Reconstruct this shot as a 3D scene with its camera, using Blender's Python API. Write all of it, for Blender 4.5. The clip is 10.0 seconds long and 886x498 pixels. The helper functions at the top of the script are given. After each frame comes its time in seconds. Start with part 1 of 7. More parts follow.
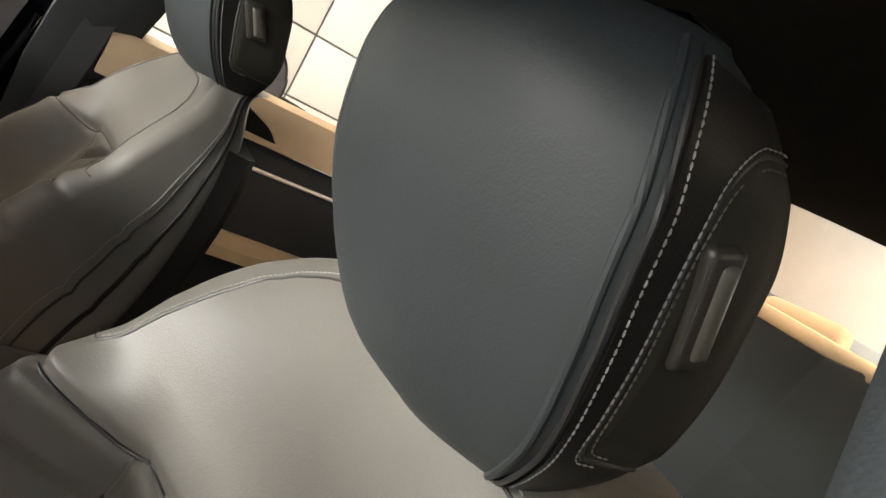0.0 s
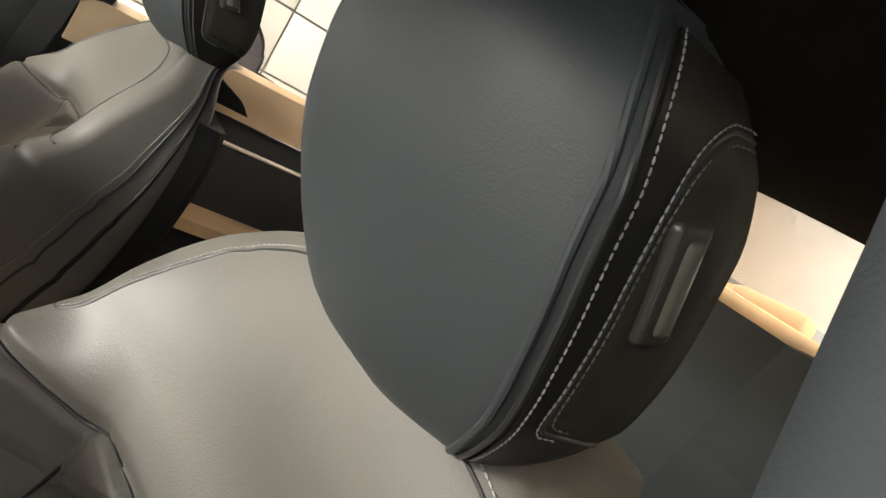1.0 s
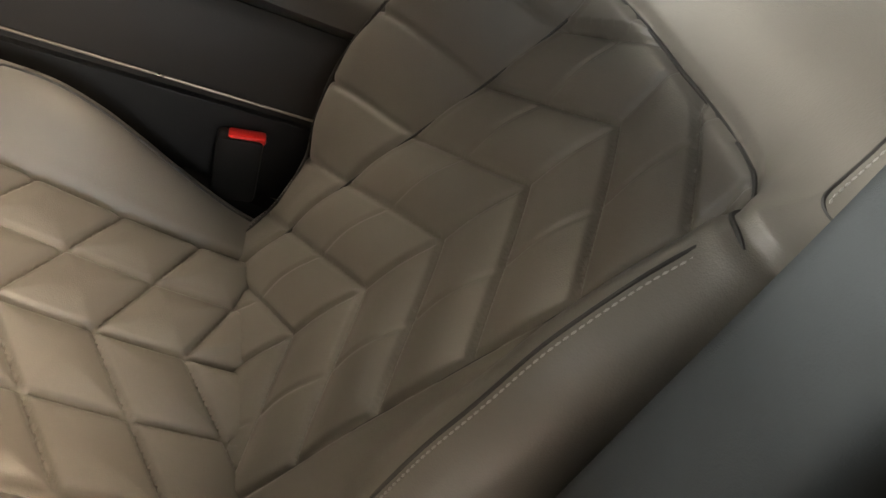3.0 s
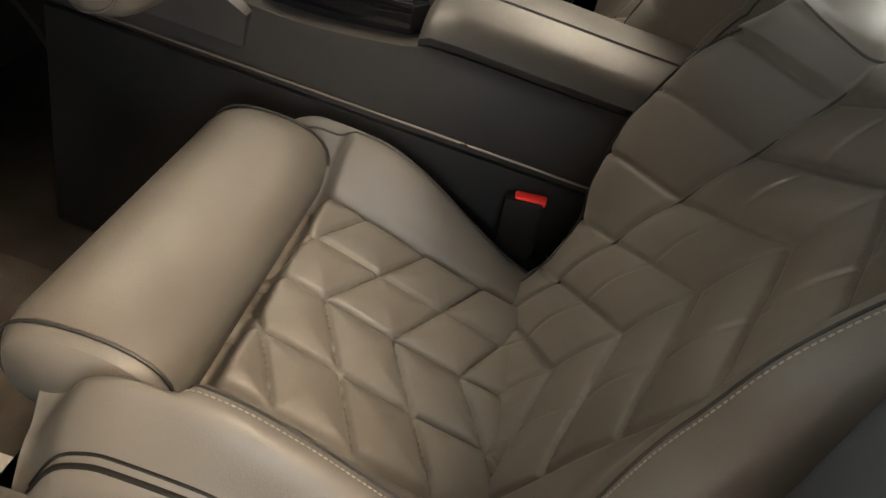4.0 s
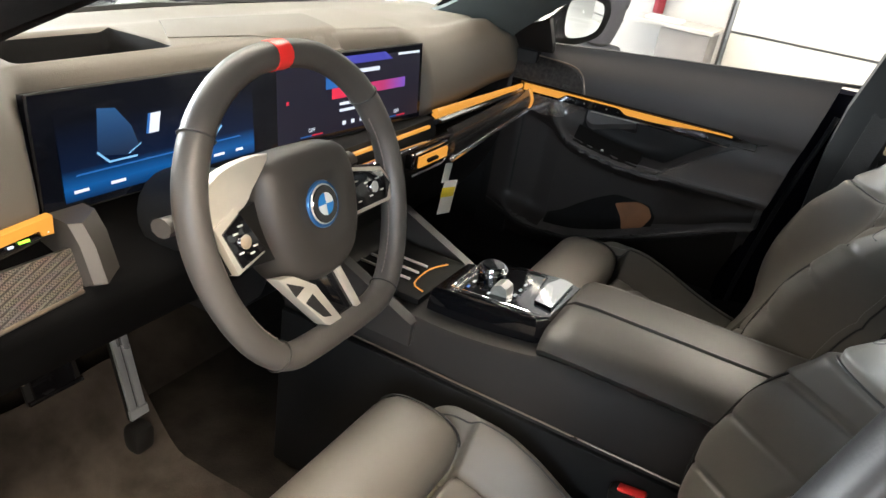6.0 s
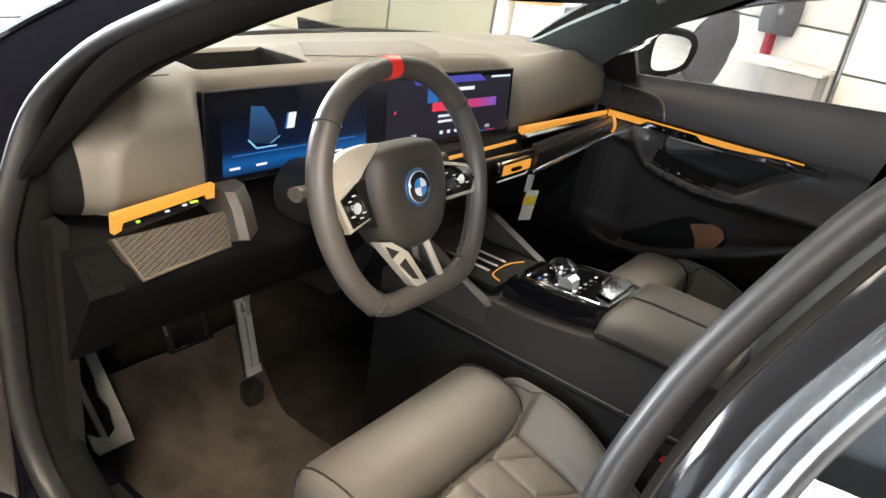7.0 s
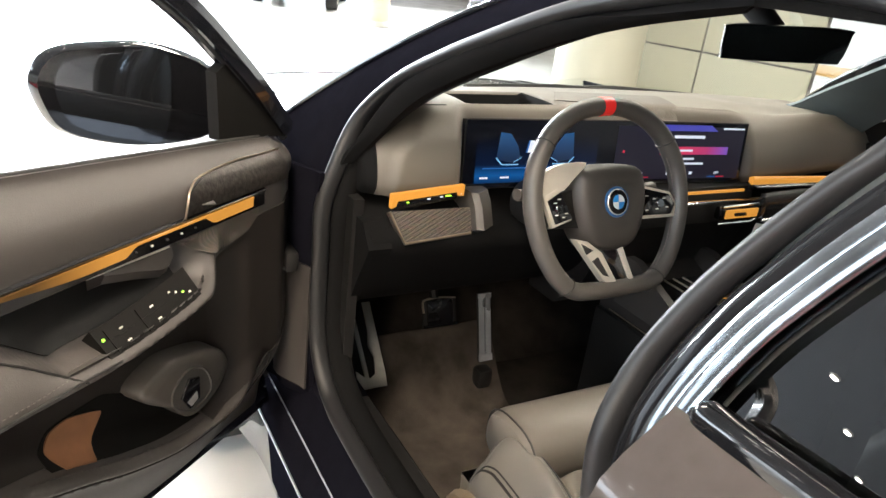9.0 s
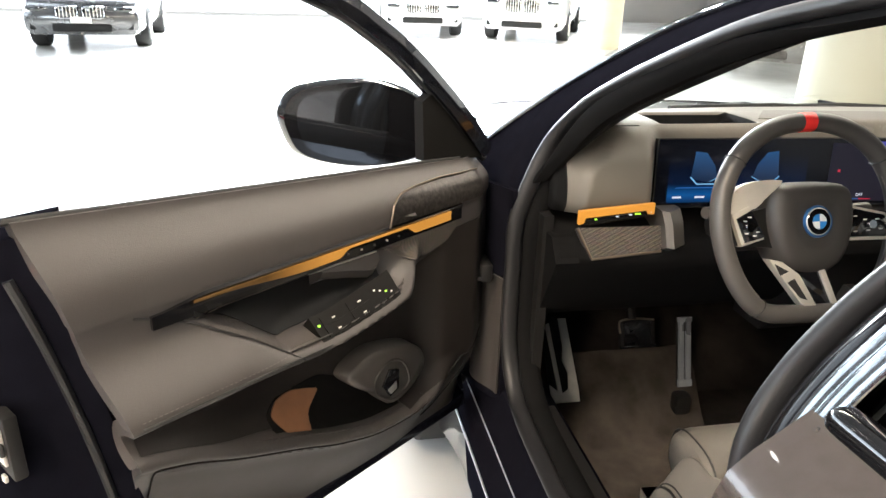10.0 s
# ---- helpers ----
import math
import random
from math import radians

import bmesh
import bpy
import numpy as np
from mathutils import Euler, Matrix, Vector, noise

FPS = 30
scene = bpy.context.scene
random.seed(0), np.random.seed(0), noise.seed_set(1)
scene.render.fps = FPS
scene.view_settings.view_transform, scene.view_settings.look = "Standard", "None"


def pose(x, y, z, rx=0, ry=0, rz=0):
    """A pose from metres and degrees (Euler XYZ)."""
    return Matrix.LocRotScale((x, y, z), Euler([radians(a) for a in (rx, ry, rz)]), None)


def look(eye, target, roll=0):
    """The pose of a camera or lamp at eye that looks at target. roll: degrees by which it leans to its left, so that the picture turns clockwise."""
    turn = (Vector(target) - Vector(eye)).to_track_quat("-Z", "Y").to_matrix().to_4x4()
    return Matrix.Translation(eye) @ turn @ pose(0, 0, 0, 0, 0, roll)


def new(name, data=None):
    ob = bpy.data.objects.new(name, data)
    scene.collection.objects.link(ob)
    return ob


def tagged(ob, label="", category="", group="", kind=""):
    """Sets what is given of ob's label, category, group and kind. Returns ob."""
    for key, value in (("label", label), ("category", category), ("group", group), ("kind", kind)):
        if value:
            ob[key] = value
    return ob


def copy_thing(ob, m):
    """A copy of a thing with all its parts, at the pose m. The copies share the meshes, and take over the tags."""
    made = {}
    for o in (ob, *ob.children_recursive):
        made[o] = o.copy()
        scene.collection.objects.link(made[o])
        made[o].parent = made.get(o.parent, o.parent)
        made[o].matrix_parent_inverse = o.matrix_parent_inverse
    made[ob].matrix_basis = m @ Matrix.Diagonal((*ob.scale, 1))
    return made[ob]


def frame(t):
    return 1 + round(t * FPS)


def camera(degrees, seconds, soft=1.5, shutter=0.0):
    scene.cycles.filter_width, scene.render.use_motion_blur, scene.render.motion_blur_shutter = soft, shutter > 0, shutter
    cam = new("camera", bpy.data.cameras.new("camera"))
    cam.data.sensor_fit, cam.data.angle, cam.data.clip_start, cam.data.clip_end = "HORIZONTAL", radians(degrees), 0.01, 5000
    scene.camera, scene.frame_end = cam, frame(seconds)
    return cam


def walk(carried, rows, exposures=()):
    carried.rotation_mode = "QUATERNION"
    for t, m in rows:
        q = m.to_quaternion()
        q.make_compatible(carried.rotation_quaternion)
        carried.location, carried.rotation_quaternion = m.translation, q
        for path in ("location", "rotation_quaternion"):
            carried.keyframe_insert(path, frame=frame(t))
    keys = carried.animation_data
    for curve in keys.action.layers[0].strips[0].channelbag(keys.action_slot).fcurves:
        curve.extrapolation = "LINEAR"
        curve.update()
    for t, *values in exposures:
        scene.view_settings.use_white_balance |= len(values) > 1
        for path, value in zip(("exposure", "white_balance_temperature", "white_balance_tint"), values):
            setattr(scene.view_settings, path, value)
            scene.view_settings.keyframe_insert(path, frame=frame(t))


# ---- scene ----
cam = camera(63.8, 10.0)
PATH = [
    (0, (-0.637, -0.669, 1.207), (0.982, -1.798, 0.88), 29.8),
    (0.5, (-0.634, -0.677, 1.208), (0.964, -1.849, 0.94), 31.2),
    (1, (-0.637, -0.675, 1.204), (0.931, -1.872, 0.874), 31.7),
    (1.5, (-0.653, -0.648, 1.181), (0.832, -1.869, 0.628), 32.3),
    (2, (-0.676, -0.602, 1.144), (0.731, -1.794, 0.369), 33.1),
    (2.5, (-0.726, -0.539, 1.094), (0.642, -1.628, 0.124), 33.4),
    (2.7, (-0.76, -0.516, 1.066), (0.628, -1.507, 0.022), 33.0),
    (3.8, (-0.875, -0.495, 1.05), (0.663, -0.741, -0.204), 24.1),
    (4, (-0.894, -0.503, 1.073), (0.692, -0.547, -0.145), 20.4),
    (4.5, (-0.928, -0.544, 1.171), (0.743, -0.186, 0.132), 13.4),
    (5, (-0.941, -0.566, 1.249), (0.756, -0.021, 0.341), 10.8),
    (5.2, (-0.942, -0.579, 1.273), (0.742, 0.021, 0.377), 10.1),
    (6.3, (-0.997, -0.669, 1.314), (0.607, 0.151, 0.447), 9.4),
    (6.5, (-1.029, -0.689, 1.318), (0.554, 0.18, 0.458), 9.3),
    (7, (-1.115, -0.766, 1.326), (0.399, 0.245, 0.496), 9.2),
    (7.5, (-1.178, -0.842, 1.329), (0.24, 0.316, 0.523), 9.1),
    (8, (-1.203, -0.924, 1.337), (0.103, 0.371, 0.551), 8.8),
    (8.5, (-1.214, -1.002, 1.34), (-0.055, 0.437, 0.573), 8.1),
    (9, (-1.214, -1.069, 1.345), (-0.267, 0.52, 0.584), 7.2),
    (9.5, (-1.208, -1.124, 1.348), (-0.52, 0.598, 0.598), 5.7),
    (10, (-1.181, -1.171, 1.354), (-0.819, 0.655, 0.623), 1.8),
]
walk(cam, [(t, look(eye, target, roll)) for t, eye, target, roll in PATH],
     [(0, 0.22, 6800, 11), (1.0, 0.25, 6900, 11), (2.0, 0.28, 7100, 11), (2.7, 0.52, 7000, 11), (4.0, 0.30, 6800, 10), (5.0, 0.48, 6000, 8), (6.5, 0.55, 6150, 9), (8.0, 0.4, 6200, 9), (9.5, 0.25, 6100, 9), (10, 0.2, 6100, 9)])
import functools

GROUND = -0.09

# ---- world and light ----
world = bpy.data.worlds.new("hall_air")
scene.world = world
world.use_nodes = True
wn = world.node_tree.nodes
sky = wn.new("ShaderNodeTexSky")
sky.sky_type = "NISHITA"
sky.sun_disc = False
sky.sun_elevation = radians(38)
sky.sun_rotation = radians(-40)
wn["Background"].inputs["Strength"].default_value = 0.12
world.node_tree.links.new(sky.outputs[0], wn["Background"].inputs["Color"])


def area(name, eye, target, sx, sy, power, colour):
    d = bpy.data.lights.new(name, "AREA")
    d.shape, d.size, d.size_y, d.energy, d.color = "RECTANGLE", sx, sy, power, colour
    ob = new(name, d)
    ob.matrix_world = look(eye, target)
    return ob


# daylight through the glass front of the hall, an added side fill, and the rows of ceiling lamps
area("window_daylight", (-9.0, 9.0, 2.6), (0, 0, 0.8), 9.0, 4.0, 650, (0.86, 0.94, 1.0))
# fill lamp added on the left, where no window is known
area("side_fill_light", (-9.5, -3.0, 3.2), (0, -0.5, 0.9), 5.0, 2.0, 520, (0.86, 0.94, 1.0))
area("window_daylight_front", (0.5, 17.0, 3.95), (0, 0, 1.1), 14.0, 1.5, 10500, (0.95, 0.97, 0.95))
area("ceiling_lamp_row", (1.5, 2.5, 4.2), (1.0, 2.0, 0), 5.0, 0.6, 320, (1.0, 0.86, 0.68))
area("ceiling_lamp_row", (-2.2, -1.55, 4.2), (-0.8, -0.5, 0.5), 0.45, 2.0, 260, (1.0, 0.82, 0.62))
area("ceiling_lamp_row", (-4.0, -4.8, 4.2), (-0.8, -0.1, 0.6), 0.6, 3.0, 330, (1.0, 0.82, 0.62))
area("ceiling_lamp_row", (0.5, -10.0, 4.2), (0.5, -11.5, 0), 5.0, 0.7, 1000, (1.0, 0.93, 0.85))
area("ceiling_lamp_row", (3.4, -1.0, 4.2), (2.6, -1.0, 0), 0.6, 5.0, 320, (1.0, 0.86, 0.68))


# ---- materials ----
def nodes_of(name):
    m = bpy.data.materials.new(name)
    m.use_nodes = True
    nt = m.node_tree
    return m, nt, nt.nodes["Principled BSDF"]


def ramp(nt, src, stops):
    r = nt.nodes.new("ShaderNodeValToRGB")
    while len(r.color_ramp.elements) < len(stops):
        r.color_ramp.elements.new(0.5)
    for e, (p, c) in zip(r.color_ramp.elements, stops):
        e.position, e.color = p, (*c, 1)
    nt.links.new(src, r.inputs[0])
    return r.outputs[0]


def tex(nt, kind, scale, **kw):
    n = nt.nodes.new(kind)
    n.inputs["Scale"].default_value = scale
    for k, v in kw.items():
        n.inputs[k].default_value = v
    return n


def coords(nt):
    return nt.nodes.new("ShaderNodeTexCoord").outputs["Object"]


def bump(nt, b, src, strength, dist=0.002, prev=None):
    n = nt.nodes.new("ShaderNodeBump")
    n.inputs["Strength"].default_value = strength
    n.inputs["Distance"].default_value = dist
    nt.links.new(src, n.inputs["Height"])
    if prev is not None:
        nt.links.new(prev, n.inputs["Normal"])
    nt.links.new(n.outputs[0], b.inputs["Normal"])
    return n.outputs[0]


def surf(name, c, rough=0.5, metal=0.0, vary=0.12, scale=6.0, grain=0.0, grain_scale=400.0, coat=0.0, spec=0.5, rvary=0.1, detail=4):
    """A surface with a base colour that varies softly at a large scale and a fine grain."""
    m, nt, b = nodes_of(name)
    co = coords(nt)
    n1 = tex(nt, "ShaderNodeTexNoise", scale, Detail=detail)
    nt.links.new(co, n1.inputs["Vector"])
    lo, hi = [x * (1 - vary) for x in c], [min(1, x * (1 + vary)) for x in c]
    nt.links.new(ramp(nt, n1.outputs[0], [(0.3, lo), (0.7, hi)]), b.inputs["Base Color"])
    r = nt.nodes.new("ShaderNodeMapRange")
    r.inputs["To Min"].default_value, r.inputs["To Max"].default_value = max(0, rough - rvary), min(1, rough + rvary)
    nt.links.new(n1.outputs[0], r.inputs["Value"])
    nt.links.new(r.outputs[0], b.inputs["Roughness"])
    b.inputs["Metallic"].default_value = metal
    b.inputs["Specular IOR Level"].default_value = spec
    b.inputs["Coat Weight"].default_value = coat
    b.inputs["Coat Roughness"].default_value = 0.03
    if grain:
        g = tex(nt, "ShaderNodeTexVoronoi", grain_scale)
        nt.links.new(co, g.inputs["Vector"])
        g2 = tex(nt, "ShaderNodeTexNoise", grain_scale * 0.4, Detail=3)
        nt.links.new(co, g2.inputs["Vector"])
        p = bump(nt, b, g.outputs["Distance"], grain, 0.0006)
        bump(nt, b, g2.outputs[0], grain * 0.7, 0.001, p)
    return m


def glow(name, c, strength):
    m, nt, b = nodes_of(name)
    b.inputs["Base Color"].default_value = (*[x * 0.2 for x in c], 1)
    b.inputs["Emission Color"].default_value = (*c, 1)
    b.inputs["Emission Strength"].default_value = strength
    b.inputs["Roughness"].default_value = 0.3
    return m


def glass(name, tint, gloss):
    m = bpy.data.materials.new(name)
    m.use_nodes = True
    nt = m.node_tree
    nt.nodes.remove(nt.nodes["Principled BSDF"])
    t, g, x = nt.nodes.new("ShaderNodeBsdfTransparent"), nt.nodes.new("ShaderNodeBsdfGlossy"), nt.nodes.new("ShaderNodeMixShader")
    lw, pw, f = nt.nodes.new("ShaderNodeLayerWeight"), nt.nodes.new("ShaderNodeMath"), nt.nodes.new("ShaderNodeMath")
    lw.inputs[0].default_value = 0.5
    pw.operation, f.operation = "POWER", "MULTIPLY_ADD"
    pw.inputs[1].default_value = 4.0
    f.inputs[1].default_value, f.inputs[2].default_value = 0.85, gloss
    nt.links.new(lw.outputs["Facing"], pw.inputs[0])
    nt.links.new(pw.outputs[0], f.inputs[0])
    t.inputs[0].default_value = (*tint, 1)
    g.inputs["Roughness"].default_value = 0.0
    nt.links.new(f.outputs[0], x.inputs[0])
    nt.links.new(t.outputs[0], x.inputs[1])
    nt.links.new(g.outputs[0], x.inputs[2])
    nt.links.new(x.outputs[0], nt.nodes["Material Output"].inputs[0])
    return m


def weave(name, a, b_, scale, rough):
    """Carbon-fibre twill: checks of two tones that run aslant, under lacquer."""
    m, nt, b = nodes_of(name)
    mp = nt.nodes.new("ShaderNodeMapping")
    mp.inputs["Rotation"].default_value = (0.6, 0.4, 0.785)
    nt.links.new(coords(nt), mp.inputs[0])
    ch = tex(nt, "ShaderNodeTexChecker", scale)
    ch.inputs[1].default_value, ch.inputs[2].default_value = (*a, 1), (*b_, 1)
    nt.links.new(mp.outputs[0], ch.inputs["Vector"])
    n = tex(nt, "ShaderNodeTexNoise", 9.0)
    mx = nt.nodes.new("ShaderNodeMixRGB")
    mx.blend_type = "MULTIPLY"
    mx.inputs[0].default_value = 0.5
    nt.links.new(ch.outputs[0], mx.inputs[1])
    nt.links.new(n.outputs[1], mx.inputs[2])
    nt.links.new(mx.outputs[0], b.inputs["Base Color"])
    b.inputs["Roughness"].default_value, b.inputs["Coat Weight"].default_value, b.inputs["Coat Roughness"].default_value = rough, 0.5, 0.10
    b.inputs["Metallic"].default_value = 0.15
    bump(nt, b, ch.outputs[1], 0.15, 0.0004)
    return m


LEATHER = surf("grained_leather", (0.122, 0.112, 0.097), 0.45, vary=0.08, scale=9, grain=0.16, grain_scale=900, spec=0.45)
# headrest leather toned darker and cooler; the daylight's tint sits in its colour
LEATHER_HEAD = surf("smooth_headrest_leather", (0.036, 0.040, 0.041), 0.52, vary=0.06, scale=7, grain=0.10, grain_scale=1000, spec=0.3)
LEATHER_DARK = surf("black_side_leather", (0.014, 0.0132, 0.0122), 0.5, vary=0.1, scale=9, grain=0.16, grain_scale=900, spec=0.18)
DASH = surf("dash_leatherette", (0.094, 0.085, 0.071), 0.55, vary=0.06, scale=7, grain=0.2, grain_scale=800)
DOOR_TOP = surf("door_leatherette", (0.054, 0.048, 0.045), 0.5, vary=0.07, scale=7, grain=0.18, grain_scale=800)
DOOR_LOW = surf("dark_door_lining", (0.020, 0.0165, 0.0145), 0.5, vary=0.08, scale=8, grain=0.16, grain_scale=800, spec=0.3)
CAP = surf("olive_black_cap", (0.026, 0.024, 0.018), 0.55, vary=0.08, grain=0.1, grain_scale=800, spec=0.2)
THREAD = surf("pale_thread", (0.27, 0.26, 0.24), 0.7, vary=0.1, scale=60)
SEAM = surf("black_seam", (0.02, 0.019, 0.018), 0.5, vary=0.1)
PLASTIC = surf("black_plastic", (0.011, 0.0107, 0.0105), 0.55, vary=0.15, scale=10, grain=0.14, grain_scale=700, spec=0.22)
PLASTIC_GREY = surf("console_grey_plastic", (0.042, 0.038, 0.034), 0.48, vary=0.08, scale=8, grain=0.12, grain_scale=700)
GLOSS = surf("piano_black", (0.006, 0.006, 0.007), 0.08, vary=0.1, coat=1.0, rvary=0.03)
PAINT = surf("dark_metallic_paint", (0.012, 0.013, 0.018), 0.22, metal=0.3, vary=0.1, scale=40, coat=1.0, rvary=0.04)
JAMB = surf("jamb_paint", (0.006, 0.006, 0.009), 0.6, vary=0.15, scale=30, rvary=0.08, spec=0.0)
FRAME = surf("frame_streak", (0.17, 0.185, 0.20), 0.16, metal=0.85, vary=0.35, scale=16, rvary=0.08)
BAND = surf("pillar_lacquer", (0.008, 0.008, 0.009), 0.1, vary=0.1, scale=20, rvary=0.04, spec=0.2)
CLIP_TRIM = surf("matte_black_trim", (0.006, 0.006, 0.0062), 0.8, vary=0.15, scale=14, grain=0.15, grain_scale=600, spec=0.06)
MAT = surf("velour_mat", (0.052, 0.044, 0.037), 0.95, vary=0.45, scale=12, grain=0.8, grain_scale=420, spec=0.1)
RUBBER = surf("door_seal_rubber", (0.015, 0.015, 0.016), 0.42, vary=0.1, scale=12, grain=0.08, grain_scale=600, spec=0.35)
CARPET = surf("black_carpet", (0.022, 0.019, 0.0165), 0.95, vary=0.35, scale=14, grain=0.9, grain_scale=420, spec=0.1)
LINER = surf("dark_headliner", (0.005, 0.0045, 0.004), 0.95, vary=0.15, scale=20, grain=0.4, grain_scale=600, spec=0.1)
SHELL = surf("pale_seat_shell", (0.40, 0.36, 0.25), 0.5, vary=0.08, scale=12, grain=0.1, grain_scale=600)
CAP_THREAD = surf("olive_thread", (0.10, 0.09, 0.07), 0.8, vary=0.1, scale=60)
BUTTON_FRAME = surf("button_frame_brown", (0.035, 0.031, 0.026), 0.3)
BUTTON = surf("button_taupe", (0.085, 0.078, 0.062), 0.35)
SIDE_TRIM = surf("seat_side_plastic", (0.19, 0.155, 0.115), 0.5, vary=0.06, scale=9, grain=0.12, grain_scale=600)
BEIGE = surf("tan_trim", (0.46, 0.33, 0.20), 0.6, vary=0.12, scale=9, grain=0.15, grain_scale=500)
SILVER = surf("satin_silver", (0.72, 0.68, 0.60), 0.38, metal=0.55, vary=0.05, scale=30)
CHROME = surf("bright_chrome", (0.75, 0.75, 0.76), 0.07, metal=1.0, vary=0.03, rvary=0.02)
STEEL = surf("brushed_pedal_steel", (0.58, 0.56, 0.52), 0.36, metal=0.25, vary=0.08, scale=50)
RED = surf("red_button", (0.9, 0.035, 0.03), 0.35, vary=0.05)
CONSOLE_SIDE = surf("console_side", (0.030, 0.0265, 0.0235), 0.6, vary=0.08, scale=8, grain=0.12, grain_scale=700, spec=0.3)
BRONZE = surf("bronze_trim", (0.32, 0.26, 0.20), 0.32, metal=0.8, vary=0.08, scale=40)


def fading_glow(name, c, strength, start, way, near, far):
    """A light guide whose glow dies away along its length."""
    m, nt, b = nodes_of(name)
    b.inputs["Base Color"].default_value = (0.07, 0.04, 0.015, 1)
    b.inputs["Emission Color"].default_value = (*c, 1)
    b.inputs["Roughness"].default_value = 0.25
    d = nt.nodes.new("ShaderNodeVectorMath")
    d.operation = "DOT_PRODUCT"
    d.inputs[1].default_value = way
    nt.links.new(nt.nodes.new("ShaderNodeNewGeometry").outputs["Position"], d.inputs[0])
    r = nt.nodes.new("ShaderNodeMapRange")
    off = sum(p * q for p, q in zip(start, way))
    r.inputs["From Min"].default_value = off + near
    r.inputs["From Max"].default_value = off + far
    r.inputs["To Min"].default_value = strength
    r.inputs["To Max"].default_value = strength * 0.08
    nt.links.new(d.outputs["Value"], r.inputs["Value"])
    nt.links.new(r.outputs["Result"], b.inputs["Emission Strength"])
    return m


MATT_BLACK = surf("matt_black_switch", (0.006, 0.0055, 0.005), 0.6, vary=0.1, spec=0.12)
AMBER_FADE = fading_glow("amber_light_guide", (1.0, 0.42, 0.06), 0.52, (-0.80, 0.12, 0), (-0.775, -0.632, 0), 0.47, 0.58)
AMBER = glow("amber_light_strip", (1.0, 0.42, 0.06), 0.52)
TAN_POCKET = surf("brown_felt_pocket", (0.22, 0.10, 0.045), 0.9, vary=0.15, scale=20)
CARBON = weave("carbon_twill", (0.035, 0.03, 0.026), (0.19, 0.165, 0.14), 420.0, 0.34)
CARBON_DARK = weave("lacquered_carbon", (0.018, 0.016, 0.0145), (0.06, 0.053, 0.047), 420.0, 0.2)
SCREEN = surf("screen_glass", (0.004, 0.005, 0.009), 0.12, vary=0.05, rvary=0.02)
BLUE = glow("display_blue", (0.03, 0.16, 0.5), 0.5)
BLUE_LINE = glow("display_pale_blue", (0.25, 0.55, 0.9), 0.6)
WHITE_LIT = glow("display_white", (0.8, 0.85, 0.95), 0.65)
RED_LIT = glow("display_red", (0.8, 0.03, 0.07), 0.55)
PURPLE = glow("display_violet", (0.08, 0.08, 0.5), 0.5)
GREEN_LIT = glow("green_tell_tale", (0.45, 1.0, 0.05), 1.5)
PAPER = surf("white_paper", (0.75, 0.72, 0.64), 0.8, vary=0.05)
YELLOW = surf("yellow_band", (0.85, 0.66, 0.03), 0.7, vary=0.05)
CLEAR = glass("window_glass", (0.93, 0.96, 0.95), 0.04)
TINTED = glass("tinted_rear_glass", (0.10, 0.11, 0.11), 0.24)
PLATE_LINE = surf("pale_edge_metal", (0.42, 0.44, 0.47), 0.3, metal=0.6, vary=0.1, scale=9)
MIRROR, _nt, _b = nodes_of("mirror_silver")
_b.inputs["Metallic"].default_value, _b.inputs["Roughness"].default_value = 1.0, 0.01
_b.inputs["Base Color"].default_value = (0.85, 0.87, 0.88, 1)
FLOOR_TILE = surf("pale_floor_tile", (0.72, 0.70, 0.66), 0.2, vary=0.05, scale=2, rvary=0.06)
WALL = surf("ivory_wall_panel", (0.29, 0.285, 0.215), 0.5, vary=0.04, scale=1.5)
WALL_WHITE = surf("white_wall_panel", (0.44, 0.425, 0.40), 0.5, vary=0.04, scale=1.5)
WALL_GREY = surf("grey_partition", (0.36, 0.345, 0.335), 0.6, vary=0.04, scale=1.5)
CEIL = surf("hall_ceiling", (0.075, 0.077, 0.085), 0.8, vary=0.1)
WOOD = surf("pale_maple", (0.62, 0.40, 0.16), 0.4, vary=0.12, scale=4)
FABRIC = surf("dark_chair_mesh", (0.035, 0.035, 0.045), 0.9, vary=0.2, scale=30, grain=0.5)
CAR_WHITE = surf("white_car_paint", (0.5, 0.5, 0.5), 0.2, vary=0.04, coat=1.0)
CAR_SILVER = surf("silver_car_paint", (0.11, 0.11, 0.11), 0.25, metal=0.6, vary=0.05, coat=1.0)
TYRE = surf("tyre_rubber", (0.015, 0.015, 0.015), 0.8, vary=0.2)
LAMP_GLOW = glow("lamp_disc", (1.0, 0.92, 0.8), 32.0)
DAY_GLOW = glow("bright_daylight", (0.95, 0.98, 1.0), 3.0)
# dark body paint lightened to grey-brown: the warm floor's reflection is in it
BODY_GREY = surf("rear_door_floor_tone", (0.095, 0.081, 0.075), 0.24, metal=0.5, vary=0.06, scale=60, coat=1.0, rvary=0.04)


# ---- building helpers ----
def finish(bm, angle=38):
    bmesh.ops.recalc_face_normals(bm, faces=bm.faces)
    for f in bm.faces:
        f.smooth = True
    for e in bm.edges:
        if len(e.link_faces) == 2 and e.calc_face_angle(0) > radians(angle):
            e.smooth = False


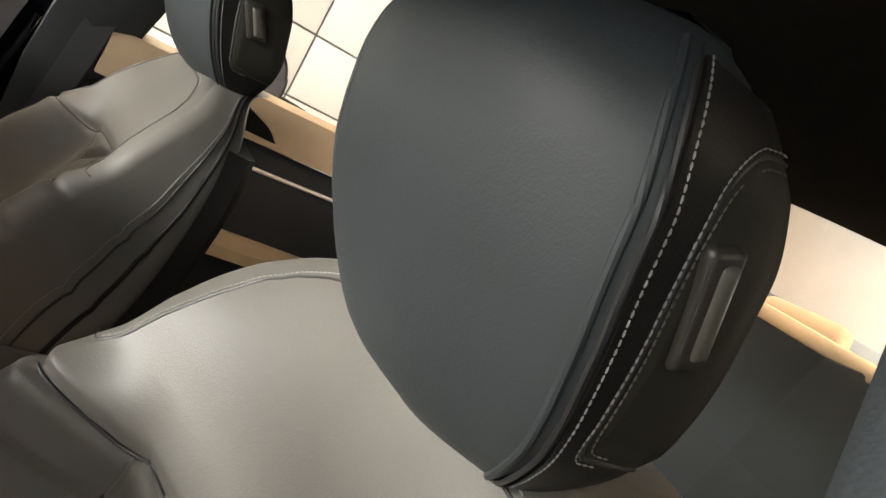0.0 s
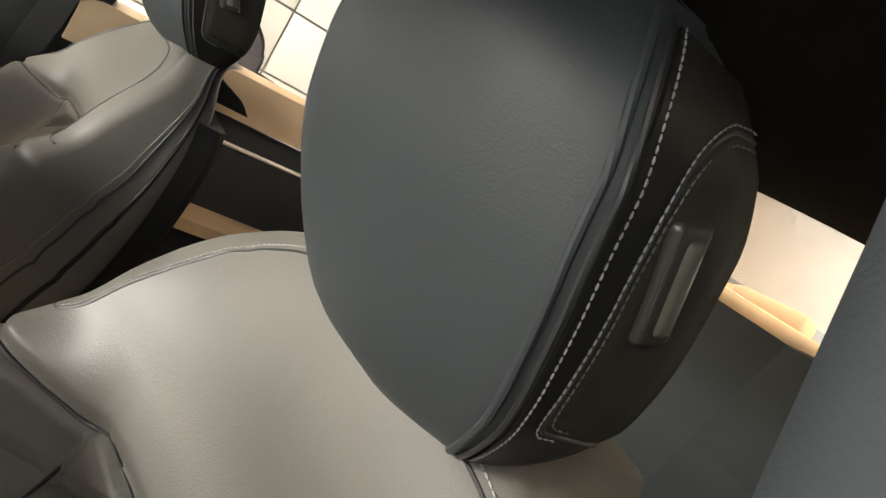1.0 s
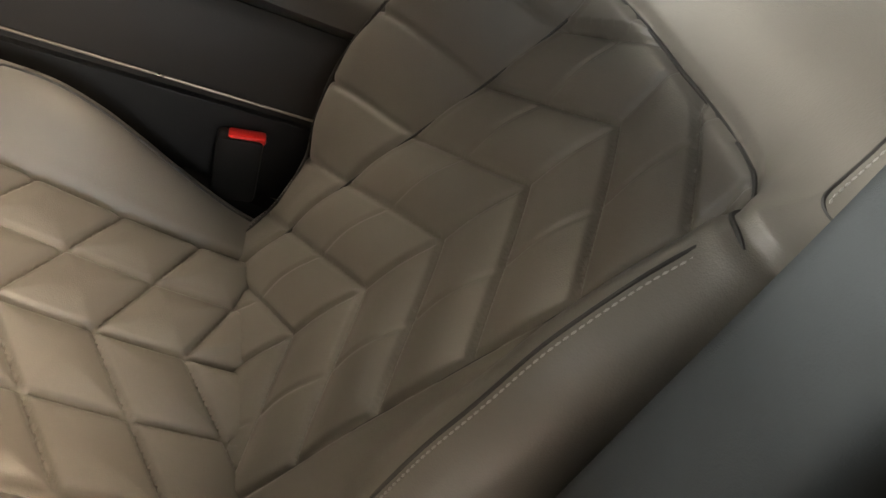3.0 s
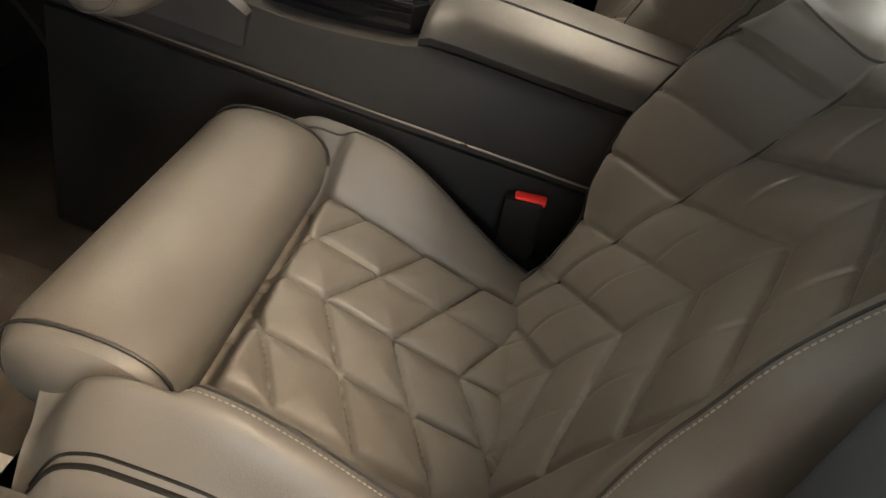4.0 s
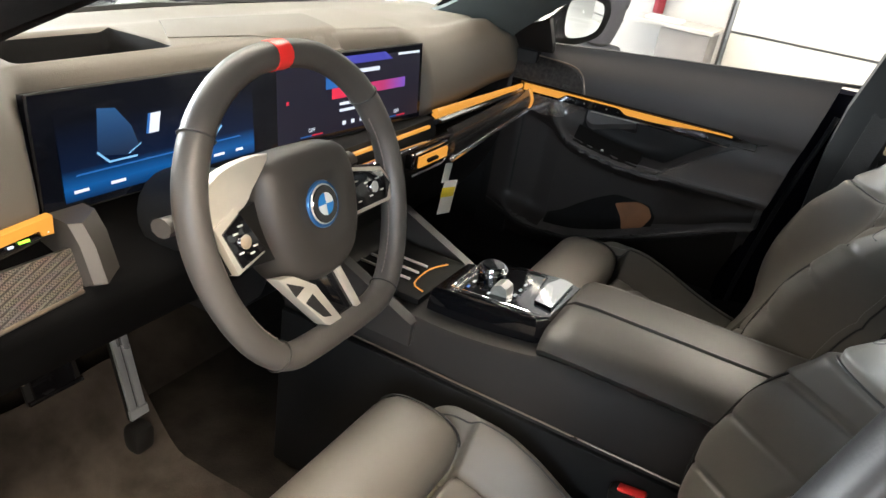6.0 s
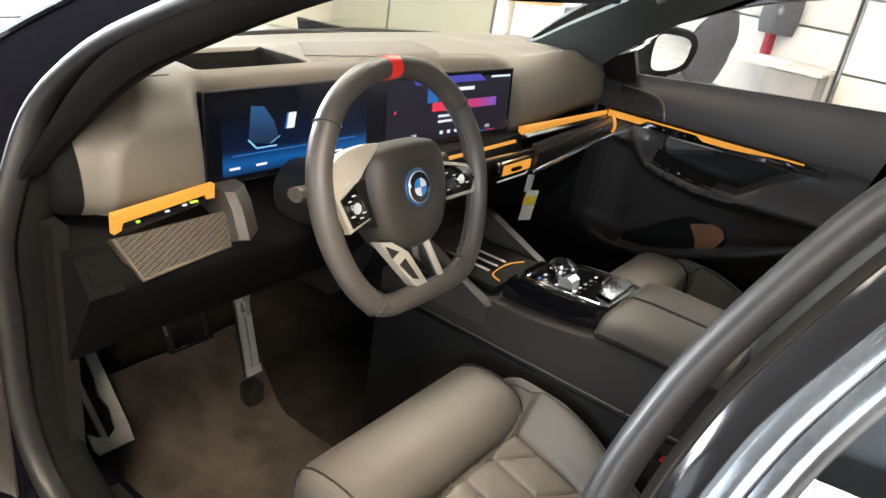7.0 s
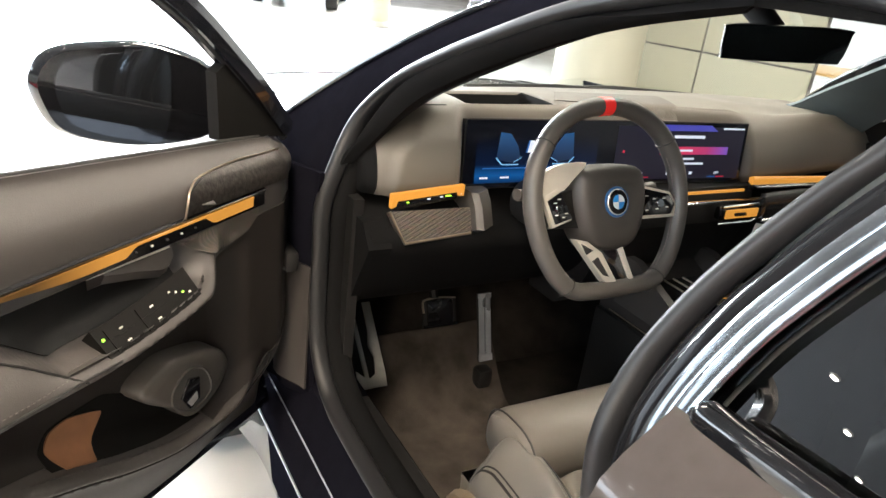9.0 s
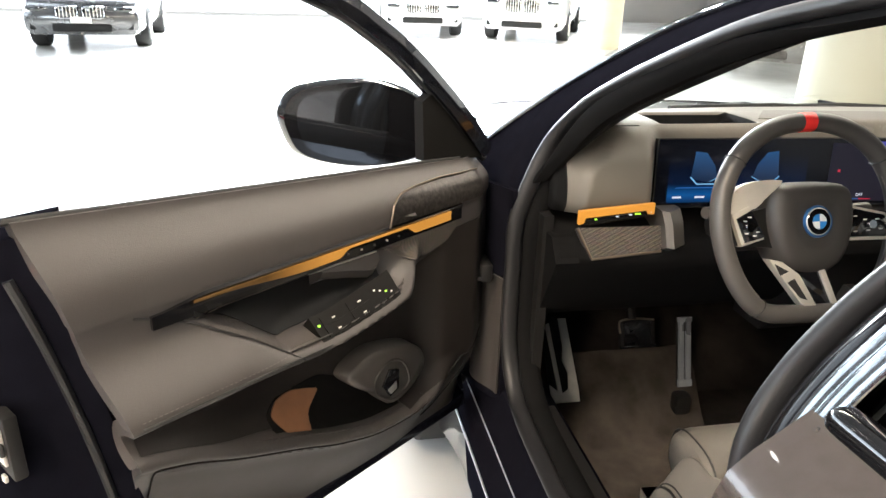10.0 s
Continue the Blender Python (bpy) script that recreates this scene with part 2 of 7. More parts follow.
def part(name, bm, material, parent=None, label="", angle=38, keep=False):
    """Links a bmesh as one mesh object, under its thing when one is given."""
    if not keep:
        finish(bm, angle)
    me = bpy.data.meshes.new(name)
    bm.to_mesh(me)
    bm.free()
    me.materials.append(material)
    ob = new(name, me)
    if parent is not None:
        ob.parent = parent
        ob.matrix_parent_inverse = parent.matrix_basis.inverted()
    if label:
        ob["label"] = label
    return ob


def thing(name, at, label, category, group="", kind=""):
    ob = new(name)
    ob.location = at
    ob.empty_display_size = 0.05
    return tagged(ob, label, category, group, kind)


def box(c, size, bev=0.004, m=None, seg=2, bm=None):
    own = bm is None
    b = bmesh.new()
    bmesh.ops.create_cube(b, size=1)
    bmesh.ops.scale(b, vec=size, verts=b.verts)
    if bev:
        bmesh.ops.bevel(b, geom=b.edges[:], offset=min(bev, min(size) * 0.45), segments=seg, affect="EDGES", profile=0.5)
    if m is not None:
        bmesh.ops.transform(b, matrix=m, verts=b.verts)
    bmesh.ops.translate(b, vec=c, verts=b.verts)
    if own:
        return b
    me = bpy.data.meshes.new("t")
    b.to_mesh(me)
    b.free()
    bm.from_mesh(me)
    bpy.data.meshes.remove(me)
    return bm


def loft(rings, caps=True, closed=False):
    """Skins closed rings of points, all of one length."""
    bm = bmesh.new()
    vs = [[bm.verts.new(p) for p in r] for r in rings]
    n = len(rings[0])
    pairs = list(zip(vs, vs[1:])) + ([(vs[-1], vs[0])] if closed else [])
    for a, b in pairs:
        for i in range(n):
            j = (i + 1) % n
            bm.faces.new((a[i], a[j], b[j], b[i]))
    if caps and not closed:
        bm.faces.new(vs[0])
        bm.faces.new(vs[-1])
    return bm


def sheet(f, nu, nv, thick=0.0):
    """A surface from f(u, v), u and v from 0 to 1; with thick it is a closed shell, grown against its normal."""
    P = [[Vector(f(i / nu, j / nv)) for i in range(nu + 1)] for j in range(nv + 1)]
    bm = bmesh.new()
    A = [[bm.verts.new(p) for p in r] for r in P]
    for j in range(nv):
        for i in range(nu):
            bm.faces.new((A[j][i], A[j][i + 1], A[j + 1][i + 1], A[j + 1][i]))
    if thick:
        B = []
        for j in range(nv + 1):
            row = []
            for i in range(nu + 1):
                du = P[j][min(i + 1, nu)] - P[j][max(i - 1, 0)]
                dv = P[min(j + 1, nv)][i] - P[max(j - 1, 0)][i]
                n = du.cross(dv)
                n = n.normalized() if n.length > 1e-12 else Vector((0, 0, 1))
                row.append(bm.verts.new(P[j][i] - n * thick))
            B.append(row)
        for j in range(nv):
            for i in range(nu):
                bm.faces.new((B[j][i], B[j + 1][i], B[j + 1][i + 1], B[j][i + 1]))
        for i in range(nu):
            bm.faces.new((A[0][i], B[0][i], B[0][i + 1], A[0][i + 1]))
            bm.faces.new((A[nv][i], A[nv][i + 1], B[nv][i + 1], B[nv][i]))
        for j in range(nv):
            bm.faces.new((A[j][0], A[j + 1][0], B[j + 1][0], B[j][0]))
            bm.faces.new((A[j][nu], B[j][nu], B[j + 1][nu], A[j + 1][nu]))
    return bm


def curve_points(pts, n, closed=False):
    """Catmull-Rom through the points."""
    P = [Vector(p) for p in pts]
    k = len(P)
    out = []
    spans = k if closed else k - 1
    for s in range(spans):
        a, b, c, d = [P[(s + o) % k] if closed else P[min(max(s + o, 0), k - 1)] for o in (-1, 0, 1, 2)]
        for i in range(n):
            t = i / n
            out.append(0.5 * ((2 * b) + (c - a) * t + (2 * a - 5 * b + 4 * c - d) * t * t + (3 * b - a - 3 * c + d) * t ** 3))
    if not closed:
        out.append(P[-1])
    return out


def sweep(path, profile, closed=False, up=(0, 0, 1), caps=True, scale=None):
    """Moves a closed 2D profile (side, up) along a path."""
    P = [Vector(p) for p in path]
    k = len(P)
    rings = []
    up = Vector(up)
    for i, p in enumerate(P):
        t = (P[(i + 1) % k] - P[i - 1]) if closed else (P[min(i + 1, k - 1)] - P[max(i - 1, 0)])
        t.normalize()
        side = t.cross(up)
        if side.length < 1e-4:
            side = t.cross(Vector((0, 1, 0.01)))
        side.normalize()
        u2 = side.cross(t)
        s = scale[i] if scale else 1.0
        rings.append([p + side * (a * s) + u2 * (b * s) for a, b in profile])
    return loft(rings, caps, closed)


def ring(rx, ry=None, n=12):
    ry = rx if ry is None else ry
    return [(rx * math.cos(2 * math.pi * i / n), ry * math.sin(2 * math.pi * i / n)) for i in range(n)]


def tube(path, r, closed=False, n=10, up=(0, 0, 1), ry=None):
    return sweep(path, ring(r, ry, n), closed, up)


def prism(outline, depth, frame_m, bev=0.0):
    """Extrudes a 2D outline by depth along z and poses it."""
    bm = bmesh.new()
    lo = [bm.verts.new((x, y, 0)) for x, y in outline]
    hi = [bm.verts.new((x, y, depth)) for x, y in outline]
    bm.faces.new(lo[::-1])
    bm.faces.new(hi)
    n = len(outline)
    for i in range(n):
        bm.faces.new((lo[i], lo[(i + 1) % n], hi[(i + 1) % n], hi[i]))
    if bev:
        es = [e for e in bm.edges if all(abs(v.co.z - depth) < 1e-6 for v in e.verts)]
        bmesh.ops.bevel(bm, geom=es, offset=bev, segments=2, affect="EDGES", profile=0.5)
    bmesh.ops.transform(bm, matrix=frame_m, verts=bm.verts)
    return bm


def axes(o, x, y):
    """A pose with its origin at o, its x axis along x and its y axis near y."""
    x = Vector(x).normalized()
    z = x.cross(Vector(y)).normalized()
    y = z.cross(x)
    m = Matrix((x, y, z)).transposed().to_4x4()
    m.translation = o
    return m


def stitches(path, gap=0.0052, length=0.0034, r=0.0006):
    """A row of short threads along a path, in one mesh."""
    P = [Vector(p) for p in path]
    d = [0.0]
    for a, b in zip(P, P[1:]):
        d.append(d[-1] + (b - a).length)

    def at(s):
        i = max(0, min(len(P) - 2, int(np.searchsorted(d, s)) - 1))
        f = (s - d[i]) / max(1e-9, d[i + 1] - d[i])
        return P[i].lerp(P[i + 1], f)
    verts, faces = [], []
    s = gap / 2
    while s + length < d[-1]:
        a, b = at(s), at(s + length)
        t = (b - a).normalized()
        u = t.cross(Vector((0.31, 0.27, 0.91))).normalized()
        w = t.cross(u)
        k = len(verts)
        for q, e in ((a, 0.6), ((a + b) / 2, 1.25), (b, 0.6)):
            verts += [q + (u * c + w * g) * r * e for c, g in ((1, 0), (0, 1), (-1, 0), (0, -1))]
        for row in (0, 4):
            for i in range(4):
                j = (i + 1) % 4
                faces.append((k + row + i, k + row + j, k + row + 4 + j, k + row + 4 + i))
        faces.append((k + 3, k + 2, k + 1, k))
        faces.append((k + 8, k + 9, k + 10, k + 11))
        s += gap
    bm = bmesh.new()
    V = [bm.verts.new(v) for v in verts]
    for f in faces:
        bm.faces.new([V[i] for i in f])
    return bm


def smooth01(x, a, b):
    t = min(1.0, max(0.0, (x - a) / (b - a)))
    return t * t * (3 - 2 * t)


@functools.lru_cache(maxsize=None)
def slopes(table):
    """Slopes of a smooth curve through a table that never overshoots its points."""
    h = [b[0] - a[0] for a, b in zip(table, table[1:])]
    d = [(b[1] - a[1]) / k for a, b, k in zip(table, table[1:], h)]
    m = [d[0]]
    for i in range(1, len(d)):
        m.append(0.0 if d[i - 1] * d[i] <= 0 else (h[i - 1] + h[i]) * 1.5 / ((2 * h[i] + h[i - 1]) * 0.5 / d[i - 1] + (h[i] + 2 * h[i - 1]) * 0.5 / d[i]))
    return m + [d[-1]]


def lerp_table(x, table):
    """The value at x of a smooth curve through the table's points."""
    if x <= table[0][0]:
        return table[0][1]
    if x >= table[-1][0]:
        return table[-1][1]
    m = slopes(tuple(table))
    i = max(k for k in range(len(table) - 1) if table[k][0] <= x)
    (x0, y0), (x1, y1) = table[i], table[i + 1]
    h = x1 - x0
    t = (x - x0) / h
    return y0 * (1 + 2 * t) * (1 - t) ** 2 + m[i] * h * t * (1 - t) ** 2 + y1 * t * t * (3 - 2 * t) + m[i + 1] * h * t * t * (t - 1)


def letters(text, size, m, material, parent, name="lettering"):
    """Raised writing in the built-in font."""
    c = bpy.data.curves.new(name, "FONT")
    c.body, c.size, c.align_x, c.align_y, c.extrude = text, size, "CENTER", "CENTER", 0.0002
    ob = bpy.data.objects.new(name, c)
    me = bpy.data.meshes.new_from_object(ob)
    bpy.data.objects.remove(ob)
    me.transform(m)
    bm = bmesh.new()
    bm.from_mesh(me)
    bpy.data.meshes.remove(me)
    return part(name, bm, material, parent, keep=True)


# ---- hall ----
def slab(name, c, size, mat, label, category, kind="structure", bev=0.0):
    return tagged(part(name, box(c, size, bev), mat), label, category, kind=kind)


slab("floor", (0, 3, GROUND - 0.05), (40, 40, 0.1), FLOOR_TILE, "pale polished showroom floor tiles", "floor")
slab("ceiling", (0, 3, 4.6), (40, 40, 0.1), CEIL, "dark showroom ceiling", "ceiling")
slab("wall_east", (12.2, 3, 2.25), (0.2, 40, 4.8), WALL_WHITE, "white showroom wall", "wall")
slab("wall_south", (0, -13.0, 2.25), (40, 0.2, 4.8), WALL_WHITE, "pale showroom wall", "wall")
slab("wall_north", (0, 22.0, 2.25), (40, 0.2, 4.8), WALL_WHITE, "white showroom wall far behind the cars", "wall")
slab("wall_west", (-19.9, 3, 2.25), (0.2, 40, 4.8), WALL_WHITE, "white showroom wall", "wall")


# ---- seats ----
SPINE = [(0.44, -0.585), (0.52, -0.632), (0.60, -0.677), (0.722, -0.744), (0.80, -0.787), (0.871, -0.822), (0.93, -0.842), (1.0, -0.858), (1.06, -0.868), (1.085, -0.874), (1.10, -0.882), (1.111, -0.897), (1.116, -0.92)]
HALF = [(0.44, 0.205), (0.52, 0.222), (0.61, 0.240), (0.645, 0.250), (0.69, 0.257), (0.745, 0.256), (0.81, 0.250), (0.865, 0.242), (0.917, 0.233), (0.945, 0.230), (0.975, 0.226), (1.0, 0.222), (1.03, 0.215), (1.05, 0.205), (1.072, 0.186), (1.094, 0.154), (1.106, 0.128), (1.116, 0.09)]
CREST_A = [(0.44, 0.17), (0.56, 0.195), (0.61, 0.212), (0.645, 0.224), (0.688, 0.228), (0.745, 0.226), (0.81, 0.218), (0.865, 0.208), (0.917, 0.204), (0.945, 0.203), (0.96, 0.198), (0.995, 0.186), (1.02, 0.177), (1.05, 0.163), (1.072, 0.139), (1.095, 0.105), (1.116, 0.07)]
CREST_L = [(0.44, 0.0), (0.56, 0.004), (0.61, 0.018), (0.645, 0.044), (0.688, 0.070), (0.745, 0.091), (0.81, 0.102), (0.865, 0.094), (0.917, 0.077), (0.945, 0.060), (0.96, 0.051), (0.995, 0.040), (1.02, 0.029), (1.05, 0.013), (1.072, 0.005), (1.095, 0.0), (1.116, -0.004)]
DEEP = [(0.44, 0.11), (0.7, 0.10), (0.9, 0.078), (1.05, 0.060), (1.116, 0.045)]
INSERT = 0.138
CREASE = ((0.0, 0.927), (0.06, 0.928), (0.125, 0.925), (0.14, 0.918), (0.155, 0.912), (0.18, 0.909), (0.204, 0.908), (0.24, 0.892))


def crease(a):
    """Height at which the quilted panel ends under the smooth shoulder panel."""
    return lerp_table(abs(a), CREASE)


def quilt(a, z):
    """Depth of the quilting at the lateral place a and the height z."""
    top = crease(a)
    if z > top:
        return 0.006 * smooth01(z, top, top + 0.014)
    ac = a + 0.008
    aa = abs(ac)
    edge = 0.006 * math.exp(-((z - top) / 0.005) ** 2) - 0.004 * math.exp(-((z - top) / 0.018) ** 2)
    fold = 0.0055 * math.exp(-((aa - INSERT) / 0.0032) ** 2)
    if ac > INSERT + 0.002:
        return 0.003 - fold - edge
    g = max(fold, 0.0042 * math.exp(-(aa / 0.0030) ** 2), 0.0020 * math.exp(-((aa - 0.070) / 0.0022) ** 2))
    q = (z + 0.53 * aa - 0.871) / 0.0745
    dist = abs(q - round(q)) * 0.0745 * 0.88
    low = smooth01(z, 0.47, 0.53)
    if z < 0.955 - 0.53 * aa:
        g = max(g, (0.0066 if aa < INSERT else 0.0050) * math.exp(-(dist / 0.0027) ** 2) * low)
        puff = 0.0066 * (1 - math.exp(-(dist / 0.017) ** 2)) * (1 - 0.45 * smooth01(aa, INSERT, INSERT + 0.03))
    else:
        puff = 0.0048
    puff *= 0.55 + 0.45 * (1 - math.exp(-((aa - 0.0) / 0.02) ** 2)) * (1 - math.exp(-((aa - INSERT) / 0.014) ** 2))
    return puff - g - edge


def spine(z):
    y = lerp_table(z, SPINE)
    dy = (lerp_table(z + 0.01, SPINE) - lerp_table(z - 0.01, SPINE)) / 0.02
    n = Vector((0, 1, -dy)).normalized()
    return y, n


@functools.lru_cache(maxsize=20000)
def back_row(z):
    """What a level of the backrest has in common: its middle, normal, half width and bolster crest."""
    return (*spine(z), lerp_table(z, HALF), lerp_table(z, CREST_A), lerp_table(z, CREST_L))


def back_point(a, z, lift=0.0):
    """A place on the front of the backrest: a is sideways from the middle, outwards positive."""
    y, n, hw, ca, cl = back_row(z)
    s = abs(a)
    k = smooth01(z, 0.90, 0.97)
    d = (1 - k) * (0.010 * smooth01(s, 0.0, INSERT) * smooth01(z, 0.5, 0.65) + (cl - 0.010 * smooth01(z, 0.5, 0.65)) * smooth01(s, INSERT - 0.004, ca)) + k * cl * min(1.0, s / ca) ** 2.0
    d -= 0.006 * smooth01(s, ca, hw) + 0.010 * smooth01(z, 1.04, 1.09) * min(1.0, s / hw) ** 3
    return Vector((a, y, z)) + n * (d + lift)


def depth_way(z):
    """The way from the front of the backrest to its back, level towards the top."""
    n = back_row(min(z, 1.06))[1]
    return n.lerp(Vector((0, 1, 0.08)), smooth01(z, 0.95, 1.05)).normalized()


def side_run(s, z):
    """The turn of the edge from the front of the backrest to its side, and the side back to the shell."""
    y, n, hw = back_row(z)[0], depth_way(z), back_row(z)[2]
    dp = lerp_table(z, DEEP)
    r = 0.030 - 0.010 * smooth01(z, 0.88, 0.97)
    flat = hw - r
    base = back_point(s * flat, z, quilt(s * flat, z)) - n * r
    arc = [base + Vector((s * r * math.sin(t), 0, 0)) + n * (r * math.cos(t)) for t in (0.25, 0.5, 0.75, 1.0, 1.25, 1.5)]
    back = Vector((s * (hw + 0.004), y, z)) - n * dp
    return flat, arc, back, Vector((s * (hw - 0.03), y, z)) - n * (dp + 0.012)


def side_at(s, f, z):
    """A place on the side of the backrest: f from its front edge to the shell."""
    flat, arc, back, far = side_run(s, z)
    return arc[-1].lerp(back, f) + Vector((s * 0.0012, 0, 0))


def back_rings(nz, nf):
    rings = []
    for k in range(nz + 1):
        z = 0.44 + 0.676 * (1 - (1 - k / nz) ** 1.15)
        flat = side_run(1, z)[0]
        pts = [back_point(-flat + 2 * flat * i / nf, z, quilt(-flat + 2 * flat * i / nf, z)) for i in range(nf + 1)]
        for s in (1, -1):
            flat, arc, back, far = side_run(s, z)
            col = arc + [arc[-1].lerp(back, f) for f in (0.25, 0.5, 0.75)] + [back, far]
            pts += col if s > 0 else col[::-1]
        rings.append(pts)
    return rings


HR_HW = [(1.05, 0.030), (1.07, 0.048), (1.085, 0.064), (1.10, 0.088), (1.115, 0.103), (1.13, 0.113), (1.15, 0.119), (1.18, 0.122), (1.21, 0.1215), (1.235, 0.115), (1.255, 0.103), (1.268, 0.088), (1.276, 0.07)]
HR_FRONT = [(1.05, -0.900), (1.07, -0.884), (1.085, -0.862), (1.10, -0.838), (1.12, -0.824), (1.15, -0.811), (1.20, -0.798), (1.235, -0.794), (1.258, -0.799), (1.27, -0.812), (1.276, -0.826)]
HR_BACK = [(1.05, -0.906), (1.07, -0.896), (1.085, -0.886), (1.10, -0.888), (1.15, -0.893), (1.20, -0.887), (1.235, -0.880), (1.255, -0.872), (1.276, -0.855)]


def head_point(a, z):
    hw = lerp_table(z, HR_HW)
    f = lerp_table(z, HR_FRONT)
    return Vector((a, f - 0.026 * (abs(a) / hw) ** 2.4, z))


def slim(p):
    """Draws the headrest's inboard lower corner in."""
    k = 1 - 0.17 * (1 - smooth01(p.z, 1.095, 1.175)) if p.x < 0 else 1.0
    return Vector((p.x * k, p.y, p.z))


def head_rings():
    rings = []
    for z in [1.05 + (1.276 - 1.05) * (0.5 - 0.5 * math.cos(math.pi * i / 50)) for i in range(51)]:
        hw, b = lerp_table(z, HR_HW), lerp_table(z, HR_BACK)
        pts = [head_point(-hw * 0.94 + 1.88 * hw * i / 36, z) for i in range(37)]
        e = pts[-1]
        side = [Vector((hw * 0.985, e.y - 0.006, z)), Vector((hw, e.y - 0.016, z)), Vector((hw * 1.0, (e.y + b) / 2, z)), Vector((hw * 0.99, b + 0.016, z)), Vector((hw * 0.95, b + 0.004, z)), Vector((hw * 0.85, b, z))]
        back = [Vector((x * hw, b - 0.004 * (1 - x * x), z)) for x in (0.5, 0.0, -0.5)]
        rings.append([slim(p) for p in pts + side + back + [Vector((-p.x, p.y, p.z)) for p in side[::-1]]])
    return rings


def seat_place(c, m):
    """Turns seat-local places (outwards, y, z) into the car's."""
    return Matrix.Translation((c, 0, 0)) @ Matrix.Diagonal((m, 1, 1, 1))


def moved(bm, m):
    bmesh.ops.transform(bm, matrix=m, verts=bm.verts)
    return bm


CUSH_SIDE = [(-0.70, 0.535), (-0.62, 0.545), (-0.54, 0.556), (-0.46, 0.575), (-0.40, 0.588), (-0.36, 0.59)]
CUSH_TOP = [(-0.70, 0.508), (-0.62, 0.522), (-0.54, 0.538), (-0.46, 0.560), (-0.40, 0.577), (-0.36, 0.585)]


def cush_quilt(a, y):
    aa = abs(a)
    g = 0.0
    for c, w, k in ((0.0, 0.0026, 0.0075), (0.075, 0.0026, 0.0075), (0.15, 0.005, 0.011)):
        g = max(g, k * math.exp(-((aa - c) / w) ** 2))
    if aa > 0.15:
        return -g
    q = (y + 0.423 + 0.55 * aa) / 0.078
    dist = abs(q - round(q)) * 0.078 * 0.88
    g = max(g, 0.0070 * math.exp(-(dist / 0.0026) ** 2))
    puff = min(dist, abs(aa - 0.075), abs(aa), 0.15 - aa)
    return 0.0070 * (1 - math.exp(-(puff / 0.016) ** 2)) - g


def cush_point(a, y):
    z = lerp_table(y, CUSH_TOP)
    hw = 0.255
    b = (0.050 + lerp_table(y, CUSH_SIDE) - z) * smooth01(abs(a), 0.145, 0.205) * (1 - (0.95 if a < 0 else 0.5) * smooth01(-y, 0.42, 0.66))
    b -= 0.06 * smooth01(abs(a), 0.205, hw) ** 1.5
    b -= 0.075 * smooth01(y, -0.315, -0.255) ** 1.6 * smooth01(abs(a), 0.19, 0.215)
    b -= 0.028 * smooth01(y, -0.34, -0.27) * smooth01(abs(a), 0.14, 0.2)
    b -= 0.035 * smooth01(y, -0.382, -0.36) * (1 - smooth01(abs(a), 0.19, 0.215))
    return Vector((a, y, z + b + cush_quilt(a, y)))


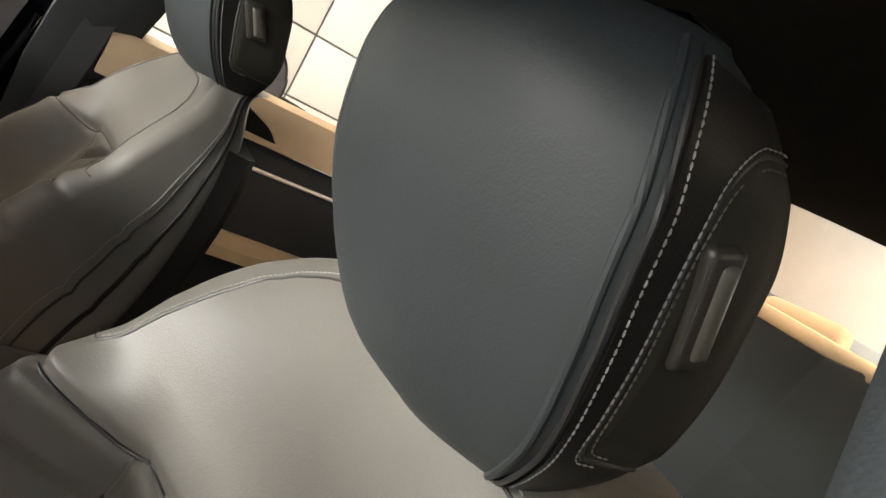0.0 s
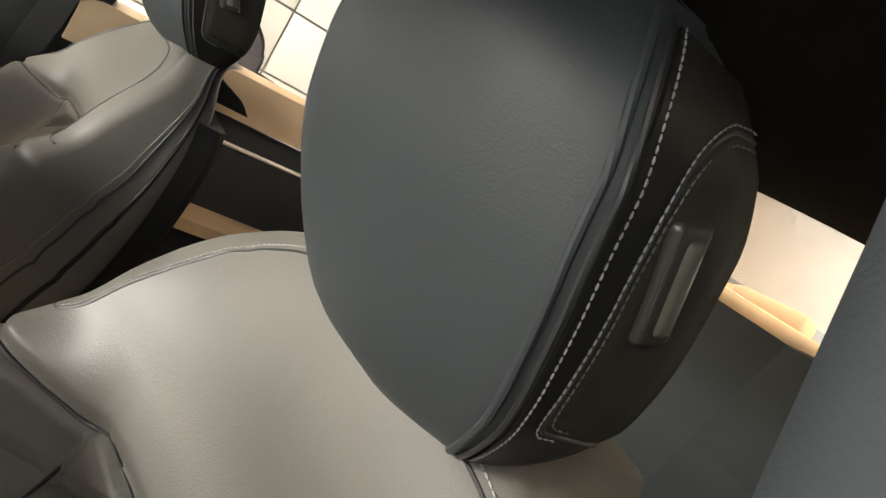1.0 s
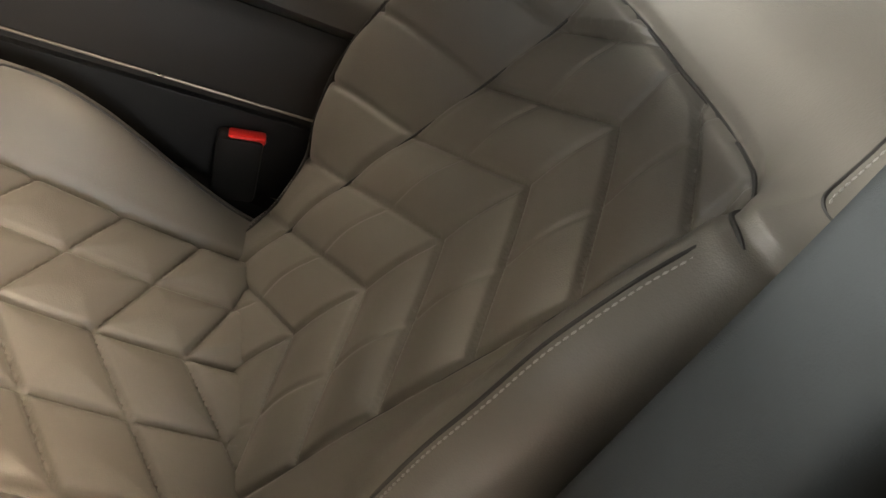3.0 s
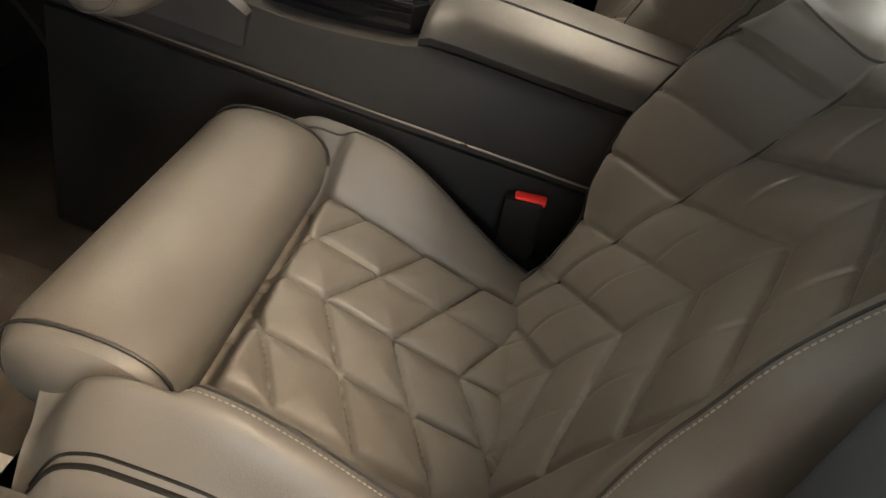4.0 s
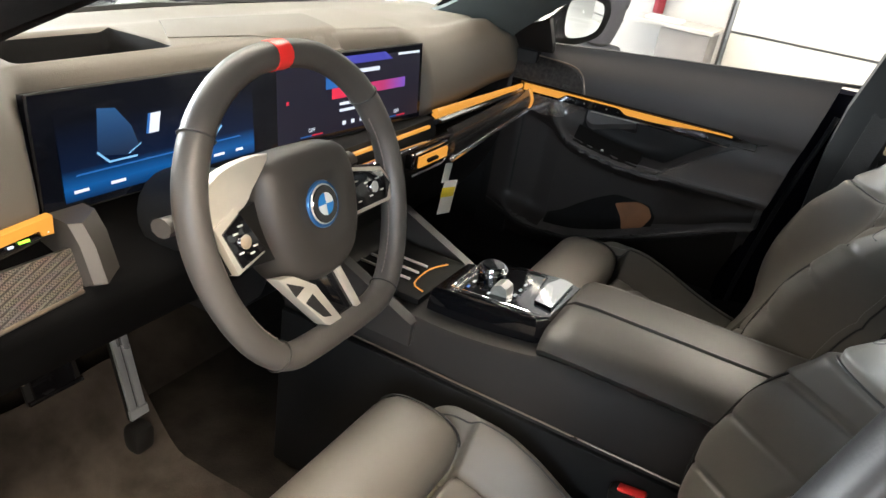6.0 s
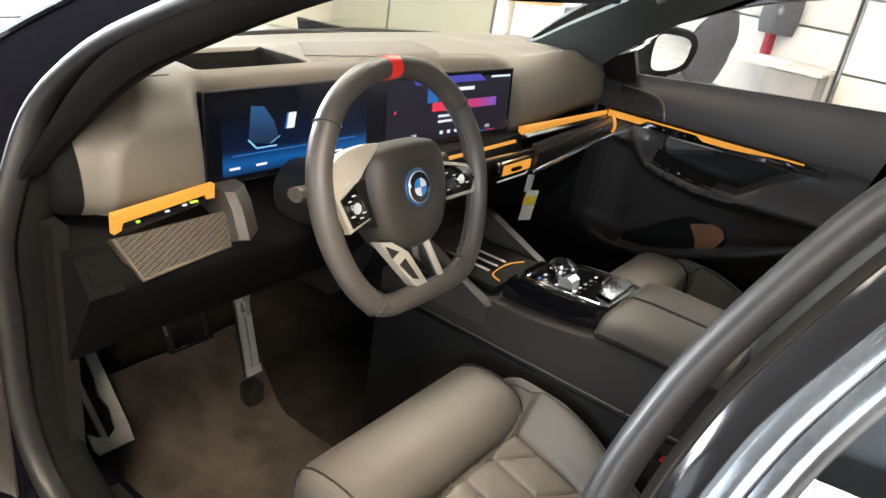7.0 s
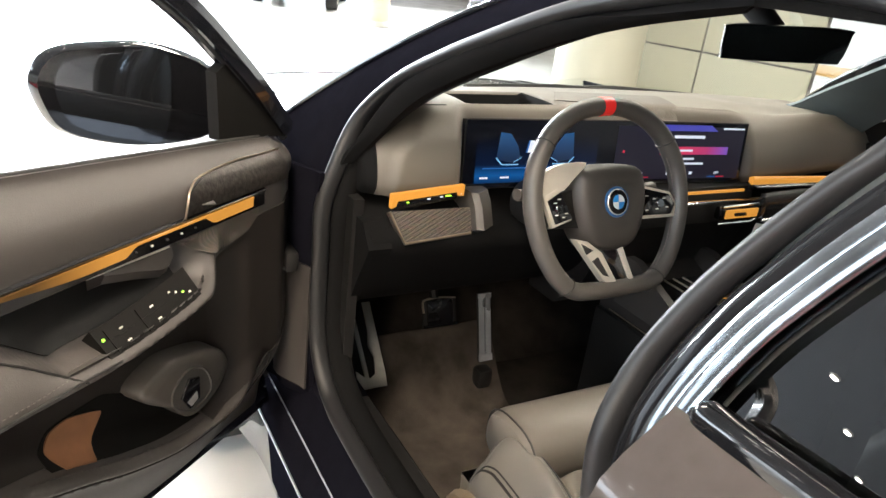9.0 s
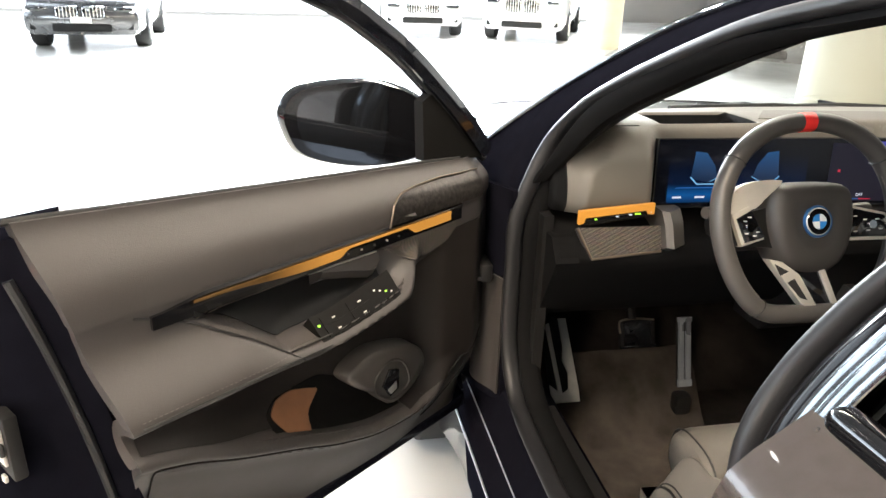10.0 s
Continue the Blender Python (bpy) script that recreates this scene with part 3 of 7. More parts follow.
def car_seat(c, m, label, fine=1.0, shift=(0, 0, 0)):
    T = Matrix.Translation(shift) @ seat_place(c, m)
    s = thing("front_seat", (c, -0.55, 0.30), label, "car seat", "front seats of the car")
    nz, nf = int(300 * fine), int(230 * fine)
    part("backrest", moved(loft(back_rings(nz, nf)), T), LEATHER, s, "quilted leather backrest with raised side bolsters", angle=75)
    TH = T @ Matrix.Translation((0.002, 0, 0)) if fine == 1.0 else Matrix.Translation(shift) @ seat_place(c, -1) @ Matrix.Translation((0, 0.48, 0)) @ Matrix.Diagonal((1.32, 1.6, 1, 1))
    head = part("headrest", moved(loft(head_rings()), TH), LEATHER_HEAD, s, "smooth grey leather headrest", angle=60)
    # seam round the shoulder panel, with a curl at each lower end, and the band outside it
    half = [(0.224, 0.9445), (0.214, 0.9435), (0.205, 0.948), (0.198, 0.960), (0.192, 0.978), (0.186, 0.995), (0.177, 1.02), (0.163, 1.05), (0.151, 1.062), (0.138, 1.073), (0.105, 1.089), (0.06, 1.0935)]
    pts = curve_points([(-a, 0, z) for a, z in half] + [(0.0, 0, 1.0945)] + [(a, 0, z) for a, z in half[::-1]], 8)
    part("shoulder_seam", tube([T @ back_point(p.x, p.z, 0.0058) for p in pts], 0.0011, n=6), SEAM, s, "dark seam round the shoulder panel")
    for k in (1, -1):
        run = [p for p in pts if k * p.x > 0.03 and p.z > 0.947]
        part("shoulder_stitching", stitches([T @ back_point(p.x + k * 0.0042 * smooth01(1.1 - p.z, 0.0, 0.03), p.z + 0.0035 * smooth01(p.z, 1.05, 1.09), 0.0064) for p in run], 0.0042, 0.0032, 0.0006), THREAD, s, "pale stitches")
    # dark tube marks the seam and stands in for the crease's shade
    part("crease_seam", tube([T @ back_point(a, crease(a) - 0.0005, 0.0012) for a in [-0.216 + 0.432 * i / 90 for i in range(91)]], 0.0016, n=6), SEAM, s)
    for k in (-1, 1):
        part("bolster_seam", tube([T @ back_point(k * INSERT - 0.008, z, -0.0040) for z in [0.50 + 0.415 * i / 60 for i in range(61)]], 0.0015, n=8), SEAM, s)
        part("bolster_seam", tube([T @ back_point(k * (lerp_table(z, CREST_A) + 0.001), z, 0.0030) for z in [0.50 + 0.396 * i / 60 for i in range(61)]], 0.0014, n=6), SEAM, s)
        part("bolster_stitching", stitches([T @ back_point(k * (lerp_table(z, CREST_A) + 0.0055), z, 0.0031) for z in [0.50 + 0.396 * i / 60 for i in range(61)]], 0.0046, 0.0034, 0.0007), THREAD if k > 0 else SEAM, s, "stitches along the bolster")
        # the side: a stitched seam, black piping and the hard shell behind
        lev = [0.50 + 0.61 * i / 80 for i in range(81)]
        part("flank_stitching", stitches([T @ side_at(k, 0.44, z) for z in lev], 0.0042, 0.0032, 0.0006), THREAD, s, "pale stitches along the flank")
        part("flank_seam", tube([T @ side_at(k, 0.52, z) for z in lev], 0.0016, n=6), SEAM, s)
        part("flank_piping", tube([T @ side_at(k, 0.72, z) for z in lev], 0.0030, n=8), LEATHER_DARK, s, "black piping along the flank")
    shell = [[T @ (Vector((a * (lerp_table(z, HALF) + 0.007), spine(z)[0], z)) - depth_way(z) * (lerp_table(z, DEEP) + d)) for a, d in ((-1.0, -0.012), (-0.98, 0.016), (-0.9, 0.03), (0, 0.042), (0.9, 0.03), (0.98, 0.016), (1.0, -0.012), (0.86, 0.008), (0, 0.012), (-0.86, 0.008))] for z in [0.46 + (0.64 if m < 0 else 0.59) * i / 30 for i in range(31)]]
    part("back_shell", loft(shell), SHELL if m < 0 else PLASTIC, s, "pale hard shell behind the backrest")

    # headrest: piped edge of the front panel, black side, and a stitched cap with a release button
    def cheek(u, z):
        hw, f, b = lerp_table(z, HR_HW), lerp_table(z, HR_FRONT) - 0.027, lerp_table(z, HR_BACK) + 0.004
        return Vector((hw * (1.0 - 0.012 * smooth01(u, 0.8, 1.0)) + 0.0007, f + (b - f) * u, z))
    zz = [1.094 + 0.168 * i / 60 for i in range(61)]
    front = [head_point(lerp_table(z, HR_HW) * 0.945, z) + Vector((0.0, 0.0004, 0)) for z in zz]
    # black side leather; some of its darkness is the shade on that side
    part("headrest_side", moved(sheet(lambda u, v: cheek(1 - u, 1.094 + 0.166 * v), 16, 60, 0.0015), TH), LEATHER_DARK, head, "black side panel of the headrest")
    for k in (1, -1):
        part("headrest_piping", tube([TH @ slim(Vector((k * p.x, p.y, p.z))) for p in front], 0.0018, n=8), LEATHER_HEAD, head, "soft piped edge of the headrest")
    part("headrest_seam", tube([TH @ (cheek(0.0, z) + Vector((-0.0016, 0.0022, 0))) for z in zz], 0.0012, n=6), SEAM, head)
    part("headrest_stitching", stitches([TH @ (cheek(0.055, z) + Vector((0.0002, 0, 0))) for z in zz[2:]], 0.0032, 0.0024, 0.00045), THREAD, head, "pale stitches")

    def plate(u, v, lift=0.0):
        z = 1.132 + 0.114 * v
        round_top = 0.60 * (1 - math.sqrt(max(0.0, 1 - max(0.0, (v - 0.66) / 0.34) ** 2)))
        round_low = 0.10 * (1 - math.sqrt(max(0.0, 1 - max(0.0, 1 - 9 * v) ** 2)))
        u0 = 0.22 + 0.08 * v + round_top + round_low
        p = cheek(u0 + (1.0 - u0) * u, z)
        return p + Vector((0.0022 * min(1.0, 9 * u, 12 * v, 12 * (1 - v)) + lift, 0, 0))
    part("headrest_cap", moved(sheet(lambda u, v: plate(1 - u, v), 30, 60, 0.002), TH), CAP, head, "olive-black moulded cap on the headrest's side")
    rim = [plate(1 - i / 12, 0.0) for i in range(12)] + [plate(0.0, i / 60) for i in range(61)] + [plate(i / 12, 1.0) for i in range(1, 13)]
    part("cap_rim", tube([TH @ p for p in rim], 0.0011, n=6), SEAM, head)
    mid_cap = plate(0.55, 0.5)
    for off, lift in ((1.045, 0.0003), (0.945, 0.0012)):
        part("cap_stitching", stitches([TH @ Vector((lerp_table(mid_cap.z + (p.z - mid_cap.z) * off, HR_HW) + 0.0010 + lift, mid_cap.y + (p.y - mid_cap.y) * off, mid_cap.z + (p.z - mid_cap.z) * off)) for p in rim[8:]], 0.0032, 0.0024, 0.00036), THREAD if off > 1 else CAP_THREAD, head, "fine stitches round the cap")
    turn = Matrix.Rotation(radians(-19), 4, "X")
    bz, by = 1.195, -0.855
    bx = lerp_table(bz, HR_HW) + 0.0025
    part("button_frame", moved(box((bx, by, bz), (0.008, 0.016, 0.042), 0.0065, turn, 4), TH), BUTTON_FRAME, head, "dark frame of the headrest button")
    part("button", moved(box((bx + 0.0022, by - 0.0012, bz), (0.007, 0.0085, 0.033), 0.0032, turn, 3), TH), BUTTON, head, "taupe headrest release button")
    # thin grey tube drawn as the glint along the button frame
    part("button_glint", tube([TH @ Vector((bx + 0.0034, by + 0.0066 + 0.016 * math.sin(radians(19)) * k, bz + 0.015 * k)) for k in (-1, -0.5, 0, 0.5, 1)], 0.0005, n=6), PLASTIC_GREY, head, "grey tube for the glint on the button frame")
    for x in (-0.05, 0.05):
        part("headrest_post", tube([T @ Vector((x, -0.885, 1.04)), T @ Vector((x, -0.88, 1.13))], 0.006, n=10, up=(0, 1, 0)), CHROME, s, "steel headrest post")
    # cushion
    rings = []
    ny, na = int(190 * fine), int(200 * fine)
    for k in range(ny + 1):
        y = -0.70 + 0.445 * k / ny
        top = [cush_point(-0.255 + 0.51 * i / na, y) for i in range(na + 1)]
        rings.append(top + [Vector((0.258, y, 0.525)), Vector((0.245, y, 0.46)), Vector((-0.245, y, 0.46)), Vector((-0.258, y, 0.525))])
    part("cushion", moved(loft(rings), T), LEATHER, s, "quilted leather seat cushion with side bolsters", angle=75)
    part("cushion_stitching", stitches([T @ (cush_point(0.205, -0.66 + 0.37 * i / 60) + Vector((0, 0, 0.0008))) for i in range(61)]), THREAD, s)
    part("cushion_seam", tube([T @ (cush_point(0.198, -0.66 + 0.37 * i / 60) + Vector((0, 0, 0.0003))) for i in range(61)], 0.0015, n=6), SEAM, s)
    part("cushion_seam", tube([T @ (cush_point(-0.205, -0.66 + 0.40 * i / 60) + Vector((0, 0, 0.0003))) for i in range(61)], 0.0015, n=6), SEAM, s)
    for q, r in ((0.2455, 0.0016), (0.2515, 0.0026)):
        part("cushion_piping", tube([T @ (cush_point(q, -0.68 + 0.405 * i / 60) + Vector((0, 0, 0.0004))) for i in range(61)], r, n=6), LEATHER_DARK, s, "dark piping along the cushion's outer edge")
    # thigh support: a thick roll across the front
    prof = []
    for i in range(28):
        t = 2 * math.pi * i / 28
        cy, cz = math.cos(t), math.sin(t)
        prof.append((-0.288 + 0.074 * abs(cy) ** 0.8 * (1 if cy > 0 else -1), 0.583 + (0.055 if cz > 0 else 0.050) * abs(cz) ** 0.75 * (1 if cz > 0 else -1)))
    xs = [-0.198, -0.197, -0.192, -0.182, -0.165] + [-0.15 + 0.3 * i / 12 for i in range(13)] + [0.165, 0.182, 0.192, 0.197, 0.198]
    rings = []
    for x in xs:
        k = 1 - 0.16 * max(0, (abs(x) - 0.165) / 0.033) ** 2.5
        rings.append([Vector((x, -0.288 + (y + 0.288) * k, 0.585 + (z - 0.585) * k)) for y, z in prof])
    part("thigh_support", moved(loft(rings), T), LEATHER, s, "padded leather thigh support roll", angle=60)
    for a in (-1, 1):
        part("roll_seam", tube([T @ Vector((a * 0.188, -0.288 + (y + 0.288) * 0.985, 0.585 + (z - 0.585) * 0.985)) for y, z in prof], 0.0018, True, 6, (1, 0, 0)), SEAM, s)
    # base and outer side trim
    part("seat_base", moved(box((0, -0.45, 0.43), (0.40, 0.42, 0.12), 0.02), T), PLASTIC, s, "black seat base")
    side = [(-0.70, 0.40), (-0.70, 0.50), (-0.60, 0.535), (-0.45, 0.53), (-0.32, 0.515), (-0.255, 0.49), (-0.24, 0.45), (-0.27, 0.40)]
    sp = curve_points([(0, y, z) for y, z in side], 5, True)
    for a in (-1, 1):
        rr = [[Vector((a * x, -0.46 + (p.y + 0.46) * k, 0.46 + (p.z - 0.46) * k)) for p in sp] for x, k in ((0.235, 0.97), (0.262, 1.0), (0.276, 0.97), (0.282, 0.90))]
        part("side_trim", moved(loft(rr), T), PLASTIC if a < 0 else SIDE_TRIM, s, "dark trim along the seat's side" if a < 0 else "beige trim along the seat's outer side")
    part("seat_rail", moved(box((-0.17, -0.45, 0.345), (0.035, 0.62, 0.05), 0.004), T), STEEL, s)
    part("seat_rail", moved(box((0.17, -0.45, 0.345), (0.035, 0.62, 0.05), 0.004), T), STEEL, s)
    return s


car_seat(-0.378, -1, "dark grey leather driver's seat with diamond quilting and pale stitching", 1.0)
car_seat(0.43, 1, "dark grey leather passenger seat with diamond quilting", 0.6, (0, -0.005, -0.005))


def buckle(at, tilt):
    b = thing("seat_belt_buckle", at, "black seat belt buckle with a red release button", "seat belt buckle")
    m = Matrix.Rotation(radians(tilt), 4, "X")
    x, y, z = at
    part("buckle_body", box((x, y, z - 0.030), (0.026, 0.050, 0.085), 0.006, m), PLASTIC, b)
    part("release_button", box((x, y - 0.001, z + 0.0115), (0.017, 0.040, 0.009), 0.003, m), RED, b, "bright red button")
    part("stalk", tube([(x, y, z - 0.05), (x + 0.002, y - 0.01, z - 0.10), (x, y - 0.02, z - 0.19)], 0.009, n=8, up=(0, 1, 0)), PLASTIC, b)
    return b


buckle((-0.133, -0.604, 0.597), -8)
tagged(part("belt_anchor_plate", box((-0.155, -0.672, 0.512), (0.03, 0.05, 0.012), 0.003), STEEL), "bare steel plate at the buckle's foot", "plate")


# ---- car body round the cabin ----
body = thing("car", (0, -0.3, GROUND), "dark blue-black metallic saloon car with its driver's door open", "car")


def lean(y, z, off=0.0, side=-1):
    """A place on the flank of the car at the height z: upright below the waist, leaning in above it."""
    x = 0.79 if z < 0.93 else 0.79 - 0.48 * (z - 0.93)
    return Vector((side * (x + off), y, z))


OPENING = [(-0.715, 0.60), (-0.62, 0.575), (-0.45, 0.562), (-0.29, 0.560), (-0.12, 0.562), (-0.04, 0.575), (0.015, 0.61), (0.046, 0.67), (0.053, 0.75), (0.052, 0.83), (0.050, 0.91), (0.058, 0.985), (0.066, 1.045), (0.045, 1.09), (-0.010, 1.141), (-0.09, 1.185), (-0.175, 1.224), (-0.31, 1.280), (-0.44, 1.315), (-0.56, 1.339), (-0.68, 1.350), (-0.745, 1.335), (-0.775, 1.29)]
PILLAR_B = [(-0.765, 1.25), (-0.735, 1.20), (-0.706, 1.142), (-0.684, 1.086), (-0.670, 1.017), (-0.678, 0.95), (-0.70, 0.86), (-0.715, 0.72), (-0.715, 0.60)]
loop = OPENING + PILLAR_B[:-1]
mid = Vector((0, -0.33, 0.95))


def grown(y, z, g):
    """The opening's edge moved outwards by g."""
    d = Vector((0, (y - mid.y) / 0.4, (z - mid.z) / 0.38))
    d.normalize()
    k = g - (0.012 if y < -0.6 and z > 0.62 else 0.0)
    return y + d.y * k, z + d.z * k


pts = curve_points([lean(*grown(y, z, 0.016), 0.004) for y, z in loop], 6, True)
seal_prof = [(0.0135 * math.cos(t) * (1.0 if math.cos(t) > 0 else 0.8) * (1 - 0.20 * math.exp(-((t - 2.0) / 0.22) ** 2)), 0.0175 * math.sin(t) * (1 - 0.22 * math.exp(-((t - 2.0) / 0.22) ** 2))) for t in [2 * math.pi * i / 36 for i in range(36)]]
part("door_seal", sweep(pts, seal_prof, True, (1, 0, 0)), RUBBER, body, "soft black rubber seal round the door opening", angle=70)
inner = curve_points([lean(*grown(y, z, 0.022 if y > -0.6 else 0.056), -0.034) for y, z in loop], 6, True)
part("inner_trim", sweep(inner, ring(0.013, 0.024, 12), True, (1, 0, 0)), CLIP_TRIM, body, "black trim inside the door seal", angle=70)


def between(a, b, n, bulge=0.0, way=(-1, 0, 0)):
    """A skin between two runs of points, bowed outwards."""
    A, B = curve_points(a, n), curve_points(b, n)
    w = Vector(way)

    def f(u, v):
        i = min(len(A) - 1, int(round(u * (len(A) - 1))))
        return A[i].lerp(B[i], v) + w * (bulge * math.sin(math.pi * v))
    return sheet(f, len(A) - 1, 10, 0.012)


# A pillar: from the seal out to the windscreen
a_in = [lean(y, z, 0.012) for y, z in ((0.072, 0.93), (0.080, 1.03), (0.015, 1.141), (-0.16, 1.240), (-0.31, 1.300), (-0.56, 1.360), (-0.80, 1.37))]
a_out = [lean(0.42, 0.930, 0.03), lean(0.33, 1.025, 0.02), lean(0.165, 1.145, 0.0), lean(-0.03, 1.255, -0.02), lean(-0.17, 1.315, -0.04), lean(-0.42, 1.375, -0.05), lean(-0.80, 1.395, -0.06)]
part("pillar_a", between(a_in, a_out, 6, 0.012), JAMB, body, "glossy dark windscreen pillar")
part("pillar_a", between([Vector((-p.x, p.y, p.z)) for p in a_in], [Vector((-p.x, p.y, p.z)) for p in a_out], 6, 0.012, (1, 0, 0)), PAINT, body, "glossy dark windscreen pillar")
part("pillar_edge", tube(curve_points([p + Vector((-0.004, 0, 0.002)) for p in a_out], 6), 0.006, n=8), PAINT, body, "glossy outer edge of the windscreen pillar")
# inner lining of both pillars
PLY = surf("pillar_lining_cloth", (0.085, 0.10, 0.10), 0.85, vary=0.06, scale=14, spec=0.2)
PILLAR_UP = [(0.64, 0.30, 1.035), (0.606, 0.203, 1.072), (0.565, 0.098, 1.130), (0.509, -0.053, 1.210), (0.465, -0.17, 1.272), (0.425, -0.28, 1.325), (0.42, -0.42, 1.365)]
PILLAR_LOW = [(0.715, 0.07, 1.00), (0.690, 0.03, 1.045), (0.655, -0.06, 1.115), (0.618, -0.164, 1.185), (0.592, -0.256, 1.238), (0.568, -0.35, 1.285), (0.55, -0.50, 1.325)]
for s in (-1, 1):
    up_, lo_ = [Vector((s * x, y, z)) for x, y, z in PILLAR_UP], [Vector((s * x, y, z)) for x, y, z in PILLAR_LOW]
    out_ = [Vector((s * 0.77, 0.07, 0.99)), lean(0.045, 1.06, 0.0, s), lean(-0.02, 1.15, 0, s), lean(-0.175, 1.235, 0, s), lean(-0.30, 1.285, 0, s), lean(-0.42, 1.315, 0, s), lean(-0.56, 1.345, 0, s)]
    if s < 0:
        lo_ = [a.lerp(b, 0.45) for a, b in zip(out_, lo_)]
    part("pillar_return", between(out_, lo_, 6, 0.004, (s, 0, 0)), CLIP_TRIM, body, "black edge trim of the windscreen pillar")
    # same cloth both sides; the driver's side has its shade in the colour
    part("pillar_lining", between(lo_, up_, 6, -0.012, (s, 0, 0)), PLY if s > 0 else LINER, body, "cloth lining of the windscreen pillar, near-black on the shaded side")
    part("roof_rail_lining", between([lean(y, 1.345, 0, s) for y in (-0.50, -0.62, -0.76, -1.1, -1.4)], [Vector((s * 0.53, y, 1.355)) for y in (-0.46, -0.6, -0.8, -1.1, -1.4)], 5, 0.004, (0, 0, -1)), LINER, body, "dark lining of the roof rail")
part("pillar_mark", box((0.478, -0.17, 1.243), (0.006, 0.040, 0.014), 0.004, Matrix.Rotation(radians(-28), 4, "X")), PLASTIC_GREY, body)

# body flank ahead of the opening, hinge post and fender
def post(u, v):
    z = 0.50 + 0.47 * v
    y = 0.066 + 0.17 * u
    return (-0.795 - 0.035 * smooth01(u, 0.0, 0.5) - 0.035 * smooth01(u, 0.55, 1.0), y, z)


part("hinge_post", sheet(post, 16, 20, 0.01), JAMB, body, "glossy dark hinge post")
# lighter sheet over the post; its tone includes the reflected floor
part("post_panel", sheet(lambda u, v: Vector(post(0.02 + 0.55 * u, 0.05 + 0.56 * v)) + Vector((-0.014, 0, 0)), 8, 12, 0.004), surf("post_tone", (0.050, 0.045, 0.042), 0.3, vary=0.05, scale=9), body, "brown-grey lower hinge post, lightened for the floor's reflection")
for z in (0.80,):
    hg = part("hinge", box((-0.845, 0.105, z), (0.026, 0.07, 0.04), 0.008), PLASTIC, body, "black door hinge")
    part("hinge_pin", tube([(-0.858, 0.145, z - 0.04), (-0.858, 0.145, z + 0.04)], 0.009, n=10, up=(0, 1, 0)), PLASTIC, hg)
    for k in (-1, 1):
        part("bolt", tube([(-0.858, 0.085 + 0.012 * k, z + 0.010 * k), (-0.864, 0.085 + 0.012 * k, z + 0.010 * k)], 0.005, n=6, up=(0, 0, 1)), PLASTIC, hg)


def fender(u, v):
    y = 0.24 + 1.1 * u
    z = 0.10 + 0.86 * v
    tuck = 0.055 * (1 - smooth01(z, 0.30, 0.46)) * (1 - smooth01(y, 0.34, 0.7))
    return (-0.90 + 0.05 * (1 - v) ** 2 + tuck + 0.055 * smooth01(v, 0.8, 1.0) + 0.03 * u, y, z - 0.04 * u * v)


part("front_wing", sheet(fender, 20, 16, 0.01), PAINT, body, "glossy dark front wing")


def wing_r(u, v):
    p = fender(u, v)
    return (-p[0], p[1], p[2])


part("front_wing", sheet(wing_r, 20, 16, 0.01), PAINT, body, "glossy dark front wing")


def hood(u, v):
    x = -0.82 + 1.64 * u
    y = 0.52 + 0.95 * v - 0.16 * (2 * u - 1) ** 2 * (1 - v)
    return (x, y, 0.985 - 0.10 * v - 0.035 * (2 * u - 1) ** 4 + 0.012 * math.exp(-((abs(2 * u - 1) - 0.72) / 0.1) ** 2))


part("bonnet", sheet(hood, 40, 24, 0.01), PAINT, body, "glossy dark bonnet")


def cowl(u, v):
    x = -0.74 + 1.48 * u
    k = 1 - (2 * u - 1) ** 2
    return (x, 0.30 + 0.13 * k + 0.14 * v, 1.035 - 0.035 * v + 0.012 * k)


part("cowl", sheet(cowl, 24, 4, 0.006), PLASTIC, body, "black windscreen cowl")


def screen(u, v):
    k = 1 - (2 * u - 1) ** 2
    hw = 0.74 + (0.585 - 0.74) * v
    return (-hw + 2 * hw * u, (0.34 + 0.13 * k) * (1 - v) + (-0.22 + 0.06 * k) * v, 1.035 + (1.335 - 1.035) * v + 0.02 * k + 0.03 * math.sin(math.pi * v))


ws = part("windscreen", sheet(screen, 24, 12), CLEAR, body, "clear curved windscreen")
ws.visible_shadow = False
for side in (-1, 1):
    part("wiper", tube([(side * 0.1 - 0.2, 0.46, 1.052), (side * 0.1 + 0.08, 0.455, 1.058), (side * 0.1 + 0.38, 0.41, 1.05)], 0.007, n=6), PLASTIC, body, "black wiper blade")


# roof, headliner
def roof(u, v):
    k = 1 - (2 * u - 1) ** 2
    y = -0.16 - 1.35 * v
    hw = 0.565 - 0.05 * smooth01(v, 0.0, 0.35)
    rise = smooth01(v, 0.0, 0.30) * (1 - smooth01(v, 0.6, 1.05))
    return (hw * (2 * u - 1), y - 0.05 * (1 - k) * (1 - v), 1.335 + 0.03 * k + (0.055 + 0.02 * k) * rise)


part("roof", sheet(roof, 20, 20, 0.012), PAINT, body, "glossy dark roof")


def liner(u, v):
    x, y, z = roof(u, v)
    return (x * 1.04, y - 0.03, z - 0.026 - 0.012 * (2 * u - 1) ** 4)


part("headliner", sheet(lambda u, v: liner(1 - u, v), 20, 20, 0.01), LINER, body, "dark cloth headliner")
part("map_lamp", box((0.47, -1.03, 1.318), (0.035, 0.09, 0.008), 0.003), surf("lamp_lens", (0.7, 0.66, 0.55), 0.3), body, "pale reading lamp in the headliner")

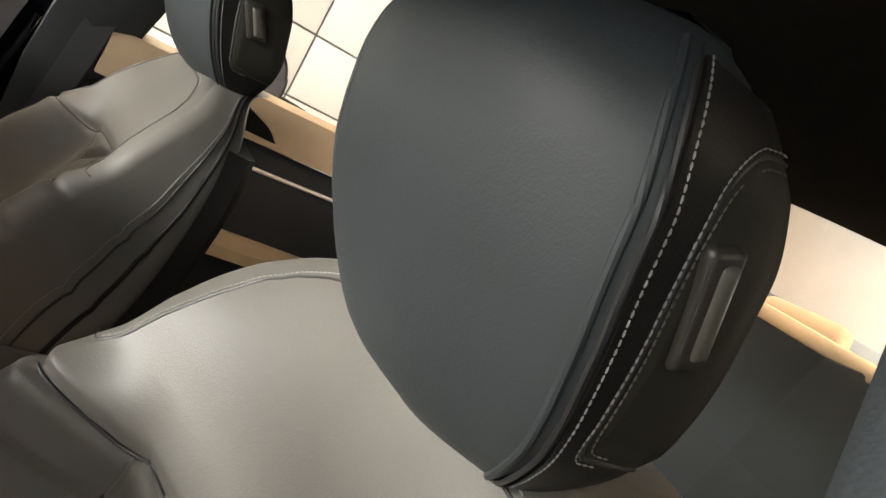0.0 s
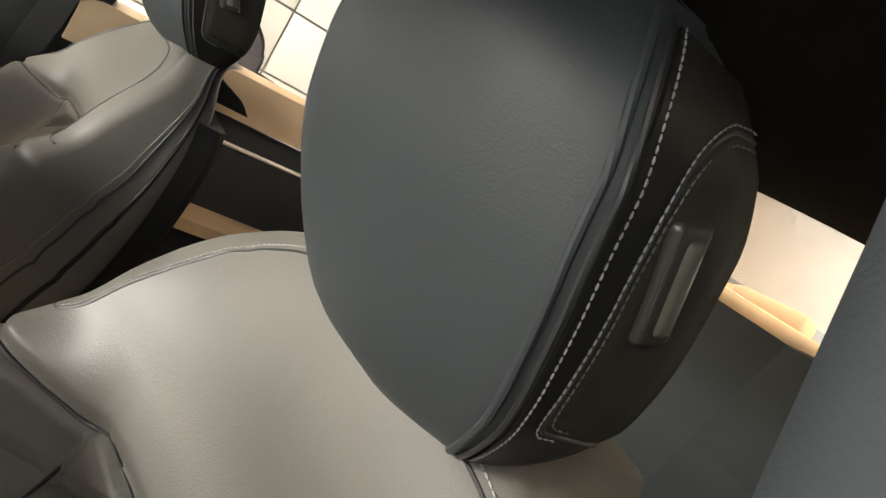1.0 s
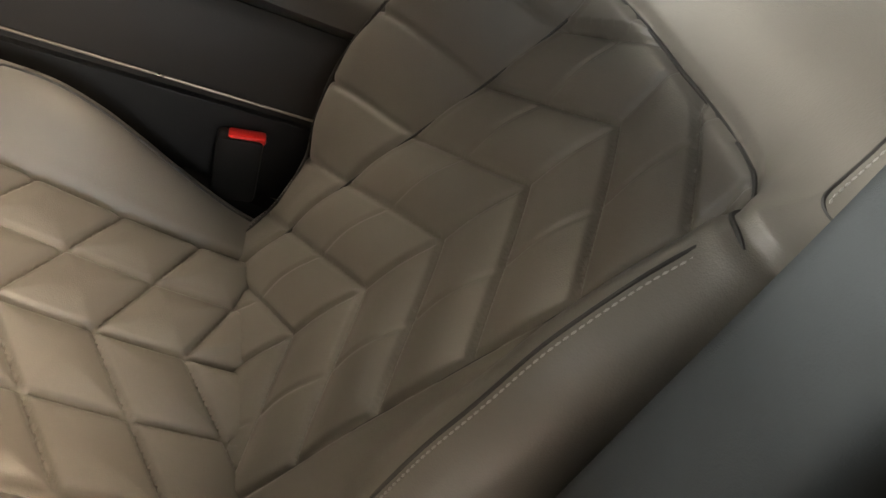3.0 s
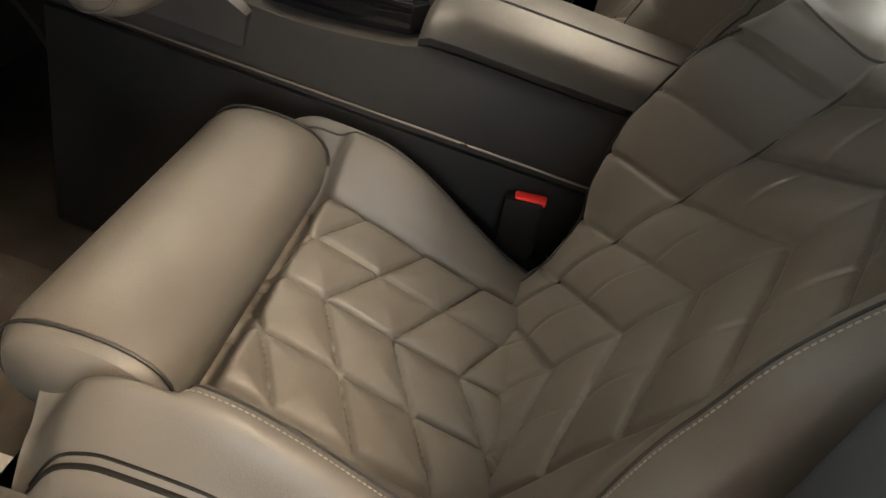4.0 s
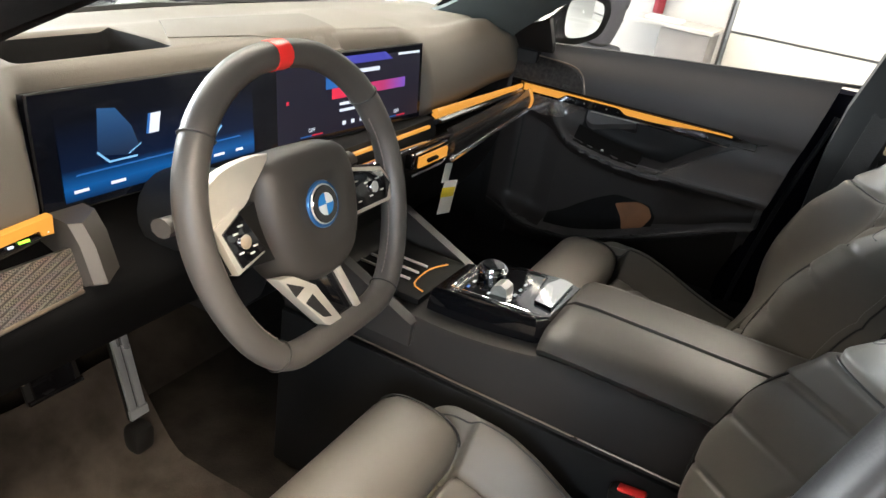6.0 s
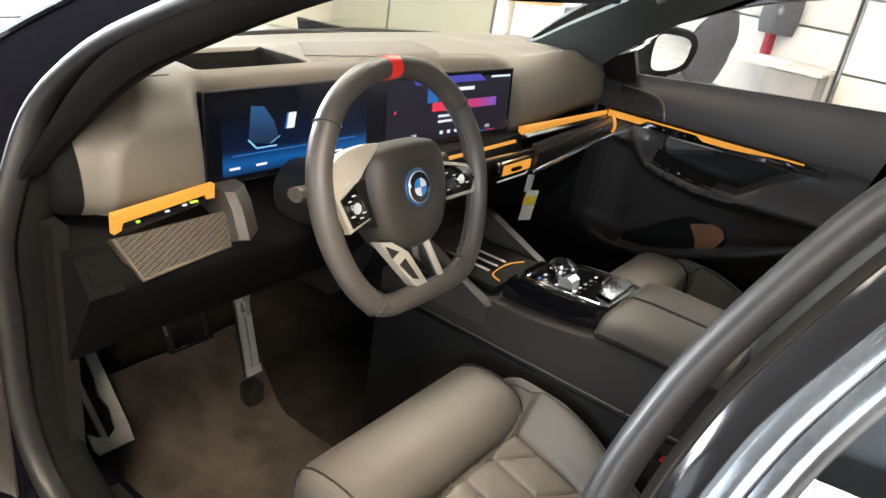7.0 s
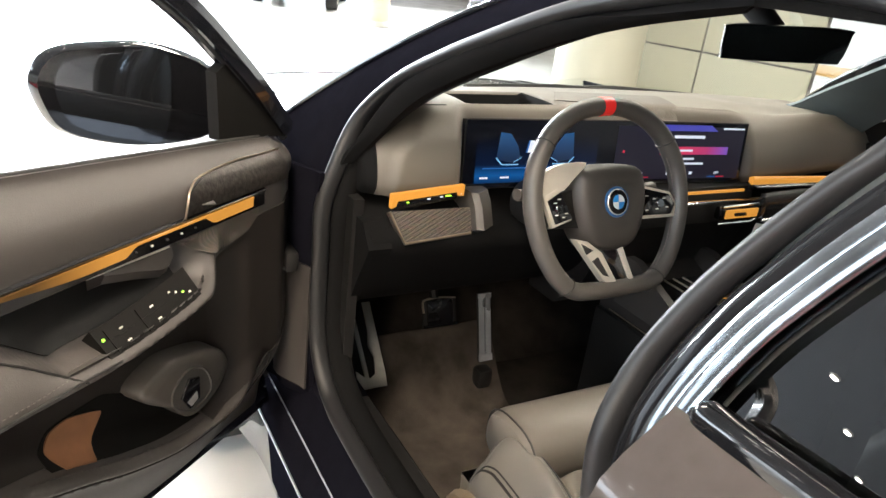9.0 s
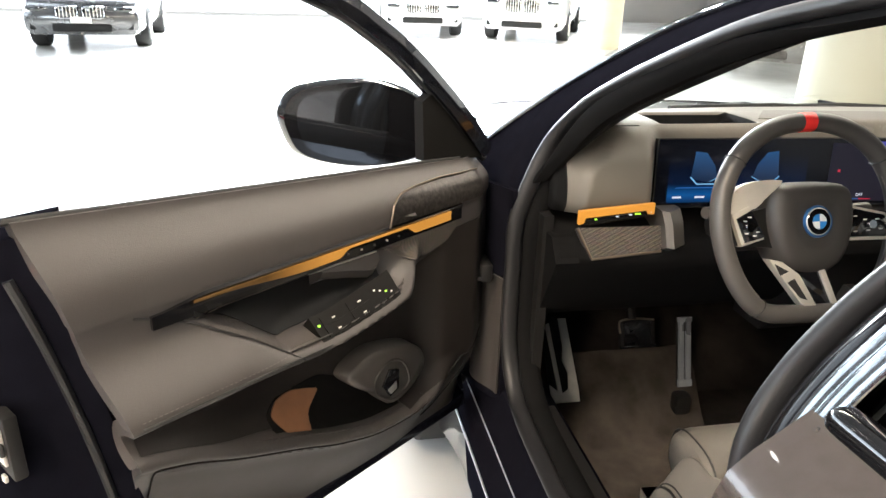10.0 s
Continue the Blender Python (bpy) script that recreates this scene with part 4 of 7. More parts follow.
# sills
for s in (-1, 1):
    prof = [(s * 0.66, 0.30), (s * 0.66, 0.46), (s * 0.71, 0.52), (s * 0.765, 0.535), (s * 0.80, 0.53), (s * 0.815, 0.49), (s * 0.855, 0.425), (s * 0.866, 0.405), (s * 0.860, 0.38), (s * 0.835, 0.32), (s * 0.82, 0.16), (s * 0.72, 0.14)]
    part("sill", loft([[Vector((x, y, z)) for x, z in prof] for y in (-2.1, -1.4, -0.7, 0.0, 0.24)]), JAMB if s < 0 else PLASTIC, body, "dark door sill")
part("sill_plate", box((-0.735, -0.32, 0.536), (0.05, 0.62, 0.006), 0.002), PLASTIC, body, "black tread plate on the sill")
# pale tubes stand in for the highlights along the sill's edges
for x, z, r in ((-0.8665, 0.405, 0.0026), (-0.835, 0.458, 0.0016)):
    part("sill_line", tube([(x, -0.72, z), (x, 0.0, z), (x - 0.002, 0.235, z + 0.003)], r, n=8), PLATE_LINE, body, "pale tube for the glint along the sill's edge")


# B pillar, rear door with its glass, belt trim and handle-less skin
def b_run(off, out=0.012):
    return [lean(y + off, z, out) for y, z in PILLAR_B[::-1]]


part("pillar_gap", between(b_run(-0.024, 0.006), b_run(-0.043, 0.006), 6, -0.004), SEAM, body, "black gap behind the door seal")
part("pillar_b", between(b_run(-0.041, 0.012), b_run(-0.058, 0.016), 6, 0.004), BAND, body, "lacquered black pillar between the doors")
part("pillar_seal", tube(curve_points(b_run(-0.0585, 0.017), 6), 0.0012, n=8, up=(1, 0, 0)), STEEL, body, "fine bright edge on the pillar")
B_EDGE_X = [(0.56, 0.652), (0.87, 0.646), (1.01, 0.640), (1.11, 0.634), (1.20, 0.604), (1.33, 0.545)]
B_EDGE_Y = [(0.56, -0.716), (0.87, -0.713), (1.01, -0.717), (1.11, -0.713), (1.20, -0.740), (1.33, -0.80)]
lining = []
for i in range(41):
    z = 0.56 + 0.77 * i / 40
    x, y = -lerp_table(z, B_EDGE_X), lerp_table(z, B_EDGE_Y)
    lining.append([Vector((x + a, y + b, z)) for a, b in ((0.002, -0.012), (-0.002, -0.002), (-0.010, 0.002), (-0.03, 0.001), (-0.055, -0.004), (-0.062, -0.02), (-0.05, -0.10), (0.0, -0.11), (0.003, -0.05))])
# blue-grey tone: the skylight on this cloth is part of its colour
part("pillar_b_lining", loft(lining), surf("pillar_cloth", (0.052, 0.058, 0.061), 0.9, vary=0.06, scale=30, grain=0.15, grain_scale=1200, spec=0.1), body, "cloth lining of the pillar behind the door, toned blue-grey for skylight", angle=60)
rear = thing("rear_door", (-0.85, -1.2, 0.35), "closed dark rear door with a tinted window and black belt trim", "car door", "doors of the car")


def rskin(u, v):
    z = 0.36 + 0.645 * v
    y = -0.755 - 1.02 * u
    z = 0.36 + 0.668 * v
    x = lerp_table(z, [(0.36, -0.80), (0.5, -0.85), (0.7, -0.866), (0.85, -0.868), (0.93, -0.862), (0.965, -0.855), (0.985, -0.845), (1.0, -0.825), (1.028, -0.788)])
    return (x, y, z + 0.02 * u * v)


part("door_skin", sheet(lambda u, v: rskin(1 - u, v), 24, 40, 0.012), BODY_GREY, rear, "dark metallic door skin toned grey-brown for the floor's reflection")


def rglass(u, v):
    y0, y1 = -0.742 - 0.10 * v * v, -1.80 + 0.35 * v
    z = 1.0 + 0.335 * v * (1 - 0.12 * u)
    p = lean(y0 + (y1 - y0) * u, z, 0.004)
    return p


part("window", sheet(rglass, 20, 12), TINTED, rear, "dark tinted rear window")
cap = [(0.0155 * math.copysign(abs(math.cos(q)) ** 0.7, math.cos(q)), 0.0185 * math.copysign(abs(math.sin(q)) ** 0.7, math.sin(q))) for q in [2 * math.pi * i / 28 for i in range(28)]]
run = [Vector((-0.784, -0.768 - d, 1.034 + 0.026 * d)) for d in (0.0, 0.002, 0.006, 0.012, 0.02, 0.25, 0.5, 0.75, 1.0)]
part("belt_trim", sweep(run, cap, scale=[0.55, 0.80, 0.93, 0.98, 1, 1, 1, 1, 1]), GLOSS, rear, "piano black trim strip under the window")
# pale metallic strips stand in for streaks reflected in the lacquer
part("window_frame", between(b_run(-0.060, 0.018)[2:], b_run(-0.067, 0.0195)[2:], 4, 0.002), FRAME, rear, "pale strip for a light streak reflected in the window frame")
part("frame_band", between(b_run(-0.067, 0.0185)[2:], b_run(-0.075, 0.0185)[2:], 4, 0.001), BAND, rear, "dark lacquered band of the window frame")
part("window_frame", between(b_run(-0.075, 0.0195)[2:], b_run(-0.082, 0.020)[2:], 4, 0.002), FRAME, rear, "pale strip for a light streak reflected in the window frame")
part("frame_edge", tube(curve_points(b_run(-0.082, 0.021)[2:], 6), 0.0022, n=8, up=(1, 0, 0)), STEEL, rear, "pale edge along the glass")
part("window_frame", tube(curve_points([lean(-0.845, 1.27, 0.012), lean(-0.95, 1.315, 0.008), lean(-1.2, 1.335, 0.006), lean(-1.5, 1.31, 0.006), lean(-1.75, 1.22, 0.008)], 6), 0.012, n=8), GLOSS, rear)

for s in (-1, 1):
    part("kick_panel", box((s * 0.742, 0.33, 0.60), (0.02, 0.60, 0.66), 0.0), PLASTIC, body, "dark kick panel beside the footwell")
part("door_gap_trim", box((0.737, 0.02, 0.70), (0.04, 0.09, 0.62), 0.005), PLASTIC, body, "black trim ahead of the passenger door")
# floor pan, bulkhead, rear end of the cabin
part("floor_pan", box((0, -0.75, 0.245), (1.46, 2.5, 0.05), 0.0), CARPET, body, "black carpeted cabin floor")
part("bulkhead", sheet(lambda u, v: (-0.74 + 1.48 * u, 0.62 - 0.0 * v - 0.24 * (1 - smooth01(v, 0.0, 0.35)), 0.27 + 0.68 * v), 10, 14, 0.02), CARPET, body, "carpeted bulkhead")
tagged(part("floor_mat", sheet(lambda u, v: (-0.64 + 0.42 * u, -0.28 + 0.62 * v, 0.288 + 0.16 * smooth01(v, 0.72, 1.0) + 0.004 * noise.noise(Vector((u * 6, v * 9, 0)))), 30, 40, 0.012), MAT), "dark velour floor mat in the driver's footwell", "floor mat")
tagged(part("floor_mat", sheet(lambda u, v: (0.20 + 0.44 * u, -0.28 + 0.62 * v, 0.288 + 0.16 * smooth01(v, 0.72, 1.0)), 10, 20, 0.012), CARPET), "dark velour floor mat in the passenger's footwell", "floor mat")


# rear bench and parcel shelf
bench = thing("rear_bench", (0, -1.55, 0.3), "black leather rear bench seat", "car seat")
part("cushion", box((0, -1.42, 0.47), (1.26, 0.52, 0.16), 0.05, None, 4), LEATHER_DARK, bench)


def rback(u, v):
    a = -0.63 + 1.26 * u
    d = 0.03 * math.sin(math.pi * min(1, max(0, (abs(a) - 0.08) / 0.5))) ** 2
    g = 0.010 * math.exp(-((abs(a) - 0.31) / 0.008) ** 2) + 0.012 * math.exp(-((abs(a) - 0.09) / 0.008) ** 2) + 0.008 * math.exp(-((v - 0.7) / 0.02) ** 2)
    return (a, -1.60 - 0.24 * v + d - g, 0.50 + 0.64 * v)


# dark leather, blackened further for the shade of the front seats
part("backrest", sheet(rback, 80, 40, 0.10), surf("rear_leather", (0.012, 0.014, 0.0145), 0.6, grain=0.15, grain_scale=800, spec=0.08), bench, "smooth black leather backrest")
part("parcel_shelf", box((0, -2.08, 1.185), (1.16, 0.42, 0.03), 0.008), BEIGE, body, "tan parcel shelf")
rb_ = thing("rear_seat_belt", (0.0, -1.86, 1.13), "tan rear seat belt with a black guide lying over the bench", "seat belt")
part("webbing", sweep(curve_points([(0.16, -1.90, 1.205), (0.09, -1.875, 1.155), (0.03, -1.845, 1.150), (-0.06, -1.80, 1.140), (-0.13, -1.74, 1.085)], 5), [(-0.024, -0.001), (0.0, 0.002), (0.024, -0.001), (0.0, -0.003)], up=(0, 0.5, 1)), BEIGE, rb_, "tan webbing")
part("guide", moved(box((0, 0, 0), (0.085, 0.045, 0.022), 0.008), pose(-0.055, -1.875, 1.165, 0, 8, 18)), PLASTIC, rb_, "black belt guide")
part("trim_cap", moved(box((0, 0, 0), (0.15, 0.09, 0.05), 0.018, None, 3), pose(0.07, -1.94, 1.20, 0, 6, 12)), BEIGE, rb_, "moulded tan belt cover")
rw = part("rear_window", sheet(lambda u, v: (-0.56 + 1.12 * u, -2.34 + 0.80 * v, 1.20 + 0.175 * v), 10, 8), CLEAR, body, "rear window")
rw.visible_shadow = False
part("rear_bulkhead", sheet(lambda u, v: (0.72 - 1.44 * u, -2.36, 0.25 + 0.95 * v), 6, 6, 0.02), PLASTIC, body)
for s in (-1, 1):
    part("pillar_c", between([Vector((s * 0.60, -1.50, 1.33)), Vector((s * 0.61, -1.66, 1.26)), Vector((s * 0.63, -1.85, 1.16)), Vector((s * 0.66, -2.05, 1.03))], [Vector((s * 0.54, -1.52, 1.35)), Vector((s * 0.55, -1.78, 1.28)), Vector((s * 0.56, -2.05, 1.16)), Vector((s * 0.58, -2.32, 1.02))], 5, 0.01, (s, 0, 0)), BEIGE, body, "pale lining of the rear pillar")


# the rest of the body: rear quarters, boot, bumpers and wheels
def quarter(u, v, side):
    y = -1.78 - 1.02 * u
    z = 0.30 + 0.70 * v
    x = lerp_table(z, [(0.30, 0.80), (0.5, 0.865), (0.75, 0.885), (0.92, 0.862), (1.0, 0.79)])
    return (side * (x - 0.10 * u * u), y, z + 0.03 * v - 0.02 * u * v)


for s in (-1, 1):
    part("rear_quarter", sheet(lambda u, v: quarter(u if s > 0 else 1 - u, v, s), 16, 16, 0.01), PAINT, body, "glossy dark rear quarter panel")
part("boot_lid", sheet(lambda u, v: (-0.70 + 1.40 * u, -2.34 - 0.46 * v, 1.05 + 0.02 * (1 - (2 * u - 1) ** 2) - 0.03 * v), 16, 10, 0.012), PAINT, body, "glossy dark boot lid")
part("rear_bumper", sheet(lambda u, v: (-0.79 + 1.58 * u, -2.80 - 0.09 * (1 - (2 * u - 1) ** 4) - 0.03 * math.sin(math.pi * v), 0.28 + 0.74 * v), 20, 14, 0.012), PAINT, body, "glossy dark tail and bumper")
part("front_bumper", sheet(lambda u, v: (0.86 - 1.72 * u, 1.36 + 0.34 * (1 - abs(2 * u - 1) ** 3) - 0.12 * v * v, 0.20 + 0.68 * v), 24, 14, 0.012), PAINT, body, "glossy dark nose and bumper")
part("bonnet_front", sheet(lambda u, v: (-0.82 + 1.64 * u, 1.46 + (0.30 * (1 - abs(2 * u - 1) ** 3) - 0.16) * v, 0.885 - 0.03 * (2 * u - 1) ** 4 - 0.01 * v), 24, 6, 0.01), PAINT, body, "glossy dark front of the bonnet")
for s in (-1, 1):
    for y in (0.86, -1.95):
        wh = part("wheel", loft([[Vector((s * x, y + r * math.cos(t), GROUND + 0.345 + r * math.sin(t))) for t in [2 * math.pi * i / 36 for i in range(36)]] for x, r in ((0.68, 0.31), (0.70, 0.34), (0.88, 0.34), (0.905, 0.32), (0.90, 0.26))]), TYRE, body, "black tyre")
        part("rim", loft([[Vector((s * x, y + r * math.cos(t), GROUND + 0.345 + r * math.sin(t))) for t in [2 * math.pi * i / 36 for i in range(36)]] for x, r in ((0.895, 0.262), (0.907, 0.255), (0.895, 0.235), (0.87, 0.23))]), SILVER, wh, "silver wheel rim")
        for i in range(10):
            a = 2 * math.pi * i / 10
            part("spoke", tube([(s * 0.90, y, GROUND + 0.345), (s * 0.90, y + 0.24 * math.cos(a), GROUND + 0.345 + 0.24 * math.sin(a))], 0.015, n=6, up=(1, 0, 0)), SILVER, wh)


# ---- dashboard ----
dash = thing("dashboard", (0, 0.1, 0.75), "taupe leatherette dashboard with amber light strip and carbon trim", "dashboard")


def face_y(x):
    """How far forward the front of the upper pad stands."""
    hid = smooth01(x, -0.56, -0.52) * (1 - smooth01(x, 0.17, 0.21))
    ends = 0.0 if x < 0 else 0.016 * smooth01(x, 0.2, 0.7)
    return 0.018 - 0.030 * smooth01(x, 0.0, 0.2) * (1 - smooth01(x, 0.2, 0.7)) + 0.055 * hid + ends - 0.01


def dash_section(x):
    k = max(0.0, 1 - (x / 0.78) ** 2)
    f = face_y(x)
    e = smooth01(abs(x), 0.50, 0.73)
    hid = smooth01(x, -0.56, -0.52) * (1 - smooth01(x, 0.17, 0.21))
    top = 1.092 - 0.018 * e - (0.012 if x > 0.2 else 0.0) * smooth01(x, 0.2, 0.4)
    soft = 0.035 + 0.03 * e
    w = 1 - 0.62 * hid
    f += 0.012 * smooth01(-x, 0.69, 0.735) ** 1.5
    return [(f + 0.012, 0.935), (f, 0.955), (f + 0.002, 0.985), (f + 0.010 * w, 1.015 + 0.012 * hid), (f + 0.02 * w, 1.04 + 0.022 * hid), (f + (0.034 + 0.01 * e) * w, 1.062 - 0.012 * e + 0.016 * hid), (f + (0.055 + 0.02 * e) * w, 1.080 - 0.016 * e + 0.007 * hid), (f + (0.085 + 0.02 * e) * w, top - 0.004 + 0.003 * hid), (0.14, top), (0.22, top - 0.004), (0.30, 1.072 - 0.01 * e), (0.33 + 0.12 * k, 1.055), (0.34 + 0.12 * k, 1.02), (0.30, 0.95), (0.15, 0.93)]


def recess(x, y):
    """Depth of the head-up display's well in the top of the pad."""
    back, front = 0.208, 0.092
    return smooth01(x, -0.512, -0.496) * (1 - smooth01(x, -0.320, -0.302)) * smooth01(y, front - 0.004, front + 0.012) * (1 - smooth01(y, back - 0.010, back + 0.006))


RIDGE = [(0.935, -0.685), (0.955, -0.683), (1.009, -0.672), (1.04, -0.640), (1.076, -0.606), (1.10, -0.565)]


def fold(x, y, z):
    """The facet at the pad's outer end, behind a ridge that climbs towards the windscreen."""
    d = max(0.0, lerp_table(z, RIDGE) - x) * (1 - smooth01(y, 0.12, 0.20))
    return 1.3 * min(d, 0.010) + 0.30 * max(0.0, d - 0.010)


xs = [-0.735, -0.73] + [-0.725 + 1.45 * i / 200 for i in range(201)] + [0.73, 0.735]
rings = []
for i, x in enumerate(xs):
    sec = curve_points([(x, y, z) for y, z in dash_section(x)], 16)
    for p in sec:
        p.y += fold(x, p.y, p.z) if x < -0.5 else 0.0
        if p.z > 1.06 and p.y < 0.24:
            p.z -= 0.034 * recess(x, p.y)
    if i in (0, len(xs) - 1):
        c = Vector((x, 0.18, 1.0))
        sec = [c.lerp(p, 0.94) for p in sec]
    rings.append(sec)
pad = part("upper_pad", loft(rings), DASH, dash, "soft taupe upper pad of the dashboard", angle=60)
# recess of the head-up display and the speaker grille
pad.data.materials.append(CLIP_TRIM)
def top_z(x, y):
    pts = [p for p in dash_section(x) if p[1] > 1.05][:8]
    return lerp_table(y, sorted(pts))


for f in pad.data.polygons:
    f.material_index = 1 if f.center.z > 1.03 and recess(f.center.x, f.center.y) > 0.05 or f.center.x < -0.712 else 0
GRC = surf("grille_cloth", (0.085, 0.077, 0.064), 0.8, vary=0.1, grain=0.8, grain_scale=350)


def grille_at(u, v):
    a, b = Vector((-0.285, 0.120)).lerp(Vector((0.02, 0.052)), u), Vector((-0.20, 0.232)).lerp(Vector((0.075, 0.190)), u)
    p = a.lerp(b, v)
    return (p.x, p.y, top_z(p.x, p.y) + 0.0016)


part("speaker_grille", sheet(grille_at, 30, 14, 0.002), GRC, dash, "perforated speaker grille")
# seam along the pad
part("pad_seam", tube(curve_points([(x, face_y(x) + 0.075, 1.0885) for x in (-0.66, -0.60, -0.56)], 6), 0.0012, n=6), SEAM, dash)

# amber strips and the vent bars below
def bar(name, x0, x1, z0, z1, f0, f1, d, mat, label=""):
    def f(u, v):
        x = x0 + (x1 - x0) * u
        return (x, f0 + (f1 - f0) * u - 0.004 * math.sin(math.pi * v), z0[0] + (z1[0] - z0[0]) * v + ((z0[1] - z0[0]) * (1 - v) + (z1[1] - z1[0]) * v) * u)
    return part(name, sheet(f, 24, 6, d), mat, dash, label)


part("light_strip", prism([(0, 0.927), (0.010, 0.930), (0.011, 0.941), (0.137, 0.949), (0.139, 0.940), (0.152, 0.939), (0.152, 0.960), (0, 0.953)], 0.010, axes((-0.701, -0.006, 0), (0.152, 0.012, 0), (0, 0, 1)), 0.0012), AMBER, dash, "glowing amber strip beside the display")
bar("light_strip", 0.19, 0.706, (0.941, 0.917), (0.962, 0.930), -0.046, -0.004, 0.012, AMBER, "glowing amber strip towards the passenger door")
bar("vent_bar", -0.691, -0.562, (0.922, 0.932), (0.941, 0.949), -0.010, 0.002, 0.02, GLOSS, "black vent bar with small lit switches")
bar("vent_bar", 0.20, 0.70, (0.931, 0.908), (0.941, 0.917), -0.052, -0.010, 0.02, GLOSS, "black vent slot")
for x, w, m in ((-0.668, 0.006, GREEN_LIT), (-0.625, 0.008, WHITE_LIT), (-0.598, 0.008, WHITE_LIT), (-0.583, 0.016, GREEN_LIT), (-0.558, 0.008, WHITE_LIT)):
    part("switch_mark", box((x, -0.0155 + 0.09 * (x + 0.69), 0.935 + 0.065 * (x + 0.69)), (w * 0.7, 0.002, 0.0022), 0.0), m, dash)

# carbon knee panel with its angular housing
def knee(u, v):
    a = Vector((-0.677, -0.036, 0.867)).lerp(Vector((-0.537, -0.026, 0.873)), u)
    b = Vector((-0.702, -0.014, 0.921)).lerp(Vector((-0.525, -0.006, 0.917)), u)
    return a.lerp(b, v)


part("knee_panel", sheet(knee, 16, 8, 0.015), CARBON, dash, "carbon twill knee panel")
part("knee_panel_edge", tube([Vector(knee(0, 1)), Vector(knee(0, 0)), Vector(knee(1, 0))], 0.0026, n=6), BRONZE, dash, "thin bright edge of the knee panel")
part("knee_housing", loft([[Vector((x, y + dy, z)) for y, z in ((-0.012, 0.945), (-0.030, 0.925), (-0.048, 0.885), (-0.02, 0.87), (0.05, 0.87), (0.05, 0.945))] for x, dy in ((-0.534, 0.008), (-0.522, 0.0), (-0.490, 0.022))]), PLASTIC_GREY, dash, "grey cheek beside the knee panel")
low = curve_points([(0, y, z) for y, z in ((-0.030, 0.862), (0.0, 0.80), (0.06, 0.72), (0.11, 0.69), (0.16, 0.70), (0.2, 0.92), (0.02, 0.90))], 4, True)
part("lower_panel", loft([[Vector((x, p.y, p.z)) for p in low] for x in (-0.735, -0.70, -0.60, -0.45, -0.30, -0.15, -0.10)]), CLIP_TRIM, dash, "black lower panel over the footwell")
part("footwell_cheek", loft([[Vector((x, y, z)) for y, z in ((0.0, 0.90), (-0.035, 0.86), (0.03, 0.74), (0.105, 0.685), (0.14, 0.50), (0.25, 0.45), (0.25, 0.90))] for x in (-0.745, -0.715, -0.700)]), CLIP_TRIM, dash, "black end cheek of the dashboard")
part("fuse_latch", box((-0.585, -0.002, 0.845), (0.035, 0.008, 0.012), 0.004), SILVER, dash)
part("start_knob", tube([(-0.455, 0.0, 0.845), (-0.455, -0.02, 0.842)], 0.016, n=14, up=(0, 0, 1)), PLASTIC, dash, "round light switch")
part("start_knob_mark", box((-0.455, -0.021, 0.842), (0.010, 0.002, 0.003), 0.0005), SILVER, dash)
# passenger side: lacquered carbon bow with a bright lower edge
def bow(u, v):
    x = 0.215 + 0.49 * u
    return (x, -0.062 + 0.040 * u + 0.002 - 0.022 * math.sin(math.pi * (0.25 + 0.6 * v)), 0.862 + 0.012 * u + 0.066 * v - 0.016 * u * v)


part("trim_bow", sheet(bow, 30, 12, 0.012), CARBON_DARK, dash, "glossy dark carbon trim across the passenger side")
part("light_end", sheet(lambda u, v: Vector(bow(0.955 + 0.03 * u, 0.12 + 0.9 * v)) + Vector((0, -0.003, 0)), 3, 8, 0.004), AMBER, dash, "amber end of the carbon trim")
part("trim_edge", tube([Vector(bow(u / 20, 0)) + Vector((0, -0.002, -0.002)) for u in range(21)], 0.003, n=6), CHROME, dash, "bright edge under the carbon trim")
part("glove_box", sheet(lambda u, v: (0.14 + 0.56 * u, 0.02 + 0.10 * (1 - v) ** 2, 0.62 + 0.24 * v), 12, 10, 0.03), PLASTIC, dash, "black glove box lid")
part("under_display_housing", loft([[Vector((x, y, z)) for y, z in ((-0.03, 0.935), (-0.052, 0.86), (-0.02, 0.80), (0.02, 0.70), (0.10, 0.62), (0.2, 0.62), (0.2, 0.935))] for x in (-0.20, -0.15, 0.10, 0.20, 0.215)]), PLASTIC, dash, "black centre stack under the display")
vent = part("centre_vent", box((0.145, -0.060, 0.884), (0.12, 0.022, 0.030), 0.006), GLOSS, dash, "centre air vent")
part("vent_light", box((0.150, -0.072, 0.884), (0.105, 0.006, 0.021), 0.002), AMBER, vent, "glowing amber vent insert")
part("vent_tab", box((0.140, -0.077, 0.884), (0.035, 0.008, 0.007), 0.002), PLASTIC, vent)
part("vent_frame", tube([(0.085, -0.070, 0.902), (0.20, -0.070, 0.905), (0.212, -0.068, 0.895), (0.208, -0.068, 0.868), (0.19, -0.070, 0.862), (0.08, -0.070, 0.862)], 0.003, n=6), CHROME, vent, "bright vent frame")
part("control_rail", box((0.06, -0.066, 0.915), (0.29, 0.014, 0.006), 0.002), CHROME, dash, "bright rail under the display")
part("light_strip", box((0.02, -0.045, 0.930), (0.30, 0.006, 0.006), 0.001), AMBER, dash, "thin amber line under the display")

